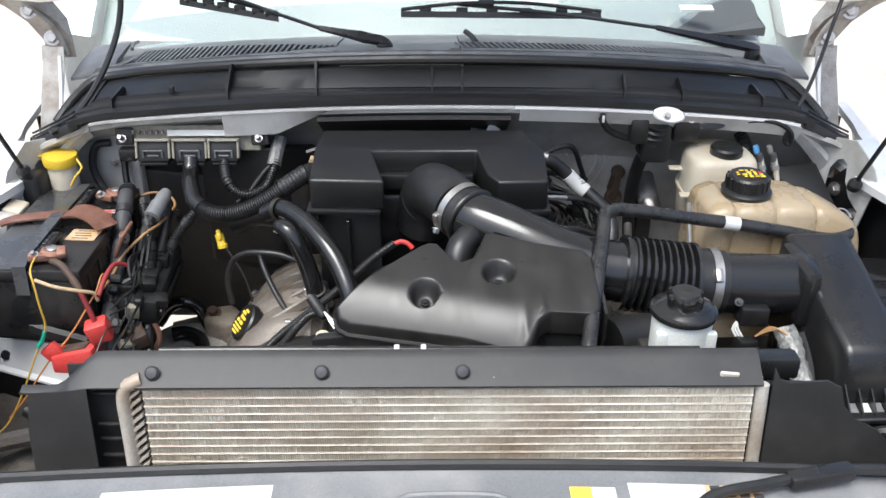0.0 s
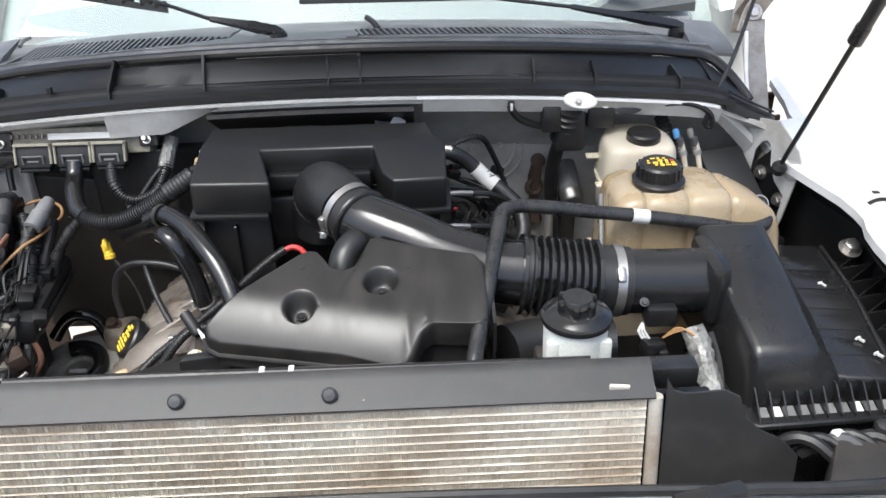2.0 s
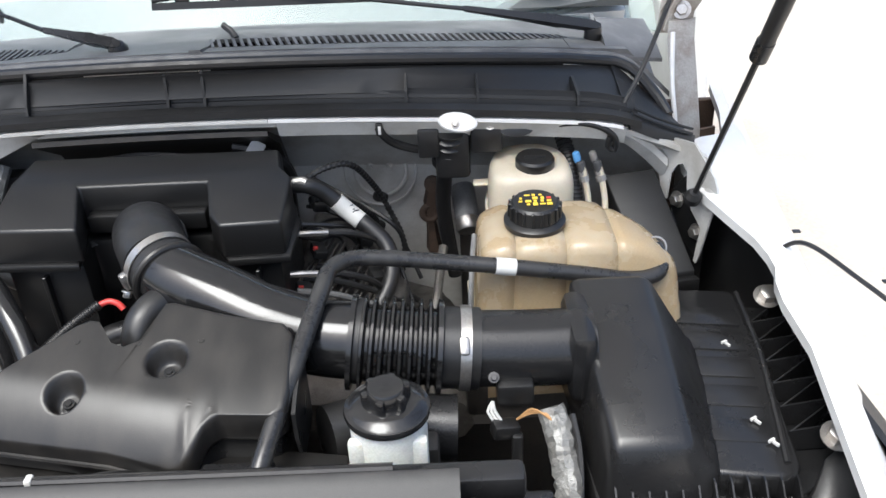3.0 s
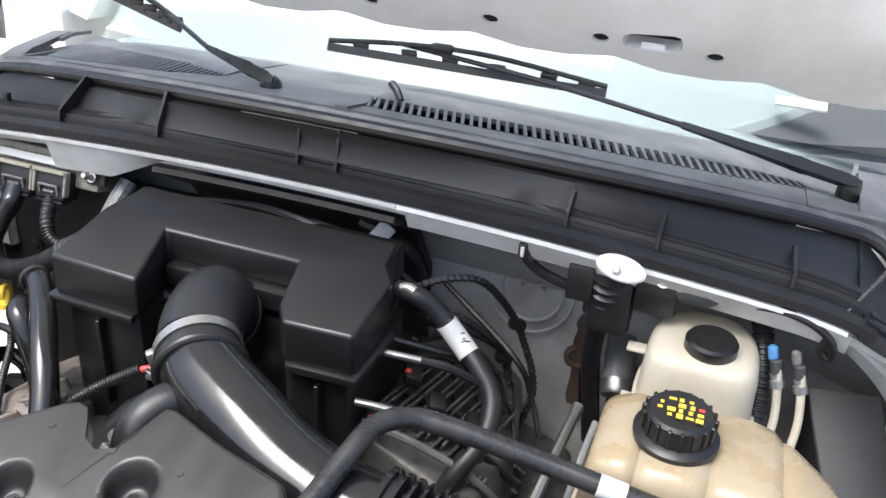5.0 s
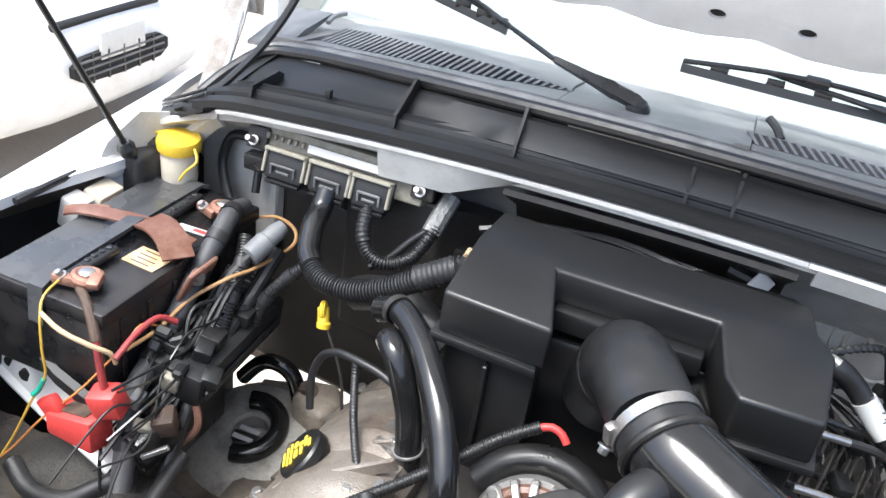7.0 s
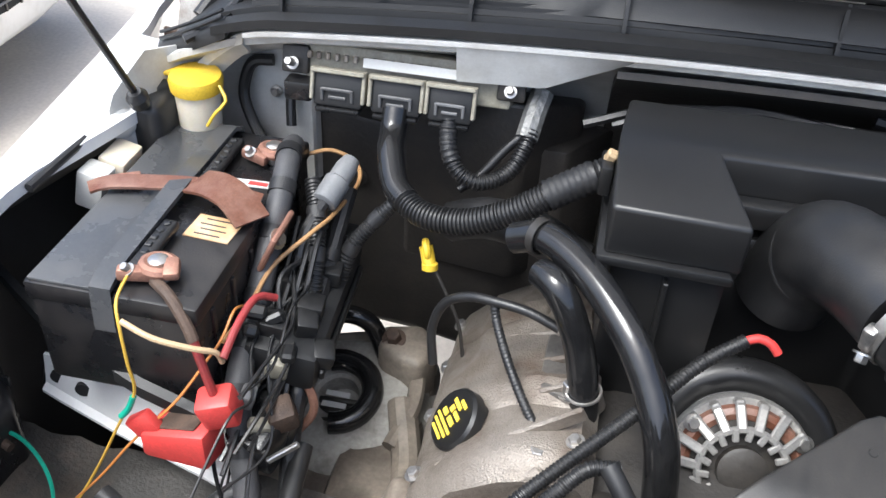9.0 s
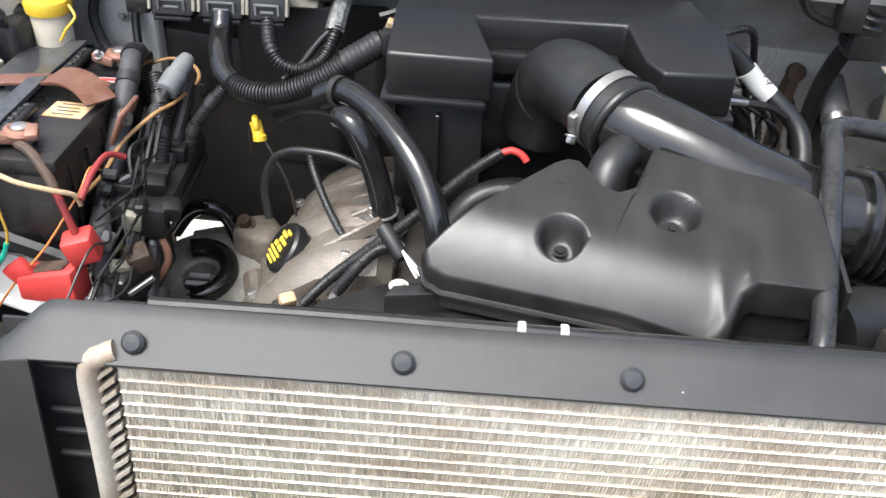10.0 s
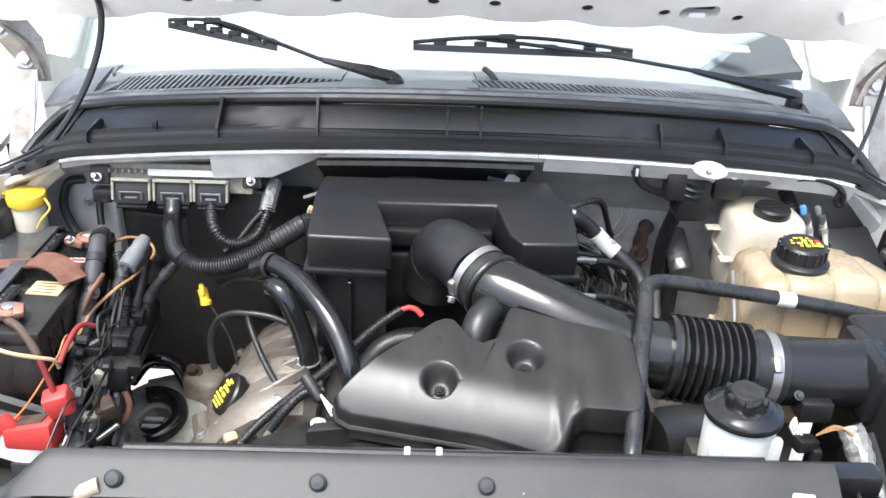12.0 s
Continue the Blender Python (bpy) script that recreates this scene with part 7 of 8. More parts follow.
part("body", lathe([(0.0075, -0.024), (0.0075, 0.008), (0.005, 0.012)], (-0.172, 0.195, 1.180), (0.5, -0.6, -0.4), 14), COWL, ts)
for k in range(3):
    part("bare_wire", tube([(-0.165, 0.186, 1.184), (-0.158 + 0.003 * k, 0.174, 1.178), (-0.150 + 0.004 * k, 0.163, 1.172)], 0.0014, 5), STEEL, ts)

# ---- right side fittings ----
wb = thing("latch_bracket", (0.373, 0.6, 1.28), "white oval bracket bolted below the cowl", "bracket")
part("plate", lathe([(0.016, -0.003), (0.017, 0.0), (0.015, 0.002), (0.001, 0.002)], (0, 0, 0), (0, 0, 1), 28), PAINT, wb)
wb.children[0].data.transform(Matrix.Translation((0.380, 0.5835, 1.322)) @ Matrix.Rotation(radians(58), 4, "X") @ Matrix.Rotation(radians(-8), 4, "Z") @ Matrix.Diagonal((1.6, 0.82, 1.4, 1)))
part("screw", bolt((0.376, 0.580, 1.321), (0, -0.85, 0.53), 0.0045, 0.007), STEEL, wb)
part("clamp", box(0.338, 0.612, 1.285, 0.03, 0.03, 0.045, 0.004), RUBBER, wb)
part("clamp", box(0.420, 0.612, 1.286, 0.045, 0.025, 0.04, 0.004), RUBBER, wb)
bh = hose("bulkhead_harness", "thick black harness plug on the bulkhead", [(0.368, 0.61, 1.30), (0.366, 0.62, 1.27), (0.362, 0.63, 1.24)], 0.019, RUBBER, "harness", ribs=0.012, depth=0.005, n=14)
part("plug_body", box(0.372, 0.625, 1.262, 0.05, 0.045, 0.075, 0.008), RUBBER, bh)
part("tail", tube([(0.363, 0.63, 1.245), (0.358, 0.66, 1.20), (0.355, 0.68, 1.14), (0.362, 0.70, 1.06), (0.37, 0.70, 1.0)], 0.012, 12), TAPE, bh)
part("strap", tube([(0.27, 0.60, 1.312), (0.275, 0.602, 1.30), (0.29, 0.612, 1.282), (0.32, 0.62, 1.268), (0.352, 0.625, 1.262)], 0.006, 8), RUBBER, bh)
part("clip", box(0.271, 0.597, 1.312, 0.010, 0.012, 0.020, 0.003), RUBBER, bh)
part("clip_face", box(0.2715, 0.5905, 1.312, 0.004, 0.002, 0.012, 0.0005), LABEL, bh)
pm = thing("vacuum_pump", (0.39, 0.72, 0.95), "grey metal cylinder on the bulkhead", "pump")
part("cylinder", lathe([(0.018, 0.0), (0.0195, 0.004), (0.0195, 0.070), (0.018, 0.074), (0.012, 0.075)], (0.386, 0.728, 1.150), (0.10, -0.72, -0.60), 28), BOLSTER, pm)
part("end", lathe([(0.0205, 0.058), (0.0205, 0.074), (0.018, 0.078), (0.006, 0.079)], (0.386, 0.728, 1.150), (0.10, -0.72, -0.60), 28), STEEL, pm)
part("stand", box(0.395, 0.73, 0.98, 0.03, 0.03, 0.25, 0.004), SOOT, pm)
rb = thing("rusty_mount", (0.345, 0.74, 0.95), "rusty brown steel mount on the bulkhead", "mount")
part("web", loft([[Vector((x - w, 0.742, z)), Vector((x + w, 0.738, z)), Vector((x + w * 0.6, 0.722, z)), Vector((x - w * 0.6, 0.724, z))] for x, w, z in ((0.337, 0.014, 1.03), (0.335, 0.010, 1.06), (0.333, 0.008, 1.09), (0.334, 0.012, 1.12), (0.338, 0.009, 1.15), (0.340, 0.005, 1.165))]), RUST, rb)
part("eye", ring((0.332, 0.726, 1.105), (0.1, -1, 0.2), 0.012, 0.0055, 20, 8), RUST, rb)
part("lug", lathe([(0.013, 0), (0.013, 0.012), (0.006, 0.014)], (0.338, 0.735, 1.155), (0, -1, 0.2), 12), RUST, rb)
for mt, dx in ((BLUE, 0.0), (ALU, 0.024)):
    ac = thing("pipe_fitting", (0.55 + dx, 0.60, 1.2), "blue capped silver pipe fitting" if mt is BLUE else "bare silver pipe fitting", "fitting")
    part("cap", lathe([(0.0045, 0), (0.0056, 0.004), (0.0054, 0.014), (0.003, 0.016)], (0.552 + dx, 0.612, 1.240), (-0.25, 0.2, 1), 14), mt, ac)
    part("pipe", tube([(0.556 + dx, 0.607, 1.242), (0.562 + dx, 0.598, 1.215), (0.566 + dx, 0.585, 1.18), (0.56 + dx, 0.56, 1.14)], 0.0046, 10), CREAM, ac)
    part("sleeve", lathe([(0.0062, 0.0), (0.0066, 0.003), (0.0066, 0.016), (0.005, 0.018)], (0.5585 + dx, 0.604, 1.226), (-0.25, 0.25, 1), 12), GREYTAPE, ac)
    part("nut", lathe([(0.0078, 0), (0.0078, 0.008), (0.006, 0.009), (0.007, 0.012), (0.007, 0.016)], (0.562 + dx, 0.600, 1.214), (-0.3, 0.35, 1), 8), ALU, ac)
hose("blower_hose", "ribbed black hose beside the brake reservoir", [(0.535, 0.66, 1.26), (0.542, 0.63, 1.235), (0.546, 0.60, 1.20), (0.548, 0.57, 1.16), (0.548, 0.54, 1.12)], 0.011, RUBBER, ribs=0.006, depth=0.002)
hose("cowl_cable", "black cable looping under the cowl corner", [(0.50, 0.612, 1.295), (0.52, 0.60, 1.305), (0.55, 0.595, 1.308), (0.58, 0.594, 1.300), (0.60, 0.598, 1.282), (0.602, 0.602, 1.262), (0.592, 0.602, 1.268), (0.594, 0.598, 1.285)], 0.0045, RUBBER, "cable")
gr = thing("grommet", (0.46, 0.605, 1.29), "black oval rubber grommet below the cowl", "grommet")
part("plug", lathe([(0.014, -0.003), (0.015, 0.003), (0.008, 0.006), (0.001, 0.006)], (0, 0, 0), (0, 0, 1), 24), RUBBER, gr)
gr.children[0].data.transform(Matrix.Translation((0.462, 0.606, 1.302)) @ Matrix.Rotation(radians(60), 4, "X") @ Matrix.Diagonal((1.7, 1, 1, 1)))
part("screw", bolt((0.425, 0.602, 1.308), (0, -0.8, 0.6), 0.005, 0.004), STEEL, gr)
bp = thing("side_panel", (0.66, 0.6, 1.0), "black plastic splash panel behind the coolant tank", "panel")
part("plate", prism([(0.592, 0.622), (0.668, 0.628), (0.706, 0.502), (0.640, 0.495)], 0.98, lambda x, y: 1.212 - 0.80 * (0.622 - y), 0.003), COWL, bp)
part("rear_wall", box(0.765, 0.655, 0.85, 0.15, 0.02, 0.50, 0.003), COWL, bp)
part("front_lip", prism([(0.640, 0.498), (0.708, 0.505), (0.712, 0.492), (0.642, 0.484)], 1.085, 1.108, 0.003), BLACK, bp)
ht = hose("heater_hose", "black hose with a silver barcode tag", [(0.150, 0.535, 1.262), (0.172, 0.532, 1.262), (0.195, 0.538, 1.245), (0.223, 0.535, 1.218), (0.252, 0.522, 1.198), (0.276, 0.505, 1.175), (0.280, 0.475, 1.145), (0.262, 0.445, 1.115), (0.245, 0.43, 1.08)], 0.0115, RUBBER, n=14)
part("collar", lathe([(0.008, 0), (0.010, 0.003), (0.010, 0.012), (0.008, 0.015)], (0.155, 0.535, 1.262), (1, -0.1, 0), 14), STEEL, ht)
tg = part("tag", tube([(0.208, 0.5368, 1.2333), (0.223, 0.535, 1.218), (0.240, 0.5278, 1.2055)], 0.0128, 14), LABEL, ht, "white paper tag round the hose")
rng = random.Random(31)
tl = smooth_line([(0.211, 0.5365, 1.2303), (0.223, 0.535, 1.218), (0.237, 0.529, 1.208)], 0.001)
for k in range(46):
    c_ = tl[rng.randrange(len(tl))]
    b_ = rng.uniform(-1.7, 0.9)
    d_ = Vector((-0.35, -0.62, 0.70)).normalized() * math.cos(b_) + Vector((0.62, 0.25, 0.62)).normalized() * math.sin(b_)
    part("print_bar", move(box(0, 0, 0, rng.uniform(0.002, 0.006), rng.uniform(0.001, 0.002), 0.0012), Matrix.Translation(c_ + d_ * 0.0126) @ Vector((0, 0, 1)).rotation_difference(d_).to_matrix().to_4x4() @ Matrix.Rotation(0.7, 4, "Z")), PRINT, tg, smooth=False)
# nozzles, leads and plugs over the rear of the engine
for pts_ in ([(0.160, 0.470, 1.222), (0.178, 0.474, 1.220), (0.200, 0.481, 1.216)], [(0.156, 0.412, 1.196), (0.174, 0.416, 1.194), (0.192, 0.421, 1.190)]):
    nz_ = thing("vacuum_nozzle", pts_[0], "bright nozzle with a thin black hose beside the intake", "nozzle", "vacuum nozzles")
    part("stem", tube(pts_, 0.0042, 10), STEEL, nz_)
    e_ = Vector(pts_[-1])
    part("line", tube([e_, e_ + Vector((0.03, 0.010, -0.008)), e_ + Vector((0.065, 0.03, -0.035)), e_ + Vector((0.085, 0.055, -0.08))], 0.0046, 8), RUBBER, nz_)
for k in range(9):
    x_, y_ = 0.165 + 0.012 * k, 0.60 + 0.014 * ((k * 5) % 7)
    cable("engine_lead", "thin black lead lying over the engine", [(0.158, 0.50 + 0.022 * k, 1.20 - 0.006 * (k % 4)), (x_ + 0.010, y_ - 0.05, 1.165 - 0.006 * (k % 3)), (x_ + 0.035, y_ - 0.02 * (k % 3), 1.135 - 0.005 * k), (x_ + 0.055, y_ - 0.06, 1.085 - 0.004 * k)], 0.0022 + 0.0007 * (k % 3), (RUBBER, TAPE, COWL)[k % 3], "lead", n=6)
for x_, y_, z_ in ((0.175, 0.585, 1.205), (0.178, 0.52, 1.165), (0.165, 0.445, 1.15), (0.235, 0.60, 1.135), (0.215, 0.50, 1.15), (0.255, 0.52, 1.12)):
    pl_ = thing("lead_plug", (x_, y_, z_ - 0.01), "small black plug with a red lock on the engine", "plug", "engine plugs")
    part("body", box(x_, y_, z_, 0.020, 0.026, 0.014, 0.003, 2, (10, 15, 25)), COWL, pl_)
    if y_ != 0.60 and x_ < 0.2:
        part("lock", box(x_ - 0.003, y_ - 0.006, z_ + 0.008, 0.007, 0.006, 0.004, 0.001), RED, pl_, "red lock tab")
cable("coil_lead", "thin black lead with a silver ferrule beside the intake", [(0.155, 0.50, 1.22), (0.20, 0.52, 1.205), (0.24, 0.55, 1.18), (0.27, 0.56, 1.14)], 0.0035, RUBBER, n=6)
cable("ignition_lead", "braided black ignition lead over the engine", [(0.155, 0.56, 1.25), (0.19, 0.575, 1.265), (0.225, 0.605, 1.255), (0.25, 0.65, 1.20), (0.268, 0.67, 1.15), (0.29, 0.67, 1.08), (0.28, 0.65, 1.02)], 0.0045, RUBBER, n=8, ribs=0.008, depth=0.0012)
cable("ignition_lead", "braided black ignition lead behind the hose", [(0.17, 0.55, 1.23), (0.21, 0.58, 1.215), (0.24, 0.62, 1.17), (0.255, 0.65, 1.125), (0.27, 0.64, 1.06)], 0.0045, RUBBER, n=8, ribs=0.008, depth=0.0012)
for x, y, z in ((0.258, 0.675, 1.165), (0.252, 0.648, 1.13)):
    cc = thing("lead_clip", (x, y, z - 0.02), "small black clip on the ignition lead", "clip")
    part("body", box(x, y, z, 0.022, 0.016, 0.014, 0.004, 2, (0, 20, 30)), RUBBER, cc)
for k in range(4):
    ic = thing("ignition_coil", (0.24, 0.42 + 0.085 * k, 1.0), "black ignition coil on the valve cover", "coil", "ignition coils")
    part("head", box(0.235, 0.40 + 0.085 * k, 1.075 - 0.008 * k, 0.03, 0.04, 0.03, 0.005, 2, (0, 25, 0)), BLACK, ic)
    part("plug", box(0.205, 0.40 + 0.085 * k, 1.088 - 0.008 * k, 0.02, 0.018, 0.014, 0.003, 2, (0, 25, 0)), BLACK, ic)
    part("lock", box(0.196, 0.39 + 0.085 * k, 1.097 - 0.008 * k, 0.006, 0.006, 0.004, 0.001), RED, ic, "red lock tab")
for k in range(3):
    cable("injector_pipe", "thin grey pipe across the engine", [(0.16, 0.42 + 0.05 * k, 1.165 - 0.012 * k), (0.21, 0.43 + 0.05 * k, 1.15 - 0.012 * k), (0.27, 0.45 + 0.05 * k, 1.11 - 0.012 * k), (0.31, 0.47 + 0.05 * k, 1.06 - 0.01 * k)], 0.0045, (GREYPL, RUBBER, RUBBER)[k], "pipe", n=8)
ex = thing("bright_pipe", (0.36, 0.5, 1.0), "bright steel pipe beside the coolant tank", "pipe")
part("pipe", tube([(0.352, 0.665, 1.075), (0.345, 0.62, 1.055), (0.338, 0.57, 1.035), (0.33, 0.52, 1.01)], 0.0075, 10), STEEL, ex)
# crumpled foil hose and plug near the air box
rng = random.Random(5)
fo = thing("foil_hose", (0.462, 0.185, 1.155), "hose wrapped in crumpled silver foil", "hose")
bmf = tube([(0.462, 0.185, 1.155), (0.468, 0.165, 1.14), (0.472, 0.14, 1.12), (0.474, 0.115, 1.10), (0.472, 0.09, 1.06)], 0.015, 14, 0.005)
for v in bmf.verts:
    v.co += Vector((rng.uniform(-1, 1), rng.uniform(-1, 1), rng.uniform(-1, 1))) * 0.0018
part("pipe", bmf, SILVERTAPE, fo, angle=20)
part("dark_strand", tube([(0.483, 0.175, 1.155), (0.487, 0.15, 1.135), (0.486, 0.12, 1.11), (0.482, 0.09, 1.07)], 0.004, 6), RUBBER, fo)
for k in range(3):
    part("yellow_strand", tube([(0.425, 0.185, 1.142), (0.44, 0.178, 1.156 + 0.003 * k), (0.455, 0.172 - 0.002 * k, 1.16), (0.464, 0.165, 1.152)], 0.0012, 5), TANW, fo)
sp = thing("loose_plug", (0.41, 0.18, 1.05), "black plug with pale wires under the air duct", "connector")
part("plug", box(0.412, 0.182, 1.132, 0.03, 0.02, 0.018, 0.004, 2, (0, 10, 15)), BLACK, sp)
for k in range(3):
    part("pale_wire", tube([(0.40, 0.195, 1.16), (0.394 + 0.004 * k, 0.19, 1.15), (0.402 + 0.004 * k, 0.185, 1.138)], 0.0018, 5), LABEL, sp)
part("stalk", box(0.425, 0.175, 1.09, 0.012, 0.012, 0.08, 0.003), SATIN, sp)
dk = thing("dark_canister", (0.40, 0.11, 0.95), "black canister beside the steering bottle", "canister")
part("body", lathe([(0.04, -0.15), (0.042, 0.0), (0.036, 0.012), (0.001, 0.014)], (0.395, 0.10, 1.10), (0, 0, 1), 24), SATIN, dk)
hl = thing("headlamp", (0.70, 0.0, 0.9), "headlamp top in black plastic with a round white sticker", "headlamp")
part("housing", prism([(0.60, 0.045), (0.66, 0.060), (0.768, 0.085), (0.80, 0.06), (0.82, -0.10), (0.60, -0.16), (0.53, -0.08)], 0.92, lambda x, y: 1.096 - 0.05 * (x - 0.6), 0.008, 2), SOOT, hl)
part("top_panel", prism([(0.674, 0.052), (0.766, 0.078), (0.792, 0.05), (0.80, -0.06), (0.70, -0.08), (0.672, 0.0)], 1.09, lambda x, y: 1.100 - 0.05 * (x - 0.6), 0.003, 2), BOLSTER, hl, "scuffed grey headlamp top")
part("edge_rail", tube([(0.672, 0.052, 1.099), (0.72, 0.068, 1.098), (0.768, 0.082, 1.097)], 0.005, 8), SATIN, hl)
part("sticker", lathe([(0.022, 0), (0.022, 0.0012), (0.001, 0.0013)], (0.733, 0.034, 1.0945), (0.05, 0, 1), 28), LABEL, hl, "round white sticker")
part("silver_tape", box(0.690, 0.036, 1.0975, 0.012, 0.045, 0.003, 0.001, 1, (0, 3, -12)), FOIL, hl, "torn silver tape")
for k in range(7):
    x = 0.545 + 0.021 * k
    part("lead", tube([(x - 0.02, 0.052, 1.06), (x, 0.046 - 0.004 * (k % 3), 1.088 + 0.004 * (k % 2)), (x + 0.022, 0.034, 1.094), (x + 0.05, 0.012, 1.076)], 0.0055 if k % 2 else 0.008, 8), (RUBBER, TAPE, GREYTAPE)[k % 3], hl)
part("lead_clip", box(0.60, 0.04, 1.097, 0.016, 0.012, 0.010, 0.003, 2, (0, 10, 20)), LABEL, hl)
part("knob", lathe([(0.011, 0), (0.011, 0.012), (0.008, 0.016), (0.001, 0.017)], (0.655, 0.045, 1.094), (-0.1, -0.3, 1), 16), BLACK, hl)
part("socket_ring", ring((0.80, 0.075, 1.105), (0.2, -0.4, 1), 0.011, 0.005, 20, 8), BLACK, hl)
cj = cable("bolster_cable", "black cable lying on the bolster", [(0.62, -0.10, 1.16), (0.50, -0.115, 1.172), (0.43, -0.118, 1.178), (0.37, -0.128, 1.178), (0.32, -0.14, 1.178), (0.26, -0.16, 1.181), (0.22, -0.20, 1.178)], 0.006, RUBBER, "cable", n=8)
bx = thing("latch_plug", (0.40, -0.18, 1.15), "black inline plug lying on the bolster", "connector")
part("body", box(0.385, -0.126, 1.177, 0.075, 0.018, 0.016, 0.004, 2, (0, 0, 12)), SATIN, bx)

# ---- struts, cables, wipers ----
for s in (-1, 1):
    zb = 1.205 if s > 0 else 1.232
    g_ = thing("gas_strut", (s * 0.705, 0.55, zb), "thin black gas strut holding the hood open", "strut", "hood struts")
    part("rod", tube([(s * 0.706, 0.55, zb + 0.004), (s * 0.718, 0.41, zb + 0.262)], 0.004, 10, straight=True), RUBBER, g_)
    part("cylinder", tube([(s * 0.718, 0.412, zb + 0.258), (s * 0.738, 0.20, zb + 0.66)], 0.0095, 14, straight=True), RUBBER, g_)
    part("collar", tube([(s * 0.7175, 0.418, zb + 0.248), (s * 0.7185, 0.405, zb + 0.272)], 0.0108, 14, straight=True), SATIN, g_)
    part("ball_socket", lathe([(0.004, -0.004), (0.011, 0.0), (0.012, 0.012), (0.007, 0.02)], (s * 0.705, 0.552, zb - 0.004), (0, -0.4, 0.8), 16), RUBBER, g_)
cable("washer_line", "black washer hose running up to the hood", [(0.593, 0.597, 1.285), (0.60, 0.61, 1.30), (0.65, 0.67, 1.36), (0.705, 0.755, 1.44), (0.728, 0.775, 1.505), (0.735, 0.73, 1.555), (0.75, 0.71, 1.585), (0.775, 0.69, 1.615)], 0.0036, RUBBER, "hose", n=8)
cable("washer_line", "black washer hose running up to the hood", [(-0.67, 0.60, 1.285), (-0.64, 0.63, 1.30), (-0.60, 0.69, 1.36), (-0.575, 0.74, 1.43), (-0.565, 0.75, 1.50), (-0.58, 0.72, 1.56), (-0.60, 0.70, 1.60)], 0.0055, RUBBER, "hose", n=8)
cable("latch_cable", "thin black cable along the fender edge", [(0.765, 0.40, 1.205), (0.79, 0.37, 1.235), (0.83, 0.30, 1.225), (0.87, 0.20, 1.215), (0.90, 0.12, 1.21)], 0.003, RUBBER, "cable", n=6)
for s in (-1, 1):
    fbx = thing("hinge_pocket", (s * 0.78, 0.82, 1.0), "rusty dark pocket between fender and cowl", "pocket")
    part("floor", prism([(s * 0.715, 0.69), (s * 0.735, 0.69), (s * 0.91, 0.95), (s * 0.70, 0.95)], 0.98, 1.05, 0.002, 1), SOOT, fbx)
    part("back", box(s * 0.775, 0.955, 0.90, 0.16, 0.012, 0.58, 0.002, 1), RUST, fbx)
    part("side", prism([(s * 0.712, 0.69), (s * 0.718, 0.69), (s * 0.718, 0.95), (s * 0.712, 0.95)], 1.04, 1.25, 0.001, 1), RUST, fbx)
for s in (-1, 1):
    for x, y in ((0.80, 0.42), (0.86, 0.30)):
        hp = solo("fender_plug", box(s * x, y, 1.2225, 0.010, 0.007, 0.002, 0.0005, 1), RUBBER, "small dark plug in the white fender", "plug")


def wiper(px, py, pz, tip, bend, blade0, blade1, label):
    w = thing("wiper", (px, py, pz - 0.03), label, "wiper", "windshield wipers")
    P, B, T = Vector((px, py, pz)), Vector(bend), Vector(tip)
    part("pivot_cap", lathe([(0.014, -0.03), (0.0145, -0.006), (0.010, 0.001), (0.001, 0.002)], P, (0, -0.3, 1), 20), SATIN, w)
    part("arm_head", loft([[P + (B - P) * t + o for o in (Vector((0, -a, 0)), Vector((0, 0, b)), Vector((0, a, 0)), Vector((0, 0, -b)))] for t, a, b in ((-0.06, 0.006, 0.006), (0.02, 0.014, 0.010), (0.25, 0.012, 0.010), (0.30, 0.013, 0.011), (0.55, 0.010, 0.008), (1.0, 0.006, 0.005))]), SATIN, w)
    part("arm_rod", tube([B, (B + T) / 2 + Vector((0, 0, 0.004)), T], 0.0035, 8), SATIN, w)
    A0, A1 = Vector(blade0), Vector(blade1)
    part("blade_spine", tube([A0, A0.lerp(A1, 0.3) + Vector((0, 0, 0.012)), A0.lerp(A1, 0.6) + Vector((0, 0, 0.014)), A1], 0.0035, 8), SATIN, w)
    part("rubber_edge", loft([[A0.lerp(A1, t) + o for o in (Vector((0, 0.003, -0.004)), Vector((0, -0.004, -0.002)), Vector((0, -0.008, -0.012)), Vector((0, -0.003, -0.014)))] for t in (0, 0.5, 1)]), RUBBER, w)
    for t in (0.12, 0.3, 0.45, 0.62, 0.8, 0.93):
        c = A0.lerp(A1, t)
        part("yoke", box(c.x, c.y, c.z - 0.001, 0.022, 0.007, 0.012, 0.002), SATIN, w)
    part("hook", box(*(A0.lerp(A1, 0.42) + Vector((0, 0, 0.014))), 0.03, 0.011, 0.012, 0.003), SATIN, w)
    return w


wiper(-0.102, 0.70, 1.416, (-0.44, 0.88, 1.455), (-0.22, 0.745, 1.428), (-0.50, 0.885, 1.452), (-0.05 - 0.25, 0.80, 1.440), "matt black wiper arm with a worn blade")
wiper(0.612, 0.872, 1.358, (0.02, 0.83, 1.452), (0.40, 0.815, 1.412), (-0.076, 0.815, 1.445), (0.30, 0.845, 1.435), "matt black wiper arm lying across the glass")
nz = thing("washer_jet", (0.045, 0.74, 1.40), "small bent black washer jet on the cowl", "jet")
part("jet", tube([(0.06, 0.742, 1.404), (0.052, 0.75, 1.413), (0.04, 0.758, 1.420)], 0.005, 8), RUBBER, nz)



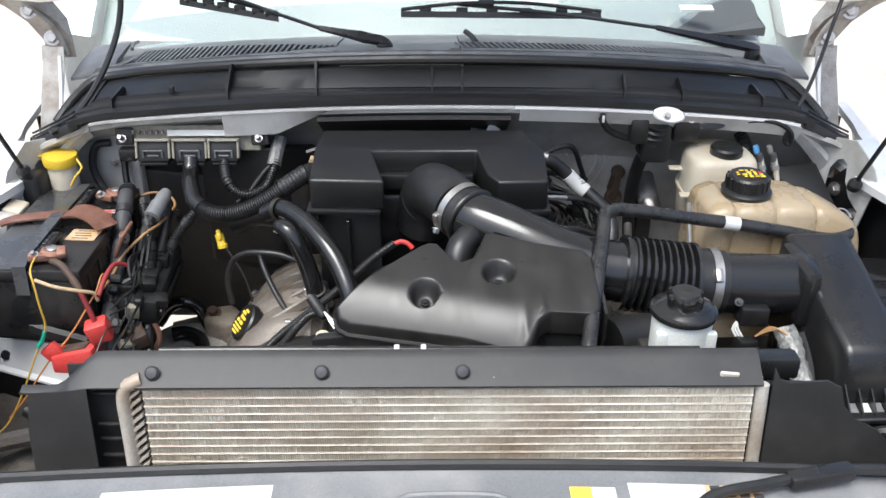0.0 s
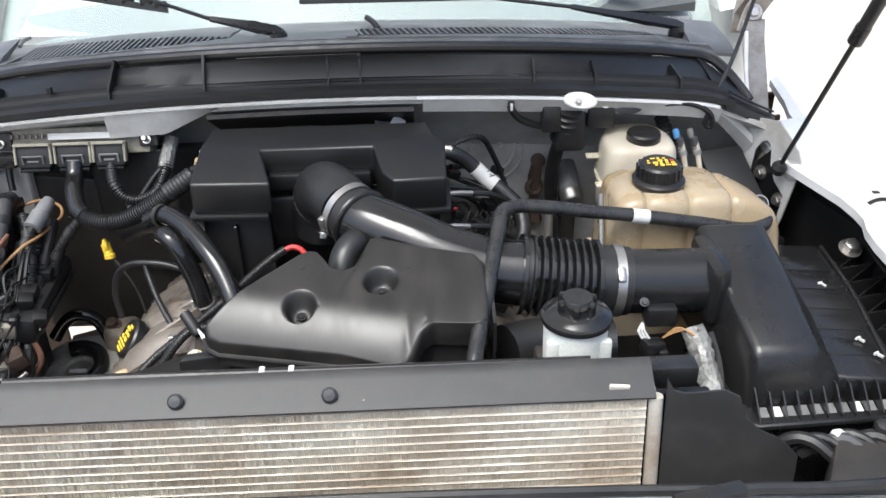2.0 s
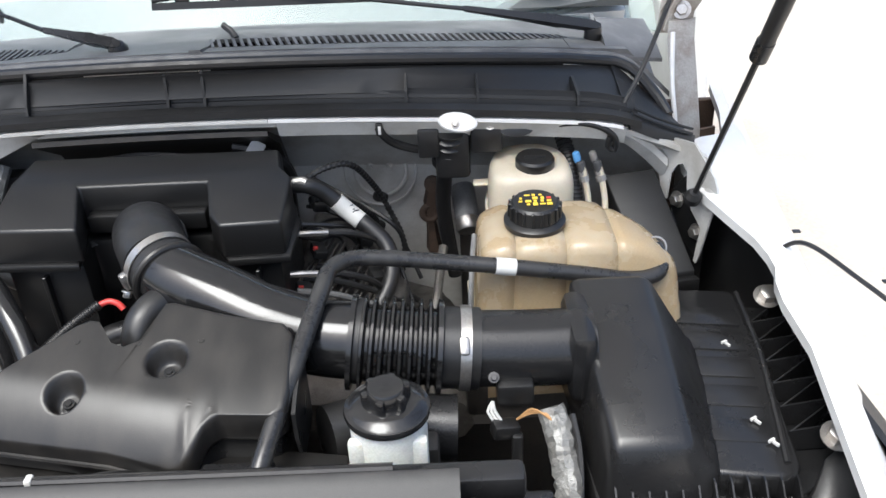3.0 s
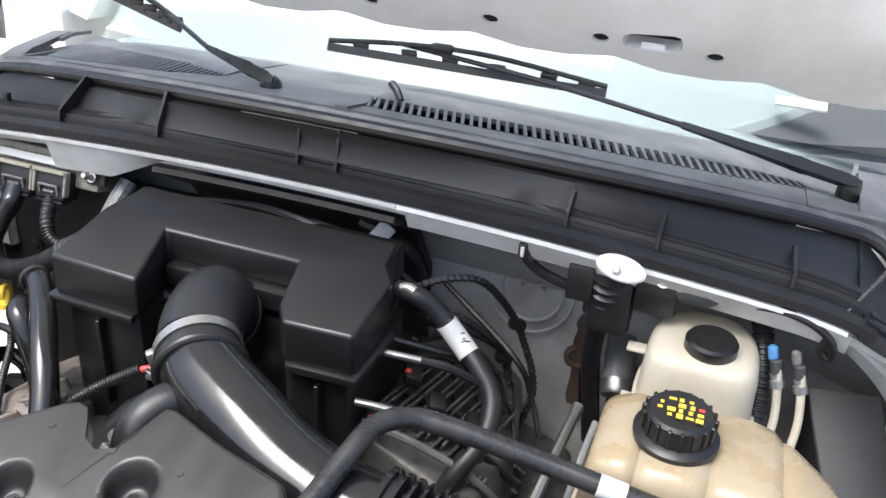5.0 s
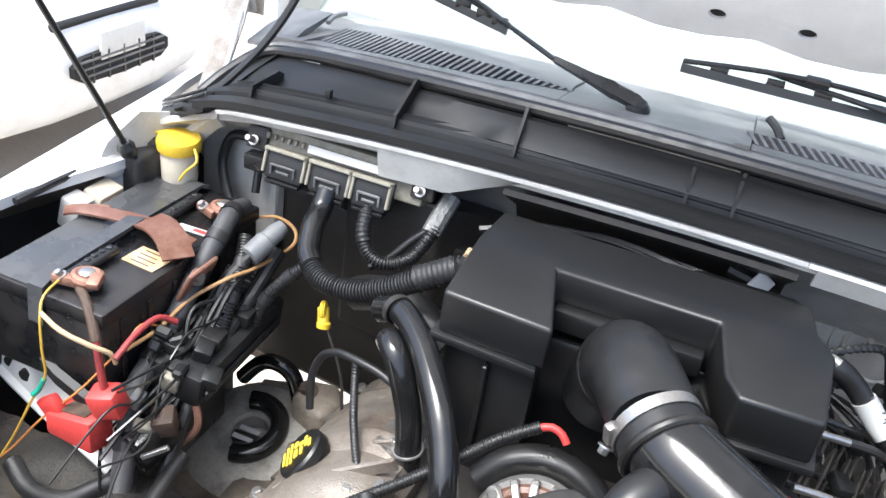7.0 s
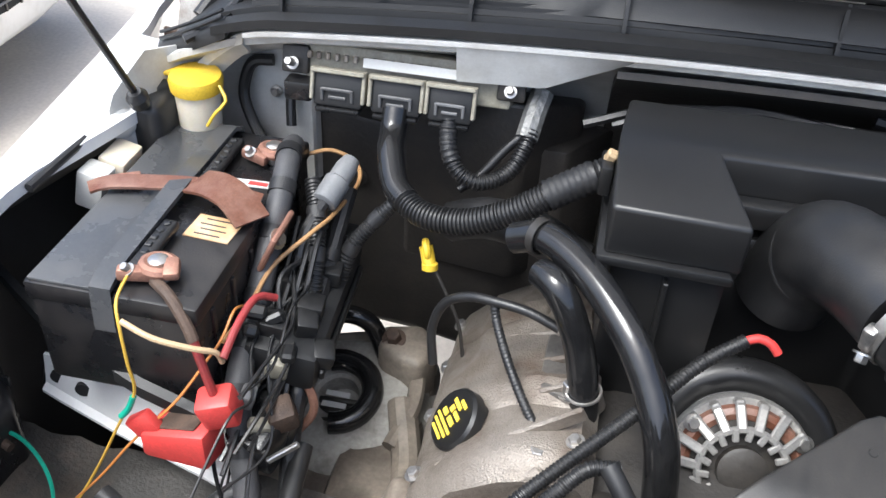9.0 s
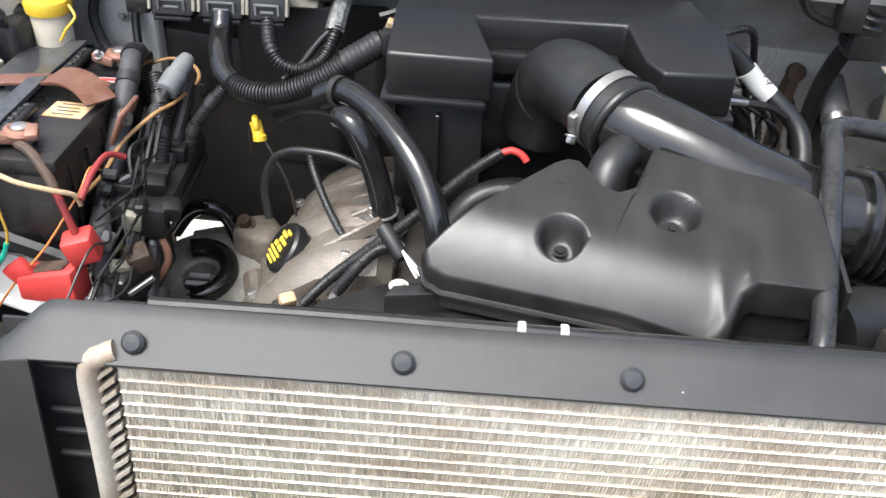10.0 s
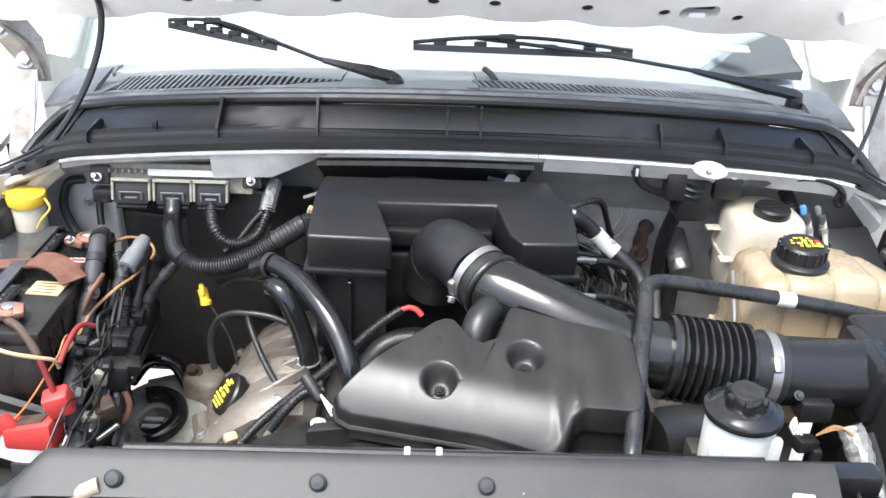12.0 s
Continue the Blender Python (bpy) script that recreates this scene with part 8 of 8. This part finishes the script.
# ---- neighbouring car ----
def parked_car():
    c = thing("parked_car", (-3.2, 2.48, 0.0), "white parked car with a dark lower grille, facing the truck", "car")
    ys = [1.58, 1.68, 1.88, 2.18, 2.48, 2.78, 3.08, 3.28, 3.38]
    bow = [0.30, 0.16, 0.06, 0.01, 0.0, 0.01, 0.06, 0.16, 0.30]
    prof = [(-2.44, 0.24), (-2.38, 0.30), (-2.36, 0.42), (-2.37, 0.55), (-2.42, 0.64), (-2.47, 0.68), (-2.9, 0.84), (-3.4, 0.93), (-3.4, 0.6), (-2.55, 0.30)]
    part("bumper_and_hood", loft([[Vector((x - b, y, z)) for x, z in prof] for y, b in zip(ys, bow)]), PAINT, c, angle=50)
    part("side", box(-4.2, 2.48, 0.62, 2.6, 1.74, 0.7, 0.08, 4), PAINT, c)
    part("cabin", prism([(-3.5, 1.75), (-3.5, 3.21), (-5.0, 3.21), (-5.0, 1.75)], 0.9, lambda x, y: 0.95 + min(0.45, 0.9 * (-3.5 - x)), 0.06, 3), CARGLASS, c)
    lg = part("lower_grille", loft([[Vector((-2.372, y, z)), Vector((-2.348, y, z)), Vector((-2.348, y, z + h)), Vector((-2.372, y, z + h))] for y, z, h in ((2.20, 0.44, 0.04), (2.25, 0.41, 0.10), (2.48, 0.40, 0.12), (2.71, 0.41, 0.10), (2.76, 0.44, 0.04))]), CAVITY, c)
    for k in range(3):
        part("grille_bar", box(-2.345, 2.48, 0.435 + 0.03 * k, 0.008, 0.5, 0.009, 0.002), GREYPL, lg)
    for k in range(5):
        part("grille_post", box(-2.347, 2.30 + 0.09 * k, 0.46, 0.006, 0.012, 0.12, 0.001), SATIN, lg)
    ug = part("upper_grille", box(-2.43, 2.48, 0.615, 0.03, 0.62, 0.06, 0.01, 2, (0, 35, 0)), CAVITY, c)
    for k in range(2):
        part("grille_bar", box(-2.432 - 0.012 * k, 2.48, 0.628 + 0.02 * k, 0.006, 0.55, 0.006, 0.001), ALU, ug)
    part("plate_bracket", box(-2.35, 2.48, 0.535, 0.012, 0.26, 0.11, 0.003), LABEL, c, "blank pale plate holder")
    for s in (-1, 1):
        part("headlight", box(-2.56, 2.48 + s * 0.66, 0.66, 0.22, 0.30, 0.11, 0.03, 4, (0, 25, s * 20)), ALU, c, "clear headlight")
        w = part("wheel", lathe([(0.20, -0.1), (0.29, -0.1), (0.31, -0.08), (0.31, 0.08), (0.29, 0.1), (0.20, 0.1)], (-3.15, 2.48 + s * 0.78, 0.31), (0, 1, 0), 32), RUBBER, c)
        part("rim", lathe([(0.20, 0.06), (0.18, 0.04), (0.05, 0.06), (0.001, 0.06)], (-3.15, 2.48 + s * 0.79, 0.31), (0, s, 0), 24), ALU, w)
        w = part("wheel", lathe([(0.20, -0.1), (0.29, -0.1), (0.31, -0.08), (0.31, 0.08), (0.29, 0.1), (0.20, 0.1)], (-5.1, 2.48 + s * 0.78, 0.31), (0, 1, 0), 32), RUBBER, c)
    return c


parked_car()
